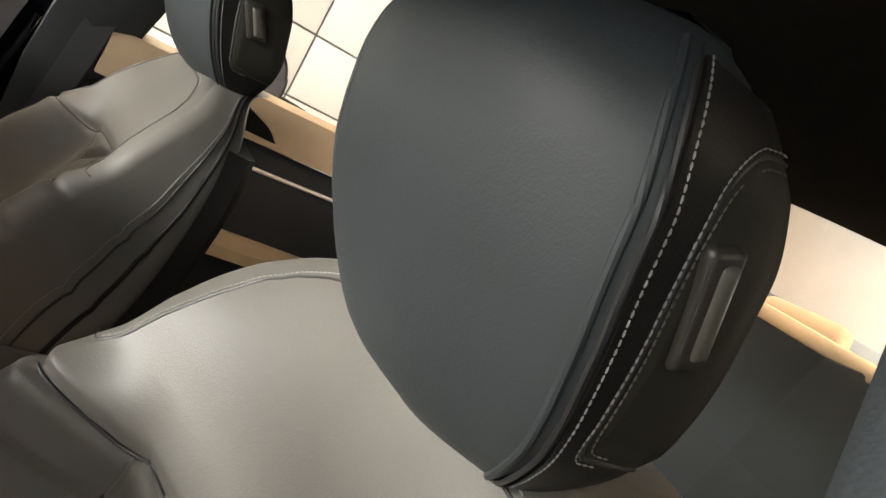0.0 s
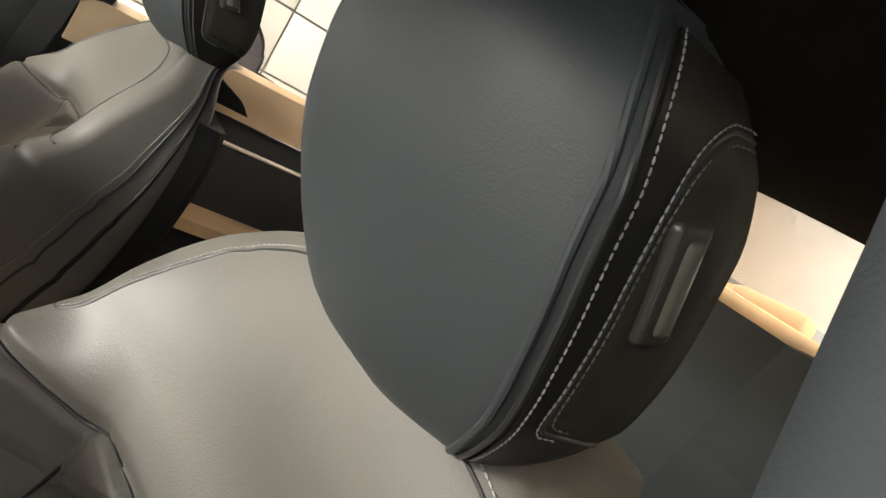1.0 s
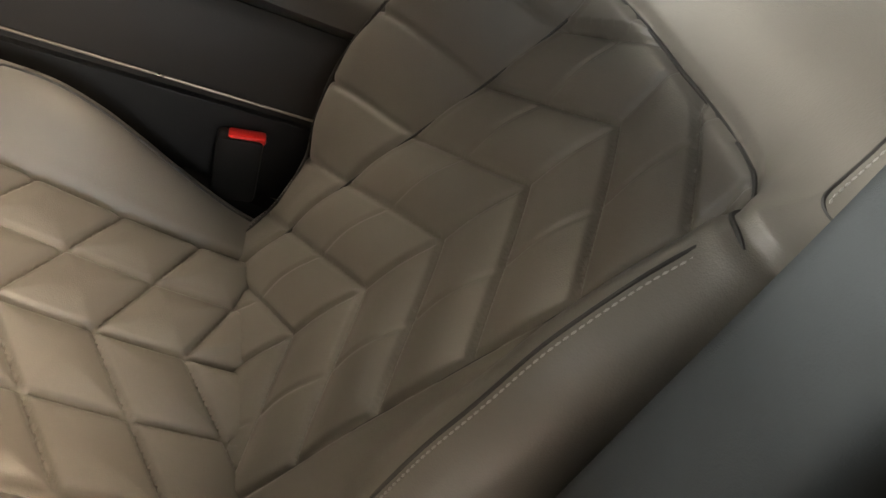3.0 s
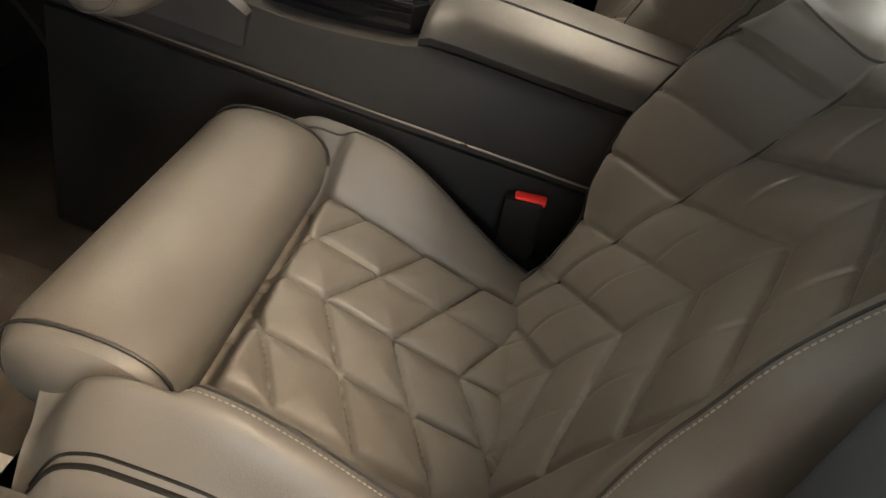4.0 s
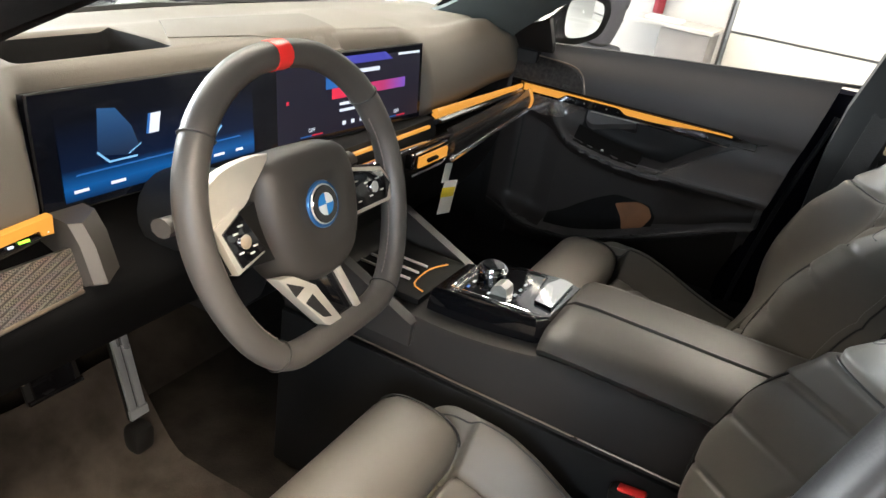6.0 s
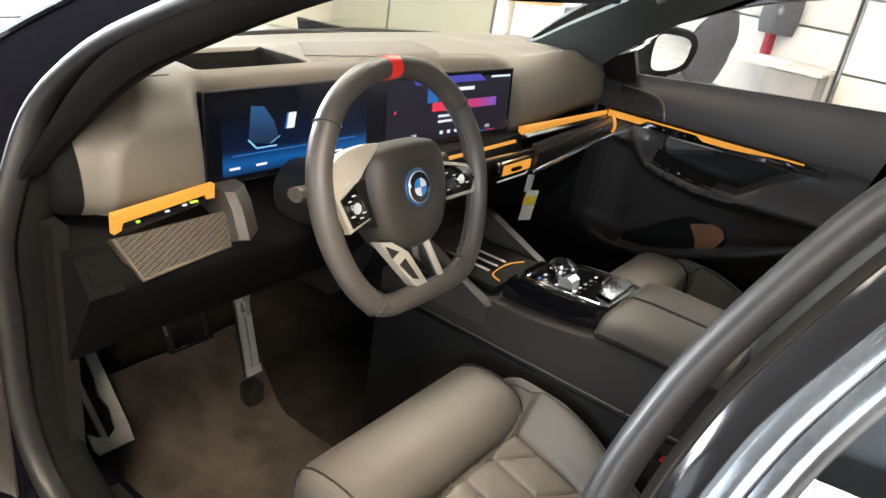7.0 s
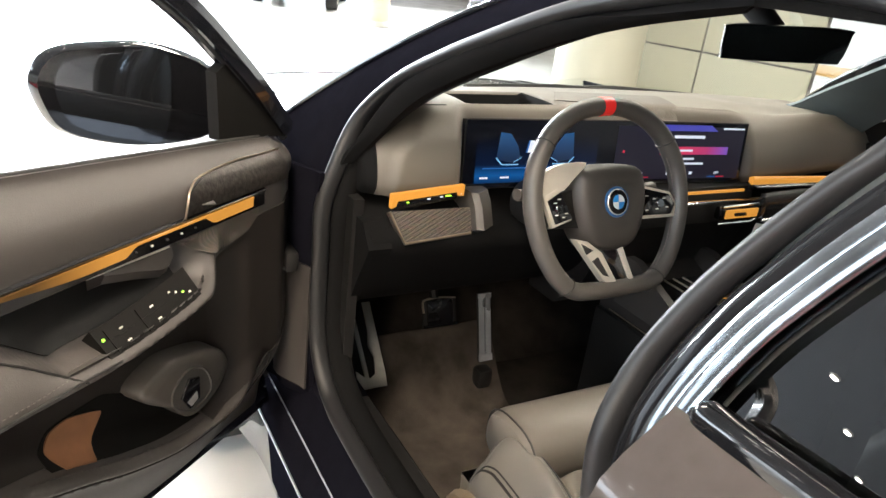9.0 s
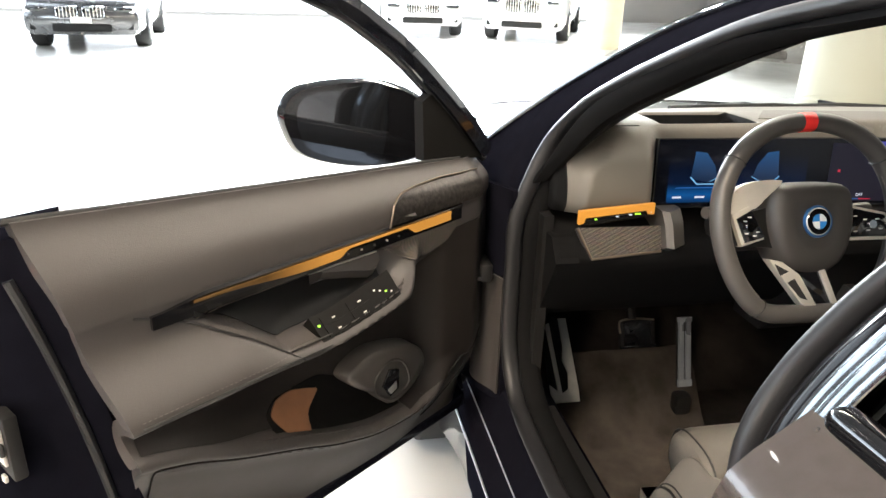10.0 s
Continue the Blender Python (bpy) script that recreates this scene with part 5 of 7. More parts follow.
# hang tag
tag = thing("hang_tag", (0.24, -0.07, 0.83), "white paper tag with a yellow band hanging under the dashboard", "paper tag")
part("stub", box((0.226, -0.069, 0.832), (0.030, 0.0012, 0.04), 0.0003, Matrix.Rotation(radians(10), 4, "Y")), PAPER, tag)
part("card", box((0.238, -0.072, 0.778), (0.058, 0.0012, 0.070), 0.0003, Matrix.Rotation(radians(12), 4, "Y")), PAPER, tag)
part("band", box((0.235, -0.0732, 0.790), (0.058, 0.0012, 0.020), 0.0003, Matrix.Rotation(radians(12), 4, "Y")), YELLOW, tag, "yellow printed band")

# ---- display ----
disp = thing("curved_display", (-0.17, 0.03, 0.94), "wide curved touch display lit with blue and red graphics", "display")
SCR_L, SCR_R = -0.535, 0.182


def scr(u, v, lift=0.0):
    """A place on the display: u from its left end to its right, v from bottom to top."""
    x = SCR_L + (SCR_R - SCR_L) * u
    y = 0.030 - 0.010 * smooth01(u, 0.0, 0.5) - 0.066 * max(0.0, u - 0.42) ** 1.25
    z = 0.940 + 0.131 * v
    return Vector((x, y + 0.012 * v + 0.0 - lift, z))


part("panel", sheet(lambda u, v: scr(u, v), 60, 8, 0.016), SCREEN, disp, "black glass panel", angle=50)
edge = [scr(i / 40, 1) for i in range(41)] + [scr(1, 1 - i / 6) for i in range(1, 7)] + [scr(1 - i / 40, 0) for i in range(1, 41)] + [scr(0, i / 6) for i in range(1, 6)]
part("rim", tube([p + Vector((0, 0.002, 0)) for p in edge], 0.0022, True, 6), PLASTIC, disp)


def lit(name, outline, mat, lift=0.0008):
    """A lit shape on the display, its outline in u and v, cut into strips so that it follows the bend."""
    us = [p[0] for p in outline]
    bm = bmesh.new()
    bm.faces.new([bm.verts.new(scr(u, v, lift)) for u, v in outline])
    return part(name, bm, mat, disp, keep=True)


def quad(u0, u1, v0, v1):
    return [(u0, v0), (u1, v0), (u1, v1), (u0, v1)]


GRAD, gnt, gb = nodes_of("display_gradient")
gco = gnt.nodes.new("ShaderNodeSeparateXYZ")
gnt.links.new(coords(gnt), gco.inputs[0])
gm = gnt.nodes.new("ShaderNodeMapRange")
gm.inputs["From Min"].default_value, gm.inputs["From Max"].default_value = 0.945, 1.04
gnt.links.new(gco.outputs["Z"], gm.inputs["Value"])
gnt.links.new(ramp(gnt, gm.outputs[0], [(0.0, (0.002, 0.012, 0.05)), (0.2, (0.010, 0.14, 0.46)), (0.42, (0.0015, 0.010, 0.04)), (1.0, (0.0002, 0.0004, 0.0012))]), gb.inputs["Emission Color"])
gb.inputs["Emission Strength"].default_value = 0.5
gb.inputs["Base Color"].default_value = (0.004, 0.005, 0.009, 1)
gb.inputs["Roughness"].default_value = 0.15
for i in range(8):
    lit("cluster_glow", quad(0.035 + 0.05 * i, 0.085 + 0.05 * i, 0.07, 0.86), GRAD, 0.0006)
LANE, lnt, lb = nodes_of("display_lane")
lc = lnt.nodes.new("ShaderNodeSeparateXYZ")
lnt.links.new(coords(lnt), lc.inputs[0])
lm = lnt.nodes.new("ShaderNodeMapRange")
lm.inputs["From Min"].default_value, lm.inputs["From Max"].default_value = 0.985, 1.045
lnt.links.new(lc.outputs["Z"], lm.inputs["Value"])
lnt.links.new(ramp(lnt, lm.outputs[0], [(0.0, (0.0015, 0.012, 0.04)), (0.6, (0.006, 0.055, 0.16)), (1.0, (0.015, 0.10, 0.26))]), lb.inputs["Emission Color"])
lb.inputs["Emission Strength"].default_value = 0.6
lb.inputs["Base Color"].default_value = (0.004, 0.005, 0.009, 1)
for k in (1, -1):
    lane = [(0.098, 0.42), (0.150, 0.37), (0.174, 0.44), (0.164, 0.62), (0.138, 0.80), (0.106, 0.82)]
    lit("cluster_lane", [(u if k > 0 else 0.45 - u, v) for u, v in lane], LANE, 0.0012)
    for (ua, va), (ub, vb_) in (((0.096, 0.44), (0.116, 0.335)), ((0.116, 0.335), (0.168, 0.335)), ((0.152, 0.37), (0.177, 0.44))):
        lit("cluster_line", [(u if k > 0 else 0.45 - u, v) for u, v in ((ua, va), (ub, vb_), (ub + 0.002, vb_ + 0.018), (ua + 0.002, va + 0.018))], BLUE_LINE, 0.0018)
lit("cluster_horizon", [(0.055, 0.285), (0.40, 0.285), (0.395, 0.30), (0.06, 0.30)], BLUE, 0.0016)
lit("cluster_badge", [(0.195, 0.52), (0.215, 0.52), (0.222, 0.70), (0.202, 0.70)], WHITE_LIT, 0.0016)
lit("cluster_badge", [(0.190, 0.52), (0.195, 0.52), (0.202, 0.70), (0.197, 0.70)], BLUE, 0.0016)
for u, w in ((0.05, 0.026), (0.115, 0.028), (0.25, 0.022), (0.33, 0.026), (0.385, 0.018)):
    lit("cluster_text", quad(u, u + w, 0.138, 0.166), WHITE_LIT, 0.0016)
VIO, vnt, vb = nodes_of("display_violet_ground")
vb.inputs["Emission Color"].default_value, vb.inputs["Emission Strength"].default_value = (0.003, 0.002, 0.011, 1), 0.8
vb.inputs["Base Color"].default_value = (0.004, 0.005, 0.009, 1)
for i in range(7):
    lit("menu_ground", quad(0.50 + 0.07 * i, 0.57 + 0.07 * i, 0.06, 0.93), VIO, 0.0005)
lit("menu_header", [(0.60, 0.86), (0.88, 0.86), (0.85, 0.96), (0.585, 0.96)], PURPLE, 0.0012)
lit("menu_badge", quad(0.645, 0.685, 0.60, 0.83), BLUE, 0.0014)
lit("menu_title", quad(0.71, 0.83, 0.74, 0.79), WHITE_LIT, 0.0016)
RB, rnt, rb = nodes_of("display_red_bar")
rc = rnt.nodes.new("ShaderNodeSeparateXYZ")
rnt.links.new(coords(rnt), rc.inputs[0])
rm = rnt.nodes.new("ShaderNodeMapRange")
rm.inputs["From Min"].default_value, rm.inputs["From Max"].default_value = -0.06, 0.16
rnt.links.new(rc.outputs["X"], rm.inputs["Value"])
rnt.links.new(ramp(rnt, rm.outputs[0], [(0.0, (0.8, 0.02, 0.05)), (0.6, (0.45, 0.03, 0.14)), (1.0, (0.05, 0.1, 0.6))]), rb.inputs["Emission Color"])
rb.inputs["Emission Strength"].default_value = 0.8
rb.inputs["Base Color"].default_value = (0.01, 0.005, 0.01, 1)
for i in range(4):
    lit("menu_bar", quad(0.665 + 0.0665 * i, 0.7315 + 0.0665 * i, 0.47, 0.60), RB, 0.0012)
lit("menu_bar_text", quad(0.72, 0.79, 0.52, 0.555), WHITE_LIT, 0.0018)
for v, w in ((0.38, 0.11), (0.30, 0.15)):
    lit("menu_text", quad(0.69, 0.69 + w, v, v + 0.035), WHITE_LIT, 0.0014)
lit("menu_arrow", quad(0.525, 0.533, 0.50, 0.54), RED_LIT, 0.0014)
for u in (0.60, 0.90):
    letters("OFF", 0.0085, axes(scr(u, 0.155, 0.0016), (1, -0.09, 0), (0, 0.09, 1)), WHITE_LIT, disp, "climate_text")
    lit("climate_line", quad(u - 0.035, u, 0.085, 0.10), BLUE, 0.0014)
    lit("climate_line", quad(u, u + 0.035, 0.085, 0.10), RED_LIT, 0.0014)
for u in (0.70, 0.73, 0.76, 0.79):
    lit("menu_icon", quad(u, u + 0.012, 0.13, 0.18), WHITE_LIT, 0.0014)
lit("status_text", quad(0.90, 0.985, 0.895, 0.925), WHITE_LIT, 0.0014)

# ---- steering wheel ----
W0 = Vector((-0.376, -0.197, 0.995))
TILT_W = radians(20)
WX, WU = Vector((1, 0, 0)), Vector((0, math.sin(TILT_W), math.cos(TILT_W)))
WN = Vector((0, -math.cos(TILT_W), math.sin(TILT_W)))


def wp(a, b, c=0.0):
    """A place on the wheel: a sideways, b up its plane, c towards the driver."""
    return W0 + WX * a + WU * b + WN * c


RS = 0.975
wheel = thing("steering_wheel", tuple(W0), "flat-bottomed black leather steering wheel with a red top mark", "steering wheel")
rimpts = curve_points([wp(a * RS, b * RS) for a, b in ((0, 0.158), (0.065, 0.148), (0.122, 0.112), (0.158, 0.055), (0.167, -0.005), (0.158, -0.06), (0.138, -0.108), (0.112, -0.142), (0.085, -0.158), (0.05, -0.162), (0, -0.163), (-0.05, -0.162), (-0.085, -0.158), (-0.112, -0.142), (-0.138, -0.108), (-0.158, -0.06), (-0.167, -0.005), (-0.158, 0.055), (-0.122, 0.112), (-0.065, 0.148))], 6, True)
part("rim", sweep(rimpts, [(0.0155 * math.cos(t), 0.0178 * math.sin(t)) for t in [2 * math.pi * i / 16 for i in range(16)]], True, tuple(WN)), surf("wheel_leather", (0.065, 0.06, 0.055), 0.42, vary=0.06, scale=10, grain=0.12, grain_scale=900), wheel, "smooth black leather rim", angle=70)
mk = [p + (W0 - p) * 0.0 for p in curve_points([wp(-0.018, 0.1572 * RS), wp(-0.007, 0.1578 * RS), wp(0.004, 0.158 * RS)], 4)]
part("top_mark", sweep(mk, [(0.0161 * math.cos(t), 0.0184 * math.sin(t)) for t in [2 * math.pi * i / 16 for i in range(16)]], False, tuple(WN)), RED, wheel, "red centre mark")
for i in (14, 106, 44, 76):
    p, q = rimpts[i], rimpts[(i + 1) % len(rimpts)]
    t = (q - p).normalized()
    s = t.cross(WN).normalized()
    part("rim_seam", tube([p + s * 0.0167 * math.cos(g) + WN * 0.0187 * math.sin(g) for g in [2 * math.pi * k / 20 for k in range(20)]], 0.0011, True, 6, tuple(t)), SEAM, wheel)
inner_st = [p + (W0 - p).normalized() * 0.0165 + WN * 0.003 for p in rimpts[16:44]]
part("rim_stitching", stitches(inner_st, 0.006, 0.005, 0.001), surf("dark_thread", (0.16, 0.14, 0.13), 0.8), wheel)
part("rim_stitching", stitches([p + (W0 - p).normalized() * 0.0165 + WN * 0.003 for p in rimpts[77:104]], 0.006, 0.005, 0.001), surf("dark_thread_two", (0.16, 0.14, 0.13), 0.8), wheel)
hubo = [(-0.068, 0.048), (-0.045, 0.058), (0.0, 0.060), (0.045, 0.058), (0.068, 0.048), (0.074, 0.010), (0.066, -0.034), (0.048, -0.066), (0.02, -0.080), (-0.02, -0.080), (-0.048, -0.066), (-0.066, -0.034), (-0.074, 0.010)]
hp = curve_points([(a, b, 0) for a, b in hubo], 6, True)
rings = [[wp(p.x * k, -0.008 + p.y * k, c) for p in hp] for k, c in ((0.92, -0.060), (1.06, -0.045), (1.10, -0.022), (1.07, -0.006), (1.0, 0.006), (0.92, 0.013), (0.80, 0.017), (0.60, 0.0195), (0.52, 0.0185), (0.44, 0.0165), (0.3, 0.016))]
part("airbag_cover", loft(rings), surf("hub_leatherette", (0.034, 0.031, 0.028), 0.5, grain=0.15, grain_scale=800), wheel, "padded black hub", angle=60)


def disc(c, r, h, mat, name, parent, label="", n=32, r2=None, hole=None):
    """A round plate on the wheel's plane."""
    rr = r if r2 is None else r2
    rings = [[wp(c[0] + q * math.cos(t), c[1] + q * math.sin(t), d) for t in [2 * math.pi * i / n for i in range(n)]] for q, d in ((r, c[2]), (r, c[2] + h * 0.6), (rr * 0.96, c[2] + h))]
    return part(name, loft(rings), mat, parent, label)


BC = -0.0085
badge = disc((0, BC, 0.0145), 0.0265, 0.004, surf("badge_ring_blue", (0.03, 0.12, 0.30), 0.3, metal=0.3), "badge", wheel, "round blue and white badge")
disc((0, BC, 0.0175), 0.0225, 0.0025, SILVER, "badge_ring", badge)
disc((0, BC, 0.019), 0.021, 0.002, GLOSS, "badge_field", badge)
BADGE_WHITE, BADGE_BLUE = surf("badge_white", (0.75, 0.75, 0.75), 0.3), surf("badge_blue", (0.02, 0.20, 0.55), 0.3)
for q in range(4):
    fan = [(0, 0)] + [(0.0125 * math.cos(t), 0.0125 * math.sin(t)) for t in [q * math.pi / 2 + math.pi / 16 * i for i in range(9)]]
    part("badge_quarter", prism(fan, 0.0006, axes(wp(0, BC, 0.0211), WX, WU)), BADGE_WHITE if q % 2 == 0 else BADGE_BLUE, badge)


def plate_on_wheel(name, outline, c0, c1, mat, parent, label="", soft=2, round_=0.0016):
    """A flat piece that follows an outline on the wheel's plane, from the depth c0 to c1."""
    o = [(p.x, p.y) for p in curve_points([(a, b, 0) for a, b in outline], soft, True)] if soft > 1 else outline
    area2 = sum(o[i - 1][0] * o[i][1] - o[i][0] * o[i - 1][1] for i in range(len(o)))
    return part(name, prism(o if area2 > 0 else o[::-1], c1 - c0, axes(wp(0, 0, c0), WX, WU), round_), mat, parent, label)


# arms behind the switch pads, satin trim, and the pads themselves
for k in (-1, 1):
    part("spoke", loft([[wp(k * a, b, c) for a, b in ((0.060, 0.020), (0.10, 0.012), (0.150, 0.004), (0.158, -0.020), (0.148, -0.042), (0.10, -0.046), (0.060, -0.050))] for c in (-0.030, -0.010, -0.004)]), PLASTIC, wheel, "black spoke of the wheel")
plate_on_wheel("spoke_trim", [(-0.150, 0.020), (-0.139, 0.044), (-0.123, 0.054), (-0.094, 0.060), (-0.052, 0.060), (-0.066, 0.045), (-0.085, 0.030), (-0.100, 0.016), (-0.120, 0.012), (-0.141, 0.003)], -0.012, 0.004, SILVER, wheel, "satin silver trim beside the hub")
plate_on_wheel("pad_frame", [(-0.145, 0.007), (-0.114, 0.020), (-0.088, -0.034), (-0.129, -0.045)], -0.008, 0.006, SILVER, wheel, "satin silver frame of the switch pad", 1)
plate_on_wheel("pad_frame", [(0.054, 0.020), (0.136, 0.003), (0.157, -0.024), (0.146, -0.043), (0.058, -0.042)], -0.008, 0.006, SILVER, wheel, "satin silver frame of the switch pad", 1, 0.003)
for outline, marks in (([(-0.138, 0.000), (-0.112, 0.013), (-0.089, -0.031), (-0.124, -0.039)], [(-0.124, -0.004), (-0.116, 0.002), (-0.112, -0.012), (-0.122, -0.024), (-0.108, -0.028), (-0.102, -0.022)]), ([(0.064, 0.013), (0.131, -0.001), (0.145, -0.020), (0.133, -0.037), (0.062, -0.036)], [(0.076, -0.002), (0.094, -0.008), (0.118, -0.008), (0.076, -0.027), (0.100, -0.026), (0.124, -0.024)])):
    sw = plate_on_wheel("switch_pad", outline, 0.002, 0.0085, GLOSS, wheel, "glossy black switch pad", 1, 0.001)
    cx, cy = sum(p[0] for p in outline) / len(outline), sum(p[1] for p in outline) / len(outline)
    disc((cx, cy, 0.008), 0.0075, 0.004, CHROME, "roller", sw, "bright roller")
    for a, b in marks:
        part("switch_mark", box(wp(a, b, 0.0090), (0.006, 0.0010, 0.0016), 0.0), PAPER, sw)
# lower V spokes
plate_on_wheel("spoke_web", [(-0.040, -0.060), (0.016, -0.070), (0.040, -0.150), (0.042, -0.160), (0.004, -0.160), (-0.024, -0.120)], -0.014, 0.002, GLOSS, wheel, "glossy black web between the lower spokes", 1)
plate_on_wheel("lower_spoke", [(-0.084, -0.066), (-0.058, -0.072), (-0.028, -0.093), (0.011, -0.160), (0.007, -0.164), (-0.006, -0.158), (-0.028, -0.140)], -0.008, 0.008, SILVER, wheel, "satin silver lower spoke with openings", 1, 0.002)
for tri in ([(-0.073, -0.0745), (-0.048, -0.088), (-0.063, -0.094)], [(-0.051, -0.106), (-0.038, -0.100), (-0.015, -0.136), (-0.028, -0.132)]):
    plate_on_wheel("spoke_opening", tri, 0.0076, 0.0088, SEAM, wheel, "", 1, 0.0)
plate_on_wheel("lower_spoke", [(0.006, -0.080), (0.018, -0.083), (0.046, -0.153), (0.043, -0.163), (0.010, -0.164), (0.011, -0.158), (0.036, -0.154), (0.033, -0.146)], -0.006, 0.007, SILVER, wheel, "thin satin silver lower spoke", 1, 0.0015)
part("column", loft([[W0 + WN * -d + WX * (r * math.cos(t)) + WU * (r * 0.9 * math.sin(t) - 0.01) for t in [2 * math.pi * i / 20 for i in range(20)]] for d, r in ((0.03, 0.042), (0.05, 0.046), (0.12, 0.052), (0.22, 0.06))]), PLASTIC, wheel, "black steering column shroud")
for s in (-1, 1):
    part("stalk", tube([W0 - WN * 0.07 + WX * s * 0.05, W0 - WN * 0.06 + WX * s * 0.11 + WU * 0.008, W0 - WN * 0.055 + WX * s * 0.155 + WU * 0.012], 0.013, n=10, ry=0.010), PLASTIC_GREY, wheel, "grey column stalk")

# ---- centre console ----
con = thing("centre_console", (0.02, -0.35, 0.27), "grey centre console with a glossy black control panel", "centre console")
CL, CRR = -0.105, 0.145


def con_top(y):
    return lerp_table(y, [(-0.95, 0.735), (-0.44, 0.735), (-0.40, 0.725), (-0.22, 0.705), (-0.10, 0.706), (0.05, 0.77)])


rings = []
for y in [-0.98 + 1.03 * i / 30 for i in range(31)]:
    t = con_top(y)
    w = 0.012 * smooth01(y, -0.35, -0.1)
    l, r = CL + w, CRR - w
    rings.append([Vector((l + 0.012, y, t)), Vector((l, y, t - 0.014)), Vector((l - 0.006, y, t - 0.08)), Vector((l - 0.010, y, 0.28)), Vector((r + 0.010, y, 0.28)), Vector((r + 0.006, y, t - 0.08)), Vector((r, y, t - 0.014)), Vector((r - 0.012, y, t))])
part("console_body", loft(rings), CONSOLE_SIDE, con, "grey console body")
def conline(x0, d):
    return [Vector((x0 + d, y, 0.640)) for y in [-0.95 + 0.95 * i / 20 for i in range(21)]]


part("trim_line", tube(conline(CL - 0.010, 0.0), 0.0015, n=6), BRONZE, con, "thin bright line along the console")
part("lower_side", box((CL - 0.009, -0.45, 0.46), (0.012, 0.98, 0.34), 0.003), PLASTIC, con, "black lower flank")
part("lower_side", box((CRR + 0.009, -0.45, 0.46), (0.012, 0.98, 0.34), 0.003), PLASTIC, con, "black lower flank")
ARM = surf("armrest_leatherette", (0.058, 0.053, 0.047), 0.45, vary=0.06, scale=8, grain=0.15, grain_scale=800)
# armrest: two soft lids
arm = part("armrest", loft([[Vector((x, y, z)) for x, z in ((-0.098 + d, 0.738 + h), (-0.106 + d, 0.750 + h), (-0.096 + d, 0.766 + h), (-0.07, 0.776 + h), (0.014, 0.777 + h), (0.016, 0.772 + h), (0.017, 0.738 + h))] for y, d, h in ((-0.985, 0.0, -0.004), (-0.90, 0.0, -0.002), (-0.65, 0.0, 0.0), (-0.46, 0.0, 0.002), (-0.425, 0.003, -0.001), (-0.412, 0.012, -0.010))]), ARM, con, "soft grey armrest lid", angle=60)
part("armrest", loft([[Vector((x, y, z)) for x, z in ((0.021, 0.738 + h), (0.022, 0.772 + h), (0.024, 0.777 + h), (0.11, 0.776 + h), (0.138 - d, 0.766 + h), (0.148 - d, 0.750 + h), (0.14 - d, 0.738 + h))] for y, d, h in ((-0.985, 0.0, -0.004), (-0.90, 0.0, -0.002), (-0.65, 0.0, 0.0), (-0.46, 0.0, 0.002), (-0.425, 0.003, -0.001), (-0.412, 0.012, -0.010))]), ARM, con, "soft grey armrest lid", angle=60)
# glossy panel with its controls
pn = [(-0.040, -0.408), (-0.052, -0.39), (-0.050, -0.30), (-0.048, -0.21), (0.068, -0.212), (0.105, -0.32), (0.108, -0.38), (0.088, -0.415)]
panel = part("control_panel", loft([[Vector((0.018 + (x - 0.018) * k, -0.3 + (y + 0.3) * k, lerp_table(y, [(-0.41, 0.764), (-0.205, 0.742)]) + d)) for x, y in pn] for k, d in ((1.06, -0.045), (1.04, -0.012), (1.0, 0.0), (0.97, 0.004))]), GLOSS, con, "glossy black control panel", angle=30)


def cz(y):
    return lerp_table(y, [(-0.41, 0.768), (-0.205, 0.746)])


def knob(x, y, r, h, mat, name, par, label=""):
    rings = [[Vector((x + q * math.cos(t), y + q * math.sin(t), cz(y) + d)) for t in [2 * math.pi * i / 28 for i in range(28)]] for q, d in ((r, 0), (r, h * 0.8), (r * 0.93, h), (r * 0.75, h))]
    return part(name, loft(rings), mat, par, label)


kn = knob(0.045, -0.270, 0.0235, 0.020, CHROME, "rotary_controller", panel, "faceted clear and chrome rotary controller")
knob(0.045, -0.270, 0.0195, 0.0225, GLOSS, "controller_top", kn)
part("controller_ring", tube([(0.045 + 0.0245 * math.cos(t), -0.27 + 0.0245 * math.sin(t), cz(-0.27) + 0.014) for t in [2 * math.pi * i / 28 for i in range(28)]], 0.002, True, 6), CHROME, kn)
part("gear_toggle", loft([[Vector((x, y, cz(y) + z)) for y, z in ((-0.325, 0.0), (-0.322, 0.014), (-0.312, 0.020), (-0.300, 0.016), (-0.295, 0.0))] for x in (-0.018, -0.014, 0.006, 0.010)]), surf("gear_lever_ceramic", (0.32, 0.31, 0.28), 0.25, coat=0.6), panel, "pale gear toggle")
part("panel_inlay", tube(curve_points([(-0.045, -0.39, cz(-0.39) + 0.003), (-0.035, -0.235, cz(-0.235) + 0.003), (0.08, -0.235, cz(-0.235) + 0.003), (0.10, -0.30, cz(-0.30) + 0.003), (0.098, -0.35, cz(-0.35) + 0.003), (0.04, -0.355, cz(-0.355) + 0.003)], 1), 0.0012, n=5), CHROME, panel, "fine chrome inlay")
part("panel_pad", loft([[Vector((0.03 + (x - 0.03) * k, -0.385 + (y + 0.385) * k, cz(y) + d)) for x, y in ((-0.02, -0.400), (0.085, -0.400), (0.095, -0.375), (0.06, -0.362), (-0.01, -0.368))] for k, d in ((1, 0.002), (0.96, 0.006))]), CHROME, panel, "bright bevelled pad")
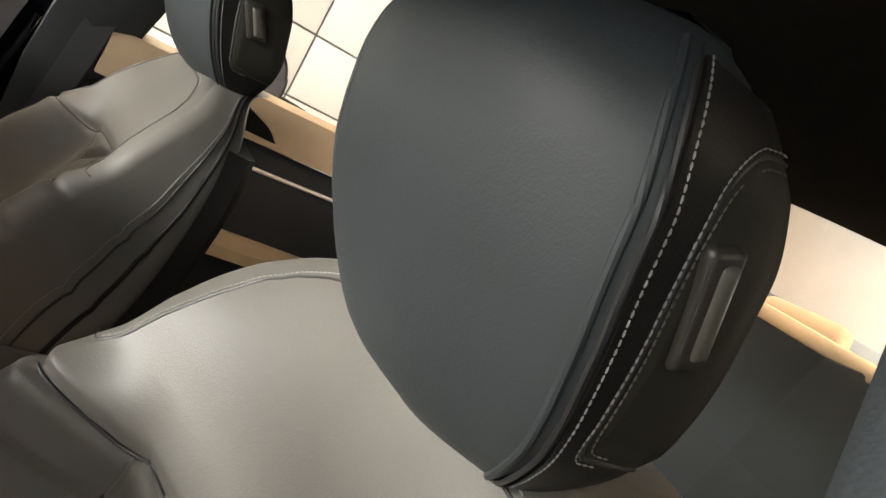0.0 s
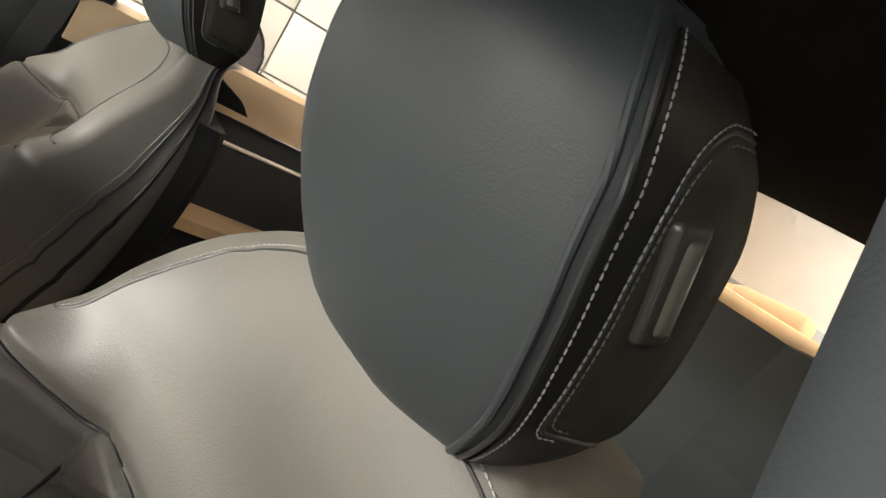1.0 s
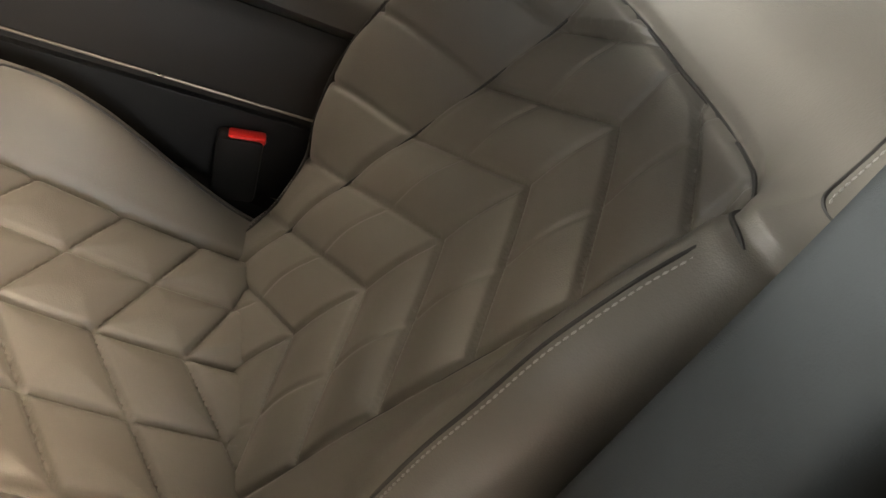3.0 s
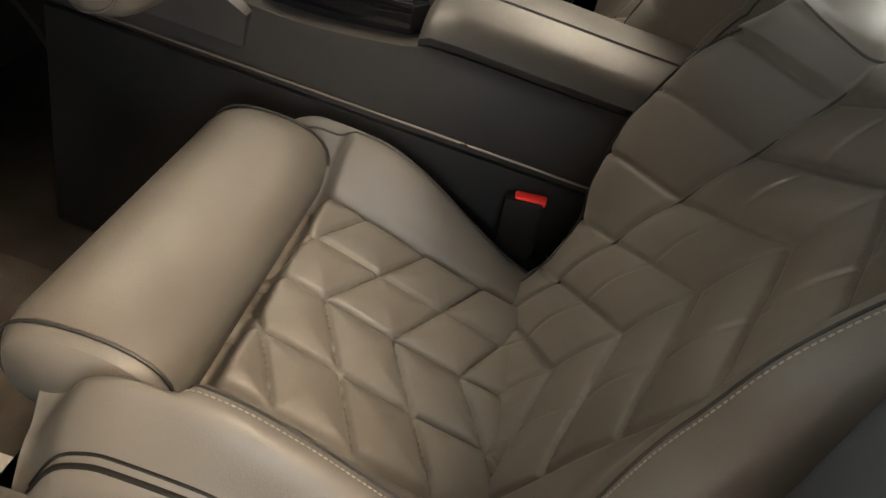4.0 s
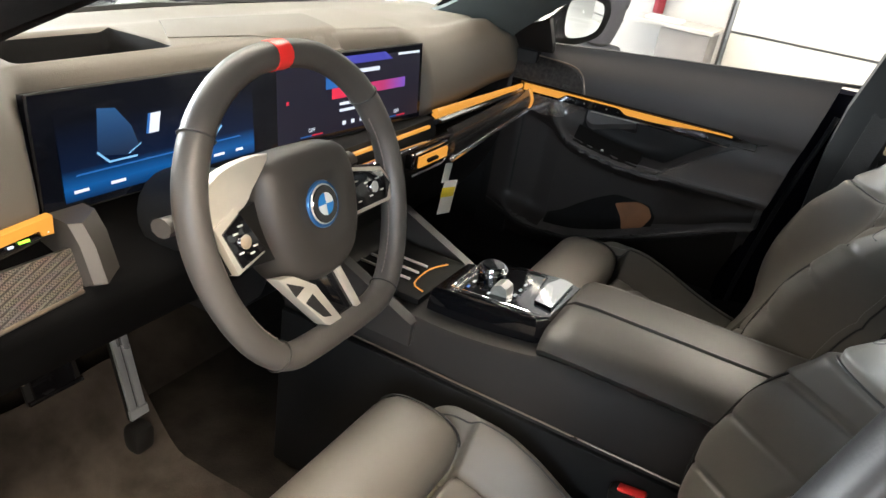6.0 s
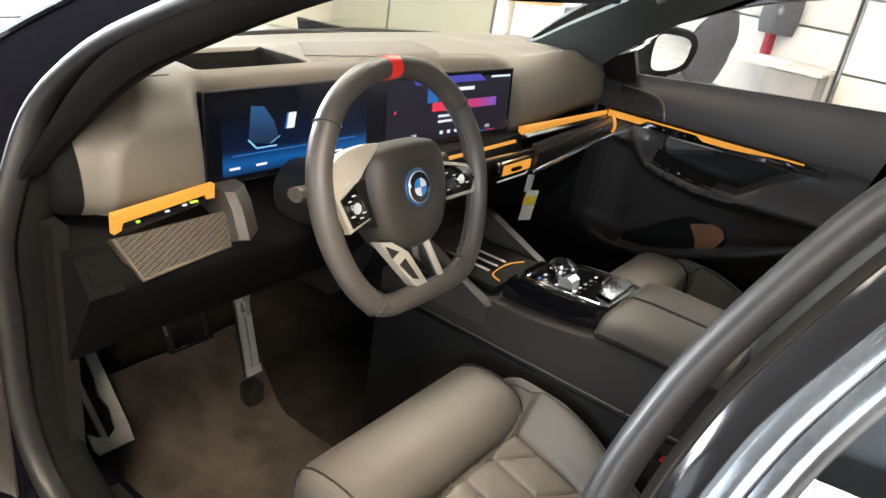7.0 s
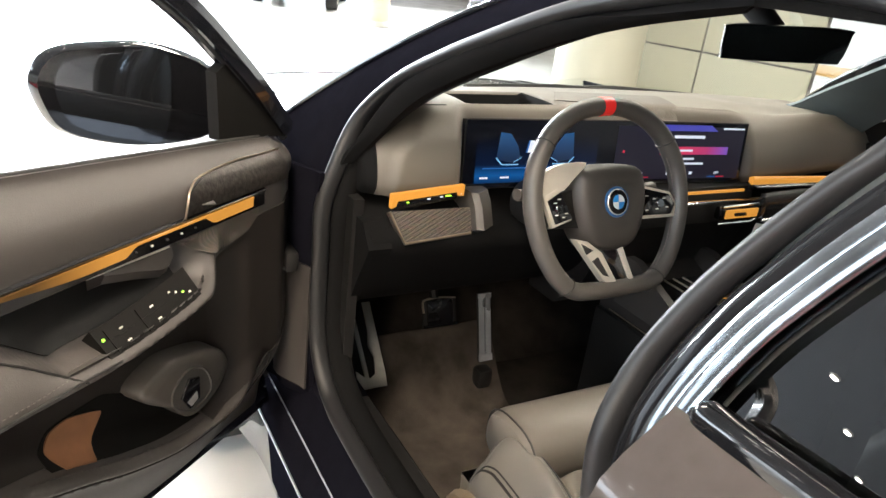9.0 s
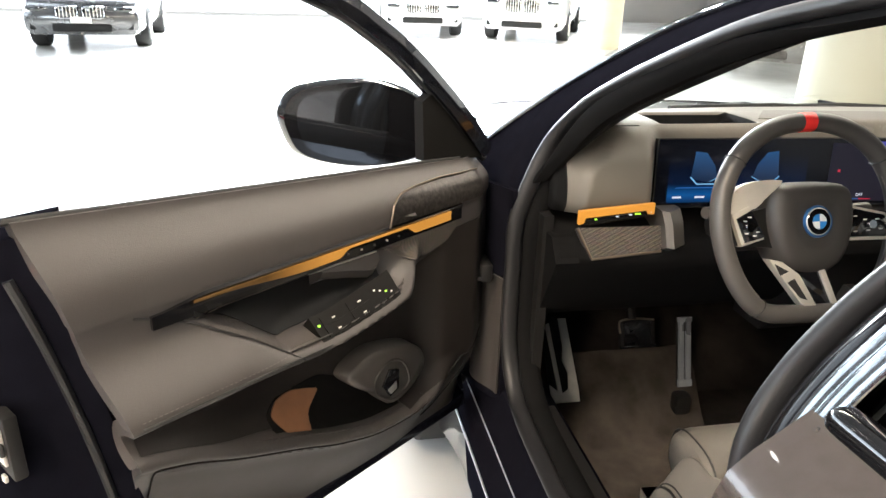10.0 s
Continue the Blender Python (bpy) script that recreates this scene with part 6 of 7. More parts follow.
for i in range(5):
    for j in range(3):
        x, y = -0.030 + 0.022 * i + 0.004 * j, -0.335 + 0.038 * j
        if (x - 0.045) ** 2 + (y + 0.27) ** 2 > 0.0012 and not (-0.025 < x < 0.016 and -0.33 < y < -0.29):
            part("button_mark", box((x, y, cz(y) + 0.0045), (0.008, 0.004, 0.001), 0.0), BLUE if (i, j) == (0, 2) else surf("mark_white", (0.6, 0.62, 0.62), 0.5), panel)
# tray ahead of the panel, with an amber edge
part("tray", box((0.02, -0.12, 0.716), (0.17, 0.15, 0.014), 0.004), MATT_BLACK, con, "black rubber-lined tray")
part("tray_light", tube(curve_points([(-0.045, -0.190, 0.728), (-0.030, -0.165, 0.728), (0.03, -0.160, 0.728), (0.07, -0.175, 0.728)], 5), 0.0014, n=6), AMBER, con, "amber light line of the tray")
for k in range(3):
    part("tray_rib", box((-0.02 + 0.03 * k, -0.10, 0.7255), (0.004, 0.10, 0.004), 0.001), SILVER, con)
part("tray_wing", loft([[Vector((x, y, z)) for y, z in ((-0.21, 0.700), (-0.04, 0.775), (0.0, 0.775), (0.0, 0.66), (-0.21, 0.66))] for x in (-0.108, -0.086)]), PLASTIC_GREY, con, "sloping console cheek")
part("tray_wing", loft([[Vector((x, y, z)) for y, z in ((-0.21, 0.700), (-0.04, 0.775), (0.0, 0.775), (0.0, 0.66), (-0.21, 0.66))] for x in (0.125, 0.147)]), PLASTIC_GREY, con, "sloping console cheek")

# ---- pedals ----
def pedal(name, bottom, top, w, slots, label, mat=STEEL, thick=0.012, bevel_x=0.0):
    b, t = Vector(bottom), Vector(top)
    up = (t - b)
    h = up.length
    m = axes(b, (1, 0, 0), up)
    th = thing(name, tuple(b), label, "pedal")
    o = [(-w / 2, 0.0), (w / 2, 0.0), (w / 2 - bevel_x, h), (-w / 2 - bevel_x, h)]
    part("backing", prism(o, thick * 0.5, m @ Matrix.Translation((0, 0, -thick)), 0.002), PLASTIC, th)
    n = slots
    for i in range(n):
        x0 = -w / 2 + w * (i + 0.12) / n
        x1 = -w / 2 + w * (i + 0.88) / n
        part("tread", prism([(x0, h * 0.05), (x1, h * 0.05), (x1 - bevel_x * 0.9, h * 0.95), (x0 - bevel_x * 0.9, h * 0.95)], thick * 0.5, m @ Matrix.Translation((0, 0, -thick * 0.5)), 0.0015), mat, th, "brushed metal tread")
    part("foot_bar", prism([(-w / 2, 0), (w / 2, 0), (w / 2, h * 0.10), (-w / 2, h * 0.10)], thick * 0.6, m @ Matrix.Translation((0, 0, -thick * 0.45)), 0.0015), mat, th)
    part("head_bar", prism([(-w / 2 - bevel_x, h * 0.93), (w / 2 - bevel_x, h * 0.93), (w / 2 - bevel_x, h), (-w / 2 - bevel_x, h)], thick * 0.6, m @ Matrix.Translation((0, 0, -thick * 0.45)), 0.0015), mat, th)
    return th


fr_b, fr_t = Vector((-0.590, 0.215, 0.385)), Vector((-0.600, 0.335, 0.560))
fr_m = axes(fr_b, (1, 0, 0), fr_t - fr_b)
rest = thing("foot_rest", tuple(fr_b), "brushed metal foot rest with open slots", "pedal")
part("backing", prism([(-0.037, -0.002), (0.037, -0.002), (0.026, 0.214), (-0.037, 0.208)], 0.006, fr_m @ Matrix.Translation((0, 0, -0.012)), 0.002), PLASTIC, rest, "black rubber backing")
part("tread", prism([(-0.036, 0.0), (0.036, 0.0), (0.036, 0.03), (0.024, 0.205), (0.004, 0.205), (0.008, 0.135), (0.003, 0.100), (0.014, 0.072), (0.011, 0.032), (-0.004, 0.022), (-0.022, 0.030), (-0.036, 0.045)], 0.006, fr_m @ Matrix.Translation((0, 0, -0.006)), 0.0012), STEEL, rest, "brushed metal tread")
part("tread", prism([(-0.016, 0.024), (-0.006, 0.024), (-0.021, 0.196), (-0.031, 0.190)], 0.006, fr_m @ Matrix.Translation((0, 0, -0.006)), 0.0012), STEEL, rest, "brushed metal bar")
pedal("accelerator_pedal", (-0.282, 0.212, 0.405), (-0.298, 0.262, 0.572), 0.037, 2, "tall brushed metal accelerator pedal", PLATE_LINE)
brake = pedal("brake_pedal", (-0.383, 0.284, 0.482), (-0.383, 0.308, 0.548), 0.096, 1, "wide glossy dark brake pedal with a bright upper edge", GLOSS)
part("rim", tube(curve_points([(-0.432, 0.296, 0.520), (-0.434, 0.304, 0.542), (-0.424, 0.308, 0.550), (-0.383, 0.309, 0.552), (-0.340, 0.307, 0.547)], 4), 0.0026, n=8), BRONZE, brake, "bright brake pedal rim")
part("lever", tube([(-0.40, 0.31, 0.55), (-0.39, 0.40, 0.68)], 0.012, n=8), PLASTIC, brake)
tagged(part("pedal_floor_block", box((-0.280, 0.222, 0.352), (0.042, 0.04, 0.054), 0.01), PLASTIC), "black block under the accelerator pedal", "pedal base")


# ---- front doors ----
DOOR_O = Vector((-0.80, 0.12, 0.0))
DOOR_D, DOOR_N = Vector((-0.775, -0.632, 0)), Vector((0.632, -0.775, 0))


def left_place(s, o, z):
    return DOOR_O + DOOR_D * s + DOOR_N * o + Vector((0, 0, z))


def right_place(s, o, z):
    s = max(s, 0.135)
    return Vector((0.716 - o + 0.02 * (s - 0.13), 0.175 - s, z - 0.026 + 0.018 * smooth01(z, 0.97, 1.06)))


RAIL = [(0.0, 0.93), (0.20, 0.922), (0.26, 0.905), (0.29, 0.882), (0.33, 0.858), (0.40, 0.842), (0.50, 0.831), (0.62, 0.834), (0.95, 0.838)]
LIP = [(0.0, 0.68), (0.20, 0.63), (0.25, 0.612), (0.30, 0.606), (0.363, 0.610), (0.461, 0.636), (0.546, 0.672), (0.651, 0.714), (0.737, 0.753), (0.95, 0.81)]
PAD_EDGE = [(0.50, 0.80), (0.553, 0.831), (0.626, 0.886), (0.70, 0.930), (0.77, 0.962)]


def sill_z(s):
    return 1.022 + 0.082 * s


def door_o(s, z):
    """How far the door lining stands proud."""
    r, l = lerp_table(s, RAIL), lerp_table(s, LIP)
    back = smooth01(s, 0.52, 0.64)
    o = -0.040 * smooth01(z, 0.97, sill_z(s)) ** 2
    o += 0.004 * smooth01(z, 0.955, 0.965)
    bowl = smooth01(s, 0.30, 0.37) * (1 - smooth01(s, 0.62, 0.70)) * smooth01(z, max(r + 0.006, lerp_table(s, PAD_EDGE)), max(r + 0.006, lerp_table(s, PAD_EDGE)) + 0.014) * (1 - smooth01(z, 0.922, 0.936))
    o -= 0.034 * bowl
    pad = smooth01(0.945 - z, 0.0, 0.945 - r) * (1 if z >= r else 0)
    rail = math.exp(-((z - r) / 0.022) ** 2) if z >= r else math.exp(-((z - r) / 0.012) ** 2)
    o += 0.052 * (back * (pad ** 1.4 if z >= r else 0) + (1 - back) * rail * smooth01(s, 0.25, 0.34))
    if z < r:
        o += back * 0.052 * math.exp(-((z - r) / 0.014) ** 2)
        pocket = smooth01(s, 0.18, 0.26) * (1 - smooth01(s, 0.56, 0.72))
        if z > l:
            o -= 0.03 * pocket * smooth01(z, l, l + 0.012) * (1 - smooth01(z, r - 0.05, r - 0.02))
        o += 0.030 * math.exp(-((z - l) / 0.02) ** 2) * smooth01(s, 0.12, 0.25)
        o -= 0.055 * smooth01(l - z, 0.0, 0.16)
    o -= 0.03 * (1 - smooth01(s, 0.02, 0.10))
    return o


def front_door(place, label, fine, opened):
    d = thing("front_door", tuple(place(0.45, -0.06, 0.45)), label, "car door", "doors of the car")
    flip = -1 if opened else 1

    def rear_end(z):
        return lerp_table(z, [(0.45, 0.762), (0.62, 0.775), (0.797, 0.80), (0.935, 0.828), (1.026, 0.85), (1.10, 0.866)])

    def lining(u, v, s0=0.03 if opened else 0.136, lift=0.0):
        s1 = rear_end(0.485 + 0.60 * v)
        s = s0 + (s1 - s0) * u
        zb = 0.485
        z = zb + (sill_z(s) - zb) * v
        return place(s, door_o(s, z) + lift, z)
    part("lining", sheet(lambda u, v: lining(u if flip > 0 else 1 - u, v), int(110 * fine), int(130 * fine), 0.02), DOOR_TOP, d, "dark taupe door lining with a moulded armrest", angle=70)

    def on(s, z, lift=0.002):
        return place(s, door_o(s, z) + lift, z)

    def patch(name, s0, s1, zlo, zhi, mat, label="", lift=0.003, ns=30, nz=8, thick=0.003, par=None):
        def f(u, v):
            s = s0 + (s1 - s0) * (u if flip > 0 else 1 - u)
            a, b = zlo(s), zhi(s)
            return on(s, a + (b - a) * v, lift)
        return part(name, sheet(f, ns, nz, thick), mat, par or d, label)
    # light strip and its black surround
    def st(s):
        return 0.951
    patch("strip_surround", 0.15, 0.745, lambda s: st(s) - 0.015, lambda s: st(s) + 0.011 * (1 - 0.8 * smooth01(s, 0.66, 0.745)), GLOSS, "glossy black surround of the light strip", 0.006, 40, 4, 0.006)
    patch("light_strip", 0.185, 0.69, lambda s: st(s) + 0.0075 - 0.0035 - 0.013 * (1 - smooth01(s, 0.275, 0.30)) - 0.011 * smooth01(s, 0.425, 0.45) * (1 - smooth01(s, 0.50, 0.66)), lambda s: st(s) + 0.0075, AMBER_FADE if opened else AMBER, "glowing amber strip fading towards its end", 0.010, 90, 2, 0.002)
    for i in range(5):
        p = on(0.315 + 0.028 * i, st(0.3) - 0.006, 0.0068)
        part("memory_key", box(p, (0.0035, 0.003, 0.0025), 0.0005), PAPER if i % 2 else PLASTIC_GREY, d)
    part("strip_rail", tube([on(0.40 + 0.285 * i / 20, 0.937 - 0.006 * i / 20, 0.002) for i in range(21)], 0.0017, n=6), BRONZE, d, "thin silver rail under the light strip")
    # speaker in the front corner, and its silver frame
    patch("speaker_cover", 0.085 if opened else 0.137, 0.333, lambda s: 0.967, lambda s: 0.968 + 0.047 * max(0.0, 1 - max(0.0, (s - 0.20) / 0.135) ** 3.2) ** 0.42, surf("speaker_mesh", (0.036, 0.032, 0.029), 0.36, metal=0.5, vary=0.6, scale=130, grain=0.5, grain_scale=300), "patterned metal speaker cover", 0.004)
    part("speaker_frame", tube(curve_points([on(s, z, 0.007) for s, z in ((0.340, 0.966), (0.334, 0.985), (0.322, 1.003), (0.290, 1.014), (0.20, 1.017), (0.14, 1.014), (0.08, 1.011))], 5), 0.0017, n=6), BRONZE, d, "thin bronze speaker frame")
    part("speaker_badge", box(on(0.290, 0.976, 0.003), (0.022, 0.017, 0.0025), 0.001), PLASTIC_GREY, d)
    patch("carbon_inlay", 0.165, 0.34, lambda s: lerp_table(s, [(0.165, 0.922), (0.19, 0.903), (0.244, 0.893), (0.29, 0.900), (0.34, 0.925)]), lambda s: 0.9345, CARBON, "carbon twill inlay", 0.005, 40, 24)
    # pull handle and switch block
    # black sheet in the grip bowl: the hollow's shade put into colour
    patch("grip_bowl", 0.345, 0.69, lambda s: max(lerp_table(s, RAIL) + 0.022, lerp_table(s, PAD_EDGE) + 0.018), lambda s: 0.933, PLASTIC, "black sheet darkening the hollow under the light strip", 0.0035, 60, 24)
    part("door_pull", loft([[place(s, o, z) for o, z in ((-0.030, 0.898), (-0.006, 0.890 + g), (0.002, 0.904 + g), (-0.002, 0.930), (-0.030, 0.932))] for s, g in ((0.355, 0.010), (0.362, 0.0), (0.375, -0.004), (0.42, 0.010), (0.475, 0.024))]), DOOR_TOP, d, "taupe door pull")
    part("pull_edge", tube([place(0.362, 0.001, 0.930), place(0.50, -0.001, 0.932)], 0.0015, n=6), SILVER, d)

    def block(u, v, lift=0.0):
        s = 0.345 + 0.165 * u
        z = lerp_table(s, RAIL) + 0.006 + (0.034 - 0.006 * u) * v
        return place(s, 0.042 - 0.034 * v + lift, z + 0.002)
    sw = part("switch_block", sheet(lambda u, v: block(u if flip > 0 else 1 - u, v), 16, 8, 0.03), MATT_BLACK, d, "black block of window switches")

    def key(name, u0, u1, v0, v1, mat, lift, thick):
        return part(name, sheet(lambda u, v: block(u0 + (u1 - u0) * (u if flip > 0 else 1 - u), v0 + (v1 - v0) * v, lift), 4, 4, thick), mat, sw)
    for i in range(2 if opened else 1):
        for k in range(2 if opened else 1):
            u, v = 0.34 + 0.32 * i, 0.12 + 0.42 * k
            key("window_switch", u, u + 0.25, v, v + 0.34, MATT_BLACK, 0.0026, 0.004)
            key("switch_symbol", u + 0.10, u + 0.135, v + 0.14, v + 0.19, PAPER, 0.0040, 0.001)
    if opened:
        for i in range(4):
            key("switch_symbol", 0.07 + 0.055 * i, 0.09 + 0.055 * i, 0.30 + 0.12 * i, 0.36 + 0.12 * i, GREEN_LIT if i == 1 else PAPER, 0.0012, 0.001)
        key("switch_symbol", 0.94, 0.965, 0.57, 0.65, GREEN_LIT, 0.0012, 0.001)
    part("armrest_seam", tube([on(s, lerp_table(s, RAIL) + 0.004, 0.0) for s in [0.50 + 0.295 * i / 30 for i in range(31)]], 0.0016, n=6), SEAM, d)
    part("armrest_stitching", stitches([on(s, lerp_table(s, RAIL) + 0.012, 0.0012) for s in [0.50 + 0.295 * i / 30 for i in range(31)]], 0.007, 0.004), surf("dark_thread_three", (0.12, 0.11, 0.10), 0.8), d)
    part("pad_edge", tube(curve_points([on(s, z, 0.0006) for s, z in ((0.765, 0.958), (0.70, 0.930), (0.626, 0.886), (0.585, 0.856), (0.553, 0.833))], 6), 0.0018, n=6), SEAM, d)
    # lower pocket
    # black sheet inside the pocket in place of the shade in it
    patch("pocket_floor", 0.305, 0.575, lambda s: lerp_table(s, LIP) + 0.010, lambda s: lerp_table(s, [(0.305, 0.636), (0.34, 0.655), (0.40, 0.70), (0.436, 0.722), (0.475, 0.738), (0.55, 0.735), (0.575, 0.712)]), MATT_BLACK, "black sheet darkening the hollow of the door pocket", 0.004, 40, 10)
    patch("pocket_lining", 0.474, 0.566, lambda s: max(lerp_table(s, LIP) + 0.010, lerp_table(s, [(0.474, 0.712), (0.490, 0.690), (0.517, 0.656), (0.54, 0.668), (0.558, 0.690), (0.566, 0.706)])), lambda s: lerp_table(s, [(0.474, 0.716), (0.50, 0.727), (0.53, 0.735), (0.553, 0.730), (0.566, 0.712)]), TAN_POCKET, "brown felt inside the door pocket", 0.0065, 24, 10)
    if opened:
        HOUSE = surf("switch_surround_grey" if opened else "switch_surround_dark", (0.062, 0.055, 0.049), 0.42, vary=0.06, grain=0.1, grain_scale=800)
        bo = curve_points([(s, z, 0) for s, z in ((0.434, 0.722), (0.386, 0.750), (0.334, 0.745), (0.271, 0.724), (0.244, 0.688), (0.262, 0.655), (0.300, 0.634), (0.339, 0.634), (0.372, 0.668))], 5, True)
        def on_plate(pts, c, steps):
            return loft([[place(c[0] + (s - c[0]) * k, o, c[1] + (z - c[1]) * k) for s, z in pts] for k, o in steps])
        tp = part("boot_switch_plate", on_plate([(p.x, p.y) for p in bo], (0.335, 0.690), ((1.02, -0.045), (1.0, 0.004), (0.95, 0.010), (0.72, 0.012))), HOUSE, d, "smooth taupe surround of the boot switch", angle=70)
        inner = curve_points([(s, z, 0) for s, z in ((0.379, 0.701), (0.347, 0.726), (0.312, 0.716), (0.292, 0.685), (0.292, 0.655), (0.333, 0.643), (0.373, 0.667))], 4, True)
        part("switch_bezel", on_plate([(p.x, p.y) for p in inner], (0.335, 0.685), ((1.0, 0.010), (0.97, 0.0145), (0.90, 0.0150), (0.86, 0.0130))), PLASTIC_GREY, tp, "raised grey bezel")
        part("boot_switch", on_plate(((0.362, 0.682), (0.345, 0.710), (0.322, 0.702), (0.322, 0.662), (0.345, 0.655)), (0.34, 0.683), ((1.0, 0.010), (0.97, 0.0165), (0.85, 0.0172))), GLOSS, tp, "black boot switch")
        part("switch_mark", on_plate(((0.352, 0.672), (0.330, 0.681), (0.328, 0.666), (0.343, 0.660)), (0.338, 0.67), ((1.0, 0.0172), (0.9, 0.0182))), surf("switch_metal", (0.3, 0.3, 0.29), 0.35, metal=0.3), tp)
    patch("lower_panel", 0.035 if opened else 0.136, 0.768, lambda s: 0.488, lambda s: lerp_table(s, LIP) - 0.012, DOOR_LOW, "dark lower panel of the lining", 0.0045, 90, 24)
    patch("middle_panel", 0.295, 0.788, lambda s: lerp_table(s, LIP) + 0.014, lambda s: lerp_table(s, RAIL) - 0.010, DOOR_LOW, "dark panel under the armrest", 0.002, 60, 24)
    # dark brown front; on the passenger door it also stands in for footwell shade
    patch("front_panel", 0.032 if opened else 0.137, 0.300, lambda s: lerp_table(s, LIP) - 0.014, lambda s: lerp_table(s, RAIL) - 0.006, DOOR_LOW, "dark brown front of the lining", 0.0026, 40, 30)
    if opened:
        oval = [on(0.165 + 0.040 * math.cos(t) + 0.055 * math.sin(t) * -0.6, 0.582 + 0.060 * math.sin(t), 0.0045) for t in [2 * math.pi * i / 40 for i in range(40)]]
        part("lower_speaker", tube(oval, 0.0022, True, 8, tuple(DOOR_N)), PLASTIC, d, "raised rim of the lower speaker")
    # outer skin, edge faces and waist seal
    part("skin", sheet(lambda u, v: place(0.0 + 0.93 * u if opened else 0.136 + 0.79 * u, -0.115 - 0.03 * math.sin(math.pi * v) + 0.03 * (1 - v) ** 2, 0.43 + (sill_z(0.93 * u) - 0.026 - 0.43) * v), 16, 16, 0.008), PAINT, d, "glossy dark outer skin")
    part("rear_edge", loft([[place(s, o, z) for s, o in ((rear_end(z) - 0.004, -0.014 - 0.03 * smooth01(z, 0.97, 1.1)), (rear_end(z) + 0.02, -0.030 - 0.02 * smooth01(z, 0.97, 1.1)), (0.90, -0.055), (0.92, -0.08), (0.92, -0.12), (0.78, -0.12), (rear_end(z) - 0.02, -0.05))] for z in (0.44, 0.47, 0.6, 0.7, 0.8, 0.88, 0.95, 1.02, sill_z(0.9) - 0.022)]), JAMB, d, "dark rear edge of the door")
    part("bottom_edge", loft([[place(s, o, z) for o, z in ((-0.055, 0.487), (-0.062, 0.468), (-0.09, 0.435), (-0.115, 0.44), (-0.075, 0.50))] for s in (0.04, 0.3, 0.6, 0.86)]), JAMB, d, "dark bottom edge of the door")
    def edge_box(name, s, o, z, size, mat, par, label="", bev=0.003):
        x = DOOR_D if opened else Vector((0, -1, 0))
        y = DOOR_N if opened else Vector((-1, 0, 0))
        return part(name, moved(box((0, 0, 0), size, bev), axes(place(s, o, z), x, y)), mat, par, label)
    latch = edge_box("latch", 0.905, -0.050, 0.835, (0.016, 0.046, 0.085), PLASTIC, d, "dark door latch")
    edge_box("latch_plate", 0.914, -0.052, 0.835, (0.006, 0.030, 0.050), STEEL, latch, "bright latch plate")
    edge_box("latch_mouth", 0.917, -0.044, 0.835, (0.006, 0.022, 0.018), SEAM, latch)
    edge_box("latch_claw", 0.919, -0.046, 0.838, (0.006, 0.012, 0.008), CHROME, latch, "bright latch claw", 0.002)
    for dz in (-0.05, 0.05):
        edge_box("bolt", 0.915, -0.056, 0.835 + dz, (0.005, 0.010, 0.010), STEEL, latch, "", 0.002)
    part("edge_seal", tube([place(rear_end(z) + 0.024, -0.030 - 0.02 * smooth01(z, 0.97, 1.1), z) for z in [0.47 + 0.56 * i / 20 for i in range(21)]], 0.006, n=8, up=tuple(DOOR_N)), RUBBER, d, "rubber seal along the door's rear edge")
    part("waist_seal", tube([place(s, -0.046, sill_z(s) - 0.001) for s in [0.10 + 0.80 * i / 16 for i in range(17)]], 0.0045, n=8), SEAM, d, "black rubber seal along the window")
    top = [place(s, o, z) for s, o, z in ((0.02, -0.05, 1.03), (0.09, -0.055, 1.105), (0.16, -0.06, 1.168), (0.225, -0.065, 1.222), (0.29, -0.07, 1.265), (0.37, -0.08, 1.31), (0.55, -0.11, 1.375), (0.72, -0.14, 1.40), (0.88, -0.15, 1.38), (0.915, -0.13, 1.30), (0.905, -0.07, 1.08))]
    if not opened:
        top = [lean(y - 0.01, z, 0.012, 1) for y, z in OPENING[11:-1]]
    fr = curve_points(top, 6)
    part("window_frame", sweep(fr, [(-0.020, -0.014), (-0.016, 0.012), (0.0, 0.018), (0.016, 0.012), (0.020, -0.014)], up=tuple(DOOR_N) if opened else (1, 0, 0)), PAINT, d, "dark window frame")
    part("frame_seal", tube([p + (Vector((0, 0, -0.016))) for p in fr], 0.008, n=8), RUBBER, d)
    corner = [place(s, o, z) for s, o, z in ((0.03, -0.042, 1.020), (0.197, -0.046, 1.040), (0.194, -0.054, 1.142), (0.165, -0.056, 1.155), (0.085, -0.050, 1.088))]
    if not opened:
        corner = [Vector(p) for p in ((0.735, 0.06, 1.0), (0.735, -0.055, 1.012), (0.722, -0.055, 1.035), (0.694, -0.045, 1.095), (0.70, 0.045, 1.055))]
    cb = bmesh.new()
    A = [cb.verts.new(p) for p in corner]
    B = [cb.verts.new(p - (DOOR_N if opened else Vector((-1, 0, 0))) * 0.02) for p in corner]
    cb.faces.new(A)
    cb.faces.new(B[::-1])
    for i in range(5):
        cb.faces.new((A[i], A[(i + 1) % 5], B[(i + 1) % 5], B[i]))
    part("mirror_corner", cb, MATT_BLACK if opened else PLASTIC, d, "black corner piece of the mirror")
    if not opened:
        g = part("window", sheet(lambda u, v: place(0.12 + 0.78 * u, -0.05 - 0.10 * v, sill_z(0.12 + 0.78 * u) + v * min(0.33, 0.04 + 0.9 * (0.05 + 0.7 * u))), 12, 8), CLEAR, d, "clear side window")
        g.visible_shadow = False
    return d


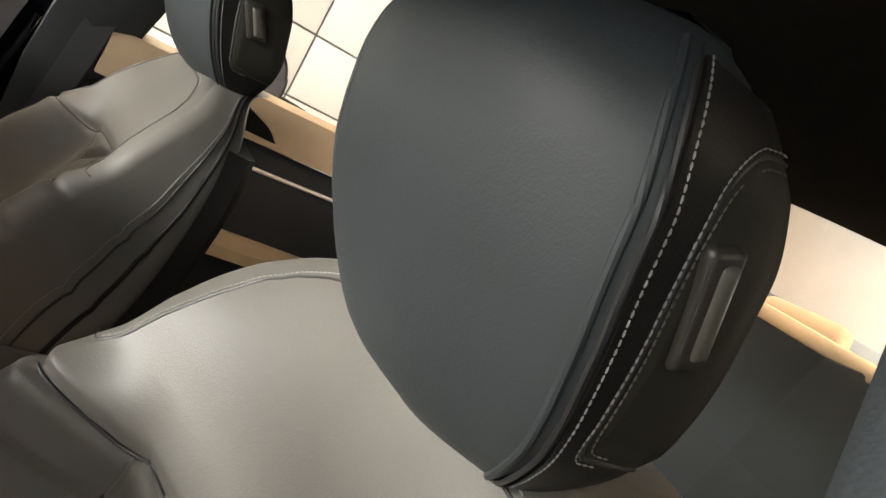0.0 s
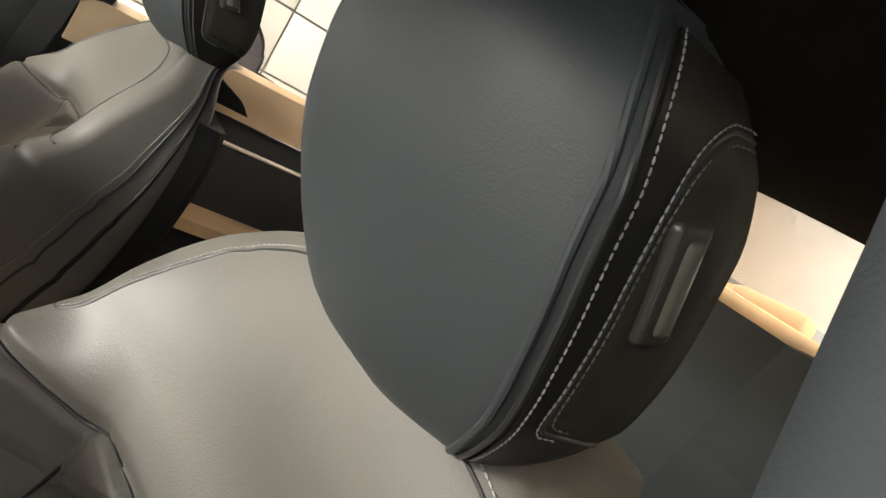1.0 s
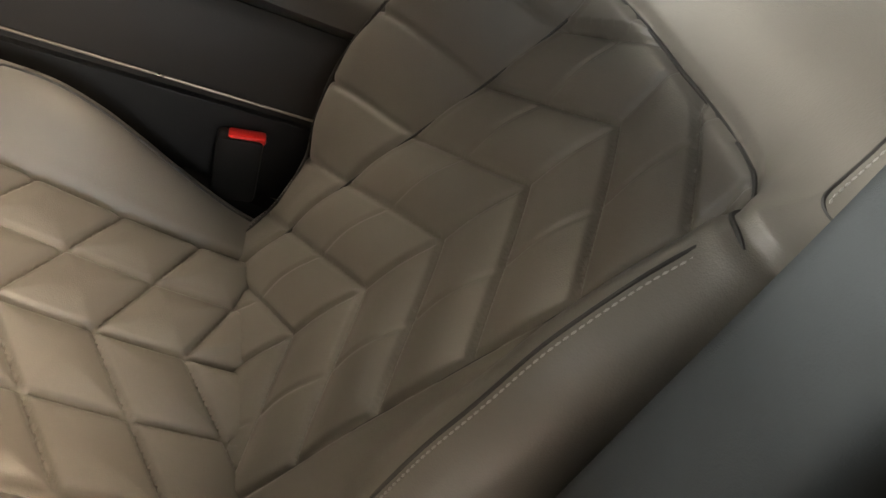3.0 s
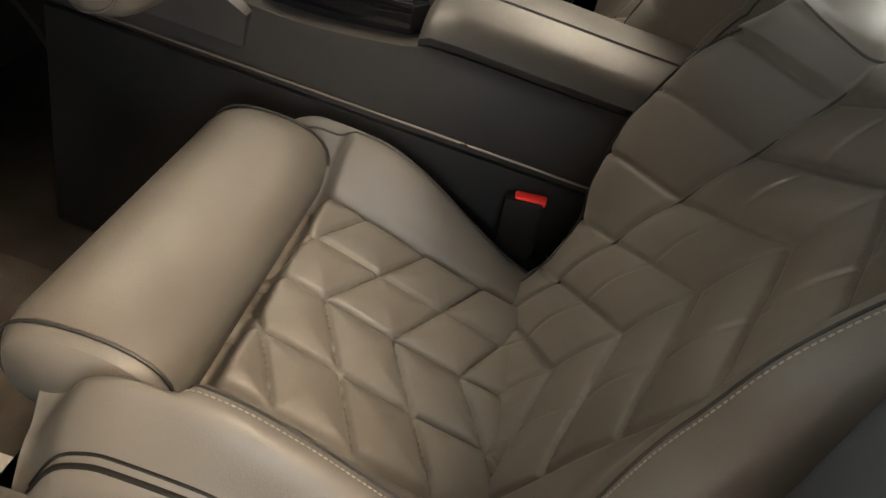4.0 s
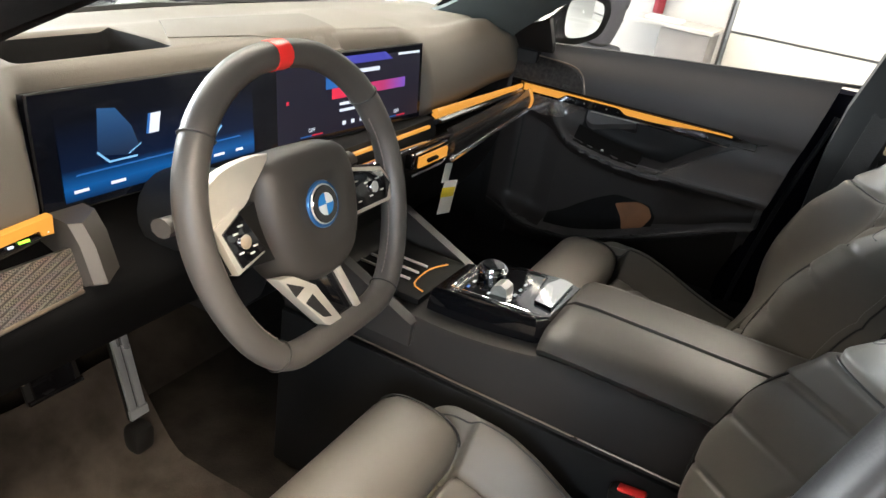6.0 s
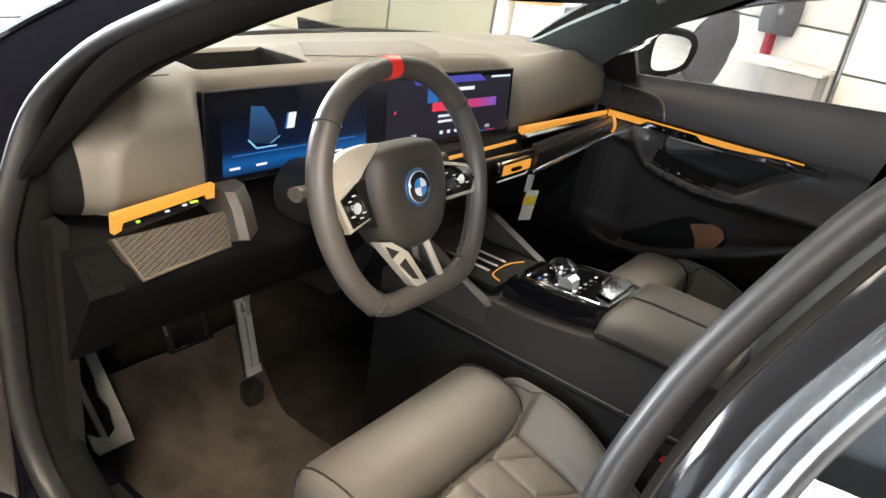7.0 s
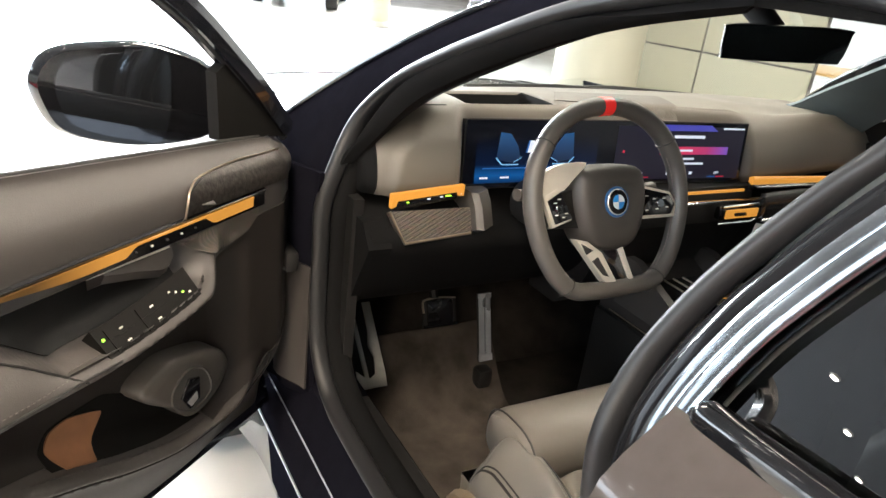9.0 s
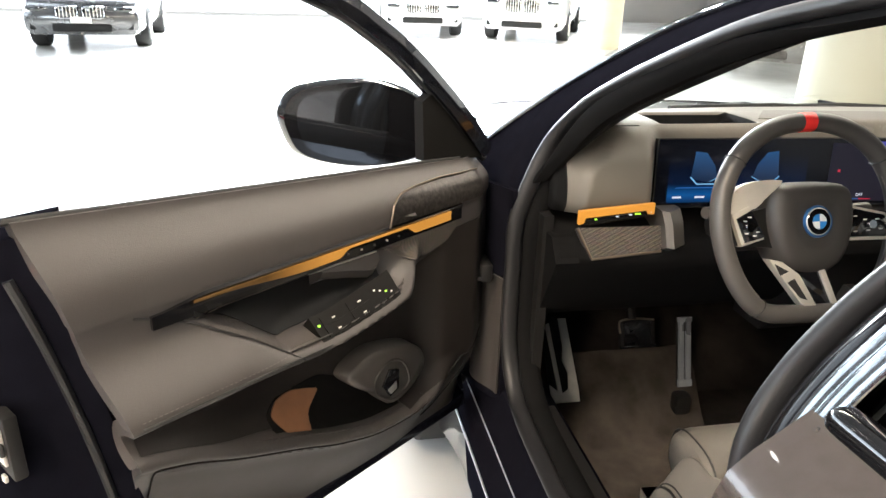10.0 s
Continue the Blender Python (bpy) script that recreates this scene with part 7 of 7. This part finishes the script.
front_door(left_place, "open driver's door with dark lining, amber strip and window switches", 1.0, True)
front_door(right_place, "closed passenger door with dark lining and amber strip", 0.7, False)
# rear passenger-side door lining, pillar and window behind the passenger seat
rr = thing("rear_door", (0.74, -1.2, 0.4), "closed rear door with tan upper trim and a clear window", "car door", "doors of the car")
part("lining", sheet(lambda u, v: (0.705 + 0.02 * v * v, -0.80 - 1.05 * (1 - u), 0.36 + 0.62 * v), 12, 16, 0.02), PLASTIC, rr, "black lower door lining")
part("upper_trim", loft([[Vector((x, y, z + 0.012 * (-0.8 - y))) for x, z in ((0.67, 0.985), (0.665, 1.03), (0.675, 1.065), (0.70, 1.075), (0.74, 1.07), (0.74, 0.98))] for y in (-0.80, -1.1, -1.4, -1.85)]), BEIGE, rr, "tan upper door trim")
part("armrest", loft([[Vector((x, y, z)) for x, z in ((0.64, 0.76), (0.635, 0.785), (0.66, 0.80), (0.72, 0.80), (0.72, 0.74))] for y in (-0.92, -0.96, -1.3, -1.7)]), BEIGE, rr, "tan door armrest")
part("trim_line", tube([(0.692, -0.82, 0.93), (0.692, -1.3, 0.94), (0.695, -1.8, 0.955)], 0.004, n=6), SILVER, rr)
rg2 = part("window", sheet(lambda u, v: (0.755 - 0.14 * v, -0.84 - (1.0 - 0.28 * v) * u, 1.075 + 0.245 * v), 8, 6), CLEAR, rr, "clear rear side window")
rg2.visible_shadow = False
part("pillar_b_lining", loft([[Vector((x, y, z)) for x, y in ((0.715 - d, -0.70 - e), (0.70 - d, -0.76 - e), (0.715 - d, -0.83 - e), (0.78 - d, -0.83 - e), (0.78 - d, -0.70 - e))] for z, d, e in ((0.32, 0.0, 0.0), (0.95, 0.0, 0.0), (1.05, 0.03, 0.01), (1.20, 0.10, 0.04), (1.34, 0.17, 0.08))]), surf("pillar_b_cloth", (0.018, 0.019, 0.019), 0.8, vary=0.06), body, "grey lining of the pillar behind the passenger door")
belt = curve_points([(0.655, -0.80, 1.22), (0.675, -0.77, 1.0), (0.69, -0.745, 0.8), (0.70, -0.74, 0.5)], 6)
tagged(part("seat_belt", sweep(belt, [(-0.022, -0.001), (0.022, -0.001), (0.022, 0.001), (-0.022, 0.001)], up=(1, 0, 0)), surf("belt_webbing", (0.03, 0.03, 0.03), 0.8, grain=0.5, grain_scale=300)), "black seat belt webbing beside the passenger seat", "seat belt")


# ---- mirrors ----
def wing_mirror(c, x_in, label, m, wide=0.0, shell=GLOSS, glass_mat=MIRROR):
    """An outside mirror that looks back; x_in is the side on which its arm stands."""
    t = thing("wing_mirror", c, label, "car mirror", "outside mirrors")
    out = [(-0.135, 0.028), (-0.112, 0.058), (-0.06, 0.070), (0.02, 0.072), (0.085, 0.052), (0.115, 0.020), (0.118, -0.040), (0.085, -0.066), (0.01, -0.074), (-0.055, -0.066), (-0.110, -0.045), (-0.132, -0.005)]
    o = curve_points([(a * x_in, 0, b) for a, b in out], 4, True)
    C = Vector(c)
    part("housing", moved(loft([[Vector((p.x * k + x_in * e, y, p.z * k)) for p in o] for k, y, e in ((0.93, -0.012, 0), (1.0, 0.0, 0), (1.0, 0.02, 0), (0.93, 0.06, 0.01), (0.75, 0.095, 0.02), (0.4, 0.11, 0.02))]), Matrix.Translation(C) @ m), shell, t, "glossy black mirror housing")
    gl = [(-0.105, 0.030), (-0.085, 0.050), (-0.02, 0.060), (0.035 + wide, 0.060 - 0.3 * wide), (0.030 + wide, -0.055 + 0.2 * wide), (-0.02, -0.058), (-0.085, -0.038), (-0.105, -0.005)]
    g = curve_points([(a * x_in, 0, b) for a, b in gl], 4, True)
    part("mirror_glass", moved(loft([[Vector((p.x * (1 - 5 * wide) + 0.0, y, p.z * (1 - 5 * wide))) for p in g] for y in (-0.0125, -0.016)]), Matrix.Translation(C) @ m), glass_mat, t, "mirror glass")
    part("arm", moved(loft([[Vector((x_in * x, y, z)) for y, z in ((-0.005, 0.035 + q), (0.05, 0.03 + q), (0.055, -0.04 + q), (0.0, -0.055 + q))] for x, q in ((0.09, 0), (0.14, -0.012), (0.20, -0.03))]), Matrix.Translation(C) @ m), GLOSS, t, "glossy black mirror arm")
    return t


# the open door's mirror has a darker glass than the passenger's
wing_mirror((-1.08, 0.15, 1.083), 1, "glossy black outside mirror on the open door", Matrix.Rotation(radians(7), 4, "Z") @ Matrix.Scale(1.13, 4), glass_mat=surf("dark_side_mirror", (0.16, 0.17, 0.19), 0.04, metal=0.95, vary=0.03, rvary=0.02))
wing_mirror((0.985, -0.015, 1.075), -1, "black outside mirror beyond the passenger door", Matrix.Rotation(radians(-22), 4, "Z"), 0.03, CLIP_TRIM)
iv = thing("rear_view_mirror", (-0.02, 0.02, 1.26), "black frameless inside mirror under the roof", "car mirror")
MIV = axes((-0.086, -0.235, 1.270), (1, -0.36, 0.06), (0.0, -0.16, 1)) @ Matrix.Diagonal((0.88, 0.95, 1, 1))
mo = curve_points([(-0.135, 0.020, 0), (-0.125, 0.031, 0), (0.0, 0.033, 0), (0.125, 0.031, 0), (0.135, 0.018, 0), (0.128, -0.026, 0), (0.10, -0.032, 0), (-0.11, -0.030, 0), (-0.130, -0.022, 0)], 4, True)
part("mirror_shell", moved(loft([[Vector((p.x * k, p.y * k, z)) for p in mo] for k, z in ((0.55, -0.03), (0.92, -0.02), (1.0, -0.006), (1.0, 0.0))]), MIV), GLOSS, iv, "black mirror shell")
part("mirror_glass", moved(loft([[Vector((p.x * 0.97, p.y * 0.94, z)) for p in mo] for z in (0.0005, 0.002)]), MIV), surf("dimmed_mirror", (0.05, 0.06, 0.065), 0.05, metal=0.9, vary=0.02, rvary=0.02), iv, "dark dimmed mirror glass")
part("mirror_foot", tube([MIV @ Vector((0, 0, -0.02)), MIV @ Vector((-0.02, 0.03, -0.06)), (-0.10, -0.14, 1.335)], 0.022, n=10, up=(0, 1, 0)), PLASTIC, iv, "black sensor foot of the mirror")

# ---- hall furniture ----
def cylinder(c, r, h, n=40):
    return loft([[Vector((c[0] + q * math.cos(t), c[1] + q * math.sin(t), c[2] + z)) for t in [2 * math.pi * i / n for i in range(n)]] for q, z in ((r, 0), (r, h))])


def column(x, y, r, mat, label):
    t = thing("column", (x, y, GROUND), label, "column")
    part("shaft", cylinder((x, y, GROUND), r, 4.64), mat, t)
    part("foot_ring", cylinder((x, y, GROUND), r + 0.012, 0.10), SILVER, t)
    return t


IVORY = surf("ivory_column", (0.36, 0.345, 0.275), 0.45, vary=0.04, scale=1.2)
column(4.1, 5.1, 0.46, IVORY, "broad round ivory column beside the panel wall")
# the far column's warm light is put into its colour
column(4.55, 12.4, 0.33, surf("warm_column", (0.72, 0.58, 0.38), 0.5, vary=0.05), "round warm-lit column far back in the hall")


def panel_wall(name, a, b, label, mat, rows=(0.55, 1.2, 1.85, 2.5, 3.2, 4.5), wide=1.2, group=""):
    """A wall of large boards with open joints, from a to b on the ground."""
    A, B = Vector((*a, 0)), Vector((*b, 0))
    d = (B - A).normalized()
    n = Vector((-d.y, d.x, 0))
    ln = (B - A).length
    w = part(name, box((A + B) / 2 + n * -0.06 + Vector((0, 0, 2.25)), (ln, 0.08, 4.6), 0.0, Matrix.Rotation(math.atan2(d.y, d.x), 4, "Z")), surf(name + "_joint", (0.12, 0.115, 0.11), 0.8))
    tagged(w, label, "wall", kind="structure")
    k = max(1, round(ln / wide))
    z0 = GROUND
    for z1 in rows:
        for i in range(k):
            c = A + d * (ln * (i + 0.5) / k) + Vector((0, 0, (z0 + z1) / 2))
            part("board", box(c, (ln / k - 0.022, 0.03, z1 - z0 - 0.022), 0.003, Matrix.Rotation(math.atan2(d.y, d.x), 4, "Z")), mat, w)
        z0 = z1
    return w


panel_wall("wall_panelled", (5.42, 3.45), (4.62, 5.6), "ivory panelled wall with fine dark joints", WALL, (0.70, 1.9, 3.1, 4.5), 1.15)
panel_wall("wall_office_white", (6.05, -9.0), (6.05, 0.20), "white office wall boards with dark joints", WALL_WHITE, (0.02, 0.63, 1.25, 1.9, 2.6, 4.5), 1.5)
panel_wall("wall_office_grey", (6.10, 0.24), (6.10, 2.30), "grey office partition", WALL_GREY, (0.95, 2.2, 4.5), 1.0)
panel_wall("wall_office_back", (6.10, 2.3), (11.0, 2.35), "grey partition behind the round table", WALL_GREY, (1.0, 2.2, 4.5), 1.6)


def round_table(x, y):
    t = thing("round_table", (x, y, GROUND), "round pale maple table in the office corner", "table")
    part("tabletop", loft([[Vector((x + r * math.cos(a), y + r * math.sin(a), z)) for a in [2 * math.pi * i / 40 for i in range(40)]] for r, z in ((0.60, 0.625), (0.62, 0.632), (0.62, 0.655), (0.60, 0.66))]), WOOD, t, "pale maple table top")
    part("pillar", cylinder((x, y, GROUND), 0.05, 0.72, 16), SILVER, t)
    part("foot", cylinder((x, y, GROUND), 0.30, 0.03, 24), SILVER, t)


round_table(6.55, 3.95)
tagged(part("desk_cabinet", box((7.6, 3.3, 0.25), (0.9, 0.5, 0.68), 0.01), surf("slate_cabinet", (0.10, 0.10, 0.095), 0.6)), "slate grey cabinet behind the round table", "cabinet")
bd = thing("notice_board", (8.6, 2.42, 0.1), "pale wooden board on the partition behind the table", "board")
part("board_face", box((8.6, 2.425, 1.0), (2.4, 0.06, 1.9), 0.005), WOOD, bd)


def office_chair(x, y, turn, group="office chairs"):
    c = thing("office_chair", (x, y, GROUND), "dark mesh office chair with armrests", "chair", group)
    m = Matrix.Translation((x, y, GROUND)) @ Matrix.Rotation(radians(turn), 4, "Z")
    def chair_back(u, v):
        w = 0.255 * (1 - 0.35 * abs(2 * v - 0.9) ** 3.5)
        return (w * (2 * u - 1), 0.22 + 0.09 * v * v - 0.07 * (2 * u - 1) ** 2, 0.52 + 0.58 * v - 0.05 * (2 * u - 1) ** 4 * (1 if v > 0.5 else -1))
    part("backrest", moved(sheet(chair_back, 14, 16, 0.012), m), FABRIC, c, "dark mesh backrest")
    part("back_frame", moved(tube([chair_back(*q) for q in [(i / 12, 0) for i in range(13)] + [(1, i / 12) for i in range(1, 13)] + [(1 - i / 12, 1) for i in range(1, 13)] + [(0, 1 - i / 12) for i in range(1, 12)]], 0.013, True, 6), m), PLASTIC, c, "black backrest frame")
    part("seat", moved(box((0, 0, 0.46), (0.50, 0.48, 0.08), 0.03, None, 3), m), FABRIC, c)
    part("post", moved(cylinder((0, 0, 0.10), 0.03, 0.33, 12), m), CHROME, c)
    for s in (-1, 1):
        part("armrest", moved(box((s * 0.27, 0.0, 0.70), (0.07, 0.28, 0.03), 0.012), m), PLASTIC, c)
        part("arm_post", moved(box((s * 0.27, 0.03, 0.57), (0.03, 0.05, 0.24), 0.01), m), PLASTIC, c)
    for i in range(5):
        a = 2 * math.pi * i / 5
        part("leg", moved(tube([(0.02 * math.cos(a), 0.02 * math.sin(a), 0.10), (0.30 * math.cos(a), 0.30 * math.sin(a), 0.07)], 0.02, n=6), m), PLASTIC, c)
        part("castor", moved(cylinder((0.30 * math.cos(a), 0.30 * math.sin(a), 0.0), 0.028, 0.06, 10), m), PLASTIC, c)
    return c


office_chair(5.1, 1.22, 155)
office_chair(5.5, -2.6, -60)
desk = thing("office_desk", (5.75, 0.85, GROUND), "pale grey office desk with papers on it", "desk")
part("desktop", box((5.75, 0.62, 0.63), (0.55, 0.75, 0.035), 0.006), WALL_GREY, desk)
part("drawer_block", box((5.75, 0.48, 0.26), (0.5, 0.42, 0.70), 0.008), surf("dark_drawer", (0.16, 0.15, 0.15), 0.6), desk)
tagged(part("paper_stack", box((5.66, 0.70, 0.66), (0.22, 0.30, 0.02), 0.003), PAPER), "white papers on the office desk", "papers")
coat = thing("coat", (6.02, 0.80, 0.6), "dark jacket with red trousers hanging on the partition", "coat")
part("jacket", loft([[Vector((6.03 - d * math.sin(t) ** 2, 0.83 + w * math.cos(t) + 0.012 * math.sin(3 * t + z * 20), z)) for t in [math.pi * i / 10 for i in range(11)]] for z, w, d in ((0.84, 0.16, 0.07), (0.95, 0.17, 0.09), (1.1, 0.17, 0.10), (1.28, 0.15, 0.09), (1.36, 0.05, 0.04))]), surf("quilted_jacket", (0.03, 0.03, 0.035), 0.7, vary=0.3, scale=25), coat, "dark quilted jacket")
part("trousers", loft([[Vector((6.03 - 0.05 * math.sin(t) ** 2, 0.86 + 0.05 * math.cos(t), z)) for t in [math.pi * i / 8 for i in range(9)]] for z in (0.66, 0.80, 1.0)]), surf("dark_red_cloth", (0.16, 0.012, 0.02), 0.9), coat, "dark red trousers")


# ---- other cars ----
def far_car(x, y, heading, paint, label, tall=0.0, look_dark=False):
    """A parked car, front towards its own +y, about 4.8 m long."""
    c = thing("parked_car", (x, y, GROUND), label, "car", "cars in the hall")
    m = Matrix.Translation((x, y, GROUND)) @ Matrix.Rotation(radians(heading), 4, "Z")
    W, k = 0.93, tall
    stations = [(2.38, 0.70, 0.42, 0.58 + k * 0.5), (2.30, 0.86, 0.26, 0.74 + k * 0.6), (2.0, 0.92, 0.24, 0.84 + k * 0.7), (1.2, 0.94, 0.24, 0.94 + k), (0.7, 0.94, 0.24, 0.98 + k), (-1.6, 0.94, 0.24, 1.02 + k), (-2.2, 0.90, 0.28, 1.0 + k), (-2.38, 0.78, 0.42, 0.90 + k)]
    rings = []
    for yy, hw, zl, zh in stations:
        rings.append([Vector((sx * hw * f, yy, zl + (zh - zl) * g)) for sx, f, g in ((1, 0.9, 0), (1, 1.0, 0.2), (1, 1.0, 0.65), (1, 0.93, 0.92), (1, 0.7, 1.0), (-1, 0.7, 1.0), (-1, 0.93, 0.92), (-1, 1.0, 0.65), (-1, 1.0, 0.2), (-1, 0.9, 0))])
    part("body", moved(loft(rings), m), paint, c, "painted body", angle=50)
    h = 1.42 + k * 1.6
    cab = [(0.85, 0.78, 0.97 + k), (0.35, 0.72, 1.22 + k * 1.3), (-0.15, 0.66, h), (-1.2, 0.64, h), (-1.9, 0.70, 1.16 + k * 1.3), (-2.15, 0.74, 1.0 + k)]
    part("cabin", moved(loft([[Vector((sx * hw * f, yy, (0.92 + k) + (zt - 0.92 - k) * g)) for sx, f, g in ((1, 1.06, 0), (1, 1.0, 0.6), (1, 0.9, 1.0), (-1, 0.9, 1.0), (-1, 1.0, 0.6), (-1, 1.06, 0))] for yy, hw, zt in cab]), m), GLOSS, c, "dark glazed cabin", angle=50)
    part("roof", moved(sheet(lambda u, v: (-0.58 + 1.16 * u, -0.1 - 1.1 * v, h + 0.012 + 0.02 * math.sin(math.pi * u)), 6, 6, 0.03), m), paint, c, "roof panel")
    for sx in (-1, 1):
        for yy in (1.42, -1.42):
            w = part("wheel", moved(loft([[Vector((sx * xx, yy + r * math.cos(t), 0.34 + r * math.sin(t))) for t in [2 * math.pi * i / 28 for i in range(28)]] for xx, r in ((0.70, 0.32), (0.72, 0.34), (0.92, 0.34), (0.95, 0.32), (0.95, 0.24))]), m), TYRE, c, "black tyre")
            for i in range(5):
                a = 2 * math.pi * i / 5
                part("rim_spoke", moved(tube([(sx * 0.955, yy, 0.34), (sx * 0.955, yy + 0.22 * math.cos(a), 0.34 + 0.22 * math.sin(a))], 0.022, n=6, up=(1, 0, 0)), m), SILVER, w)
        lamp = part("headlight", moved(box((sx * 0.66, 2.26, 0.66 + k * 0.6), (0.34, 0.16, 0.11), 0.03), m), CHROME, c, "bright headlight")
        part("lamp_glass", moved(box((sx * 0.66, 2.31, 0.66 + k * 0.6), (0.26, 0.10, 0.06), 0.02), m), GLOSS, lamp)
        gr = part("grille", moved(box((sx * 0.20, 2.35, 0.62 + k * 0.5), (0.34, 0.10, 0.20 + k * 0.3), 0.04), m), GLOSS, c, "black twin grille")
        part("grille_frame", moved(tube([(sx * 0.20 + 0.16 * a, 2.405, 0.62 + k * 0.5 + (0.09 + k * 0.15) * b) for a, b in ((-1, -0.6), (-1, 0.6), (-0.7, 1), (0.7, 1), (1, 0.6), (1, -0.6), (0.7, -1), (-0.7, -1))], 0.012, True, 6), m), CHROME, gr, "bright grille frame")
        for i in range(5):
            part("grille_bar", moved(box((sx * 0.20 - 0.11 + 0.055 * i, 2.405, 0.62 + k * 0.5), (0.012, 0.012, 0.17 + k * 0.28), 0.003), m), SILVER, gr)
        part("air_inlet", moved(box((sx * 0.66, 2.28, 0.40), (0.26, 0.14, 0.13), 0.03), m), PLASTIC, c, "black side air inlet")
    part("bumper_intake", moved(box((0, 2.34, 0.38), (0.9, 0.10, 0.14), 0.03), m), PLASTIC, c, "black lower intake")
    part("number_plate", moved(box((0, 2.41, 0.50), (0.32, 0.012, 0.10), 0.004), m), PAPER, c, "blank pale plate")
    return c


far_car(-4.95, 14.3, 180 + 5, CAR_SILVER, "silver coupe parked with its nose towards the aisle")
far_car(1.7, 17.6, 180 - 6, CAR_WHITE, "white saloon parked beyond the open door")
far_car(4.5, 16.6, 180 - 25, CAR_WHITE, "white off-road car with a dark grille beside the column", 0.28)
far_car(7.2, 10.9, 140, surf("grey_car_paint", (0.2, 0.2, 0.2), 0.25, metal=0.5, coat=1.0), "grey car parked behind the ivory column")
far_car(-4.6, -2.2, 10, surf("red_car_paint", (0.30, 0.01, 0.02), 0.25, coat=1.0), "dark red car parked behind the camera's side of the aisle")

# ---- ceiling lamps and the bright glass front ----
proto = None
for i in range(15):
    for j in range(13):
        x, y = -11.0 + 1.3 * i, -9.0 + 1.7 * j
        if proto is None:
            proto = thing("ceiling_lamp", (x, y, 4.55), "round recessed ceiling spotlight", "lamp", "ceiling spotlights")
            part("lamp_ring", loft([[Vector((x + r * math.cos(t), y + r * math.sin(t), z)) for t in [2 * math.pi * k / 16 for k in range(16)]] for r, z in ((0.07, 4.55), (0.07, 4.53), (0.055, 4.525))]), SILVER, proto)
            part("lamp_disc", loft([[Vector((x + r * math.cos(t), y + r * math.sin(t), z)) for t in [2 * math.pi * k / 16 for k in range(16)]] for r, z in ((0.052, 4.526), (0.052, 4.520))]), LAMP_GLOW, proto, "glowing lamp disc")
        else:
            copy_thing(proto, Matrix.Translation((x, y, 4.55)))
tagged(part("backdrop_daylight", box((-4.0, 21.8, 2.2), (26.0, 0.05, 4.4), 0.0), DAY_GLOW), "bright daylight outside the glass front", "backdrop", kind="structure")
tagged(part("backdrop_daylight", box((-19.7, 12.0, 2.2), (0.05, 12.0, 4.4), 0.0), DAY_GLOW), "bright daylight outside the glass front", "backdrop", kind="structure")
for k in range(10):
    tagged(part("window_post", box((-19.6, -8.0 + 2.6 * k, 2.2), (0.10, 0.08, 4.5), 0.01), PLASTIC), "dark post of the glass front", "post", "posts of the glass front", "structure")
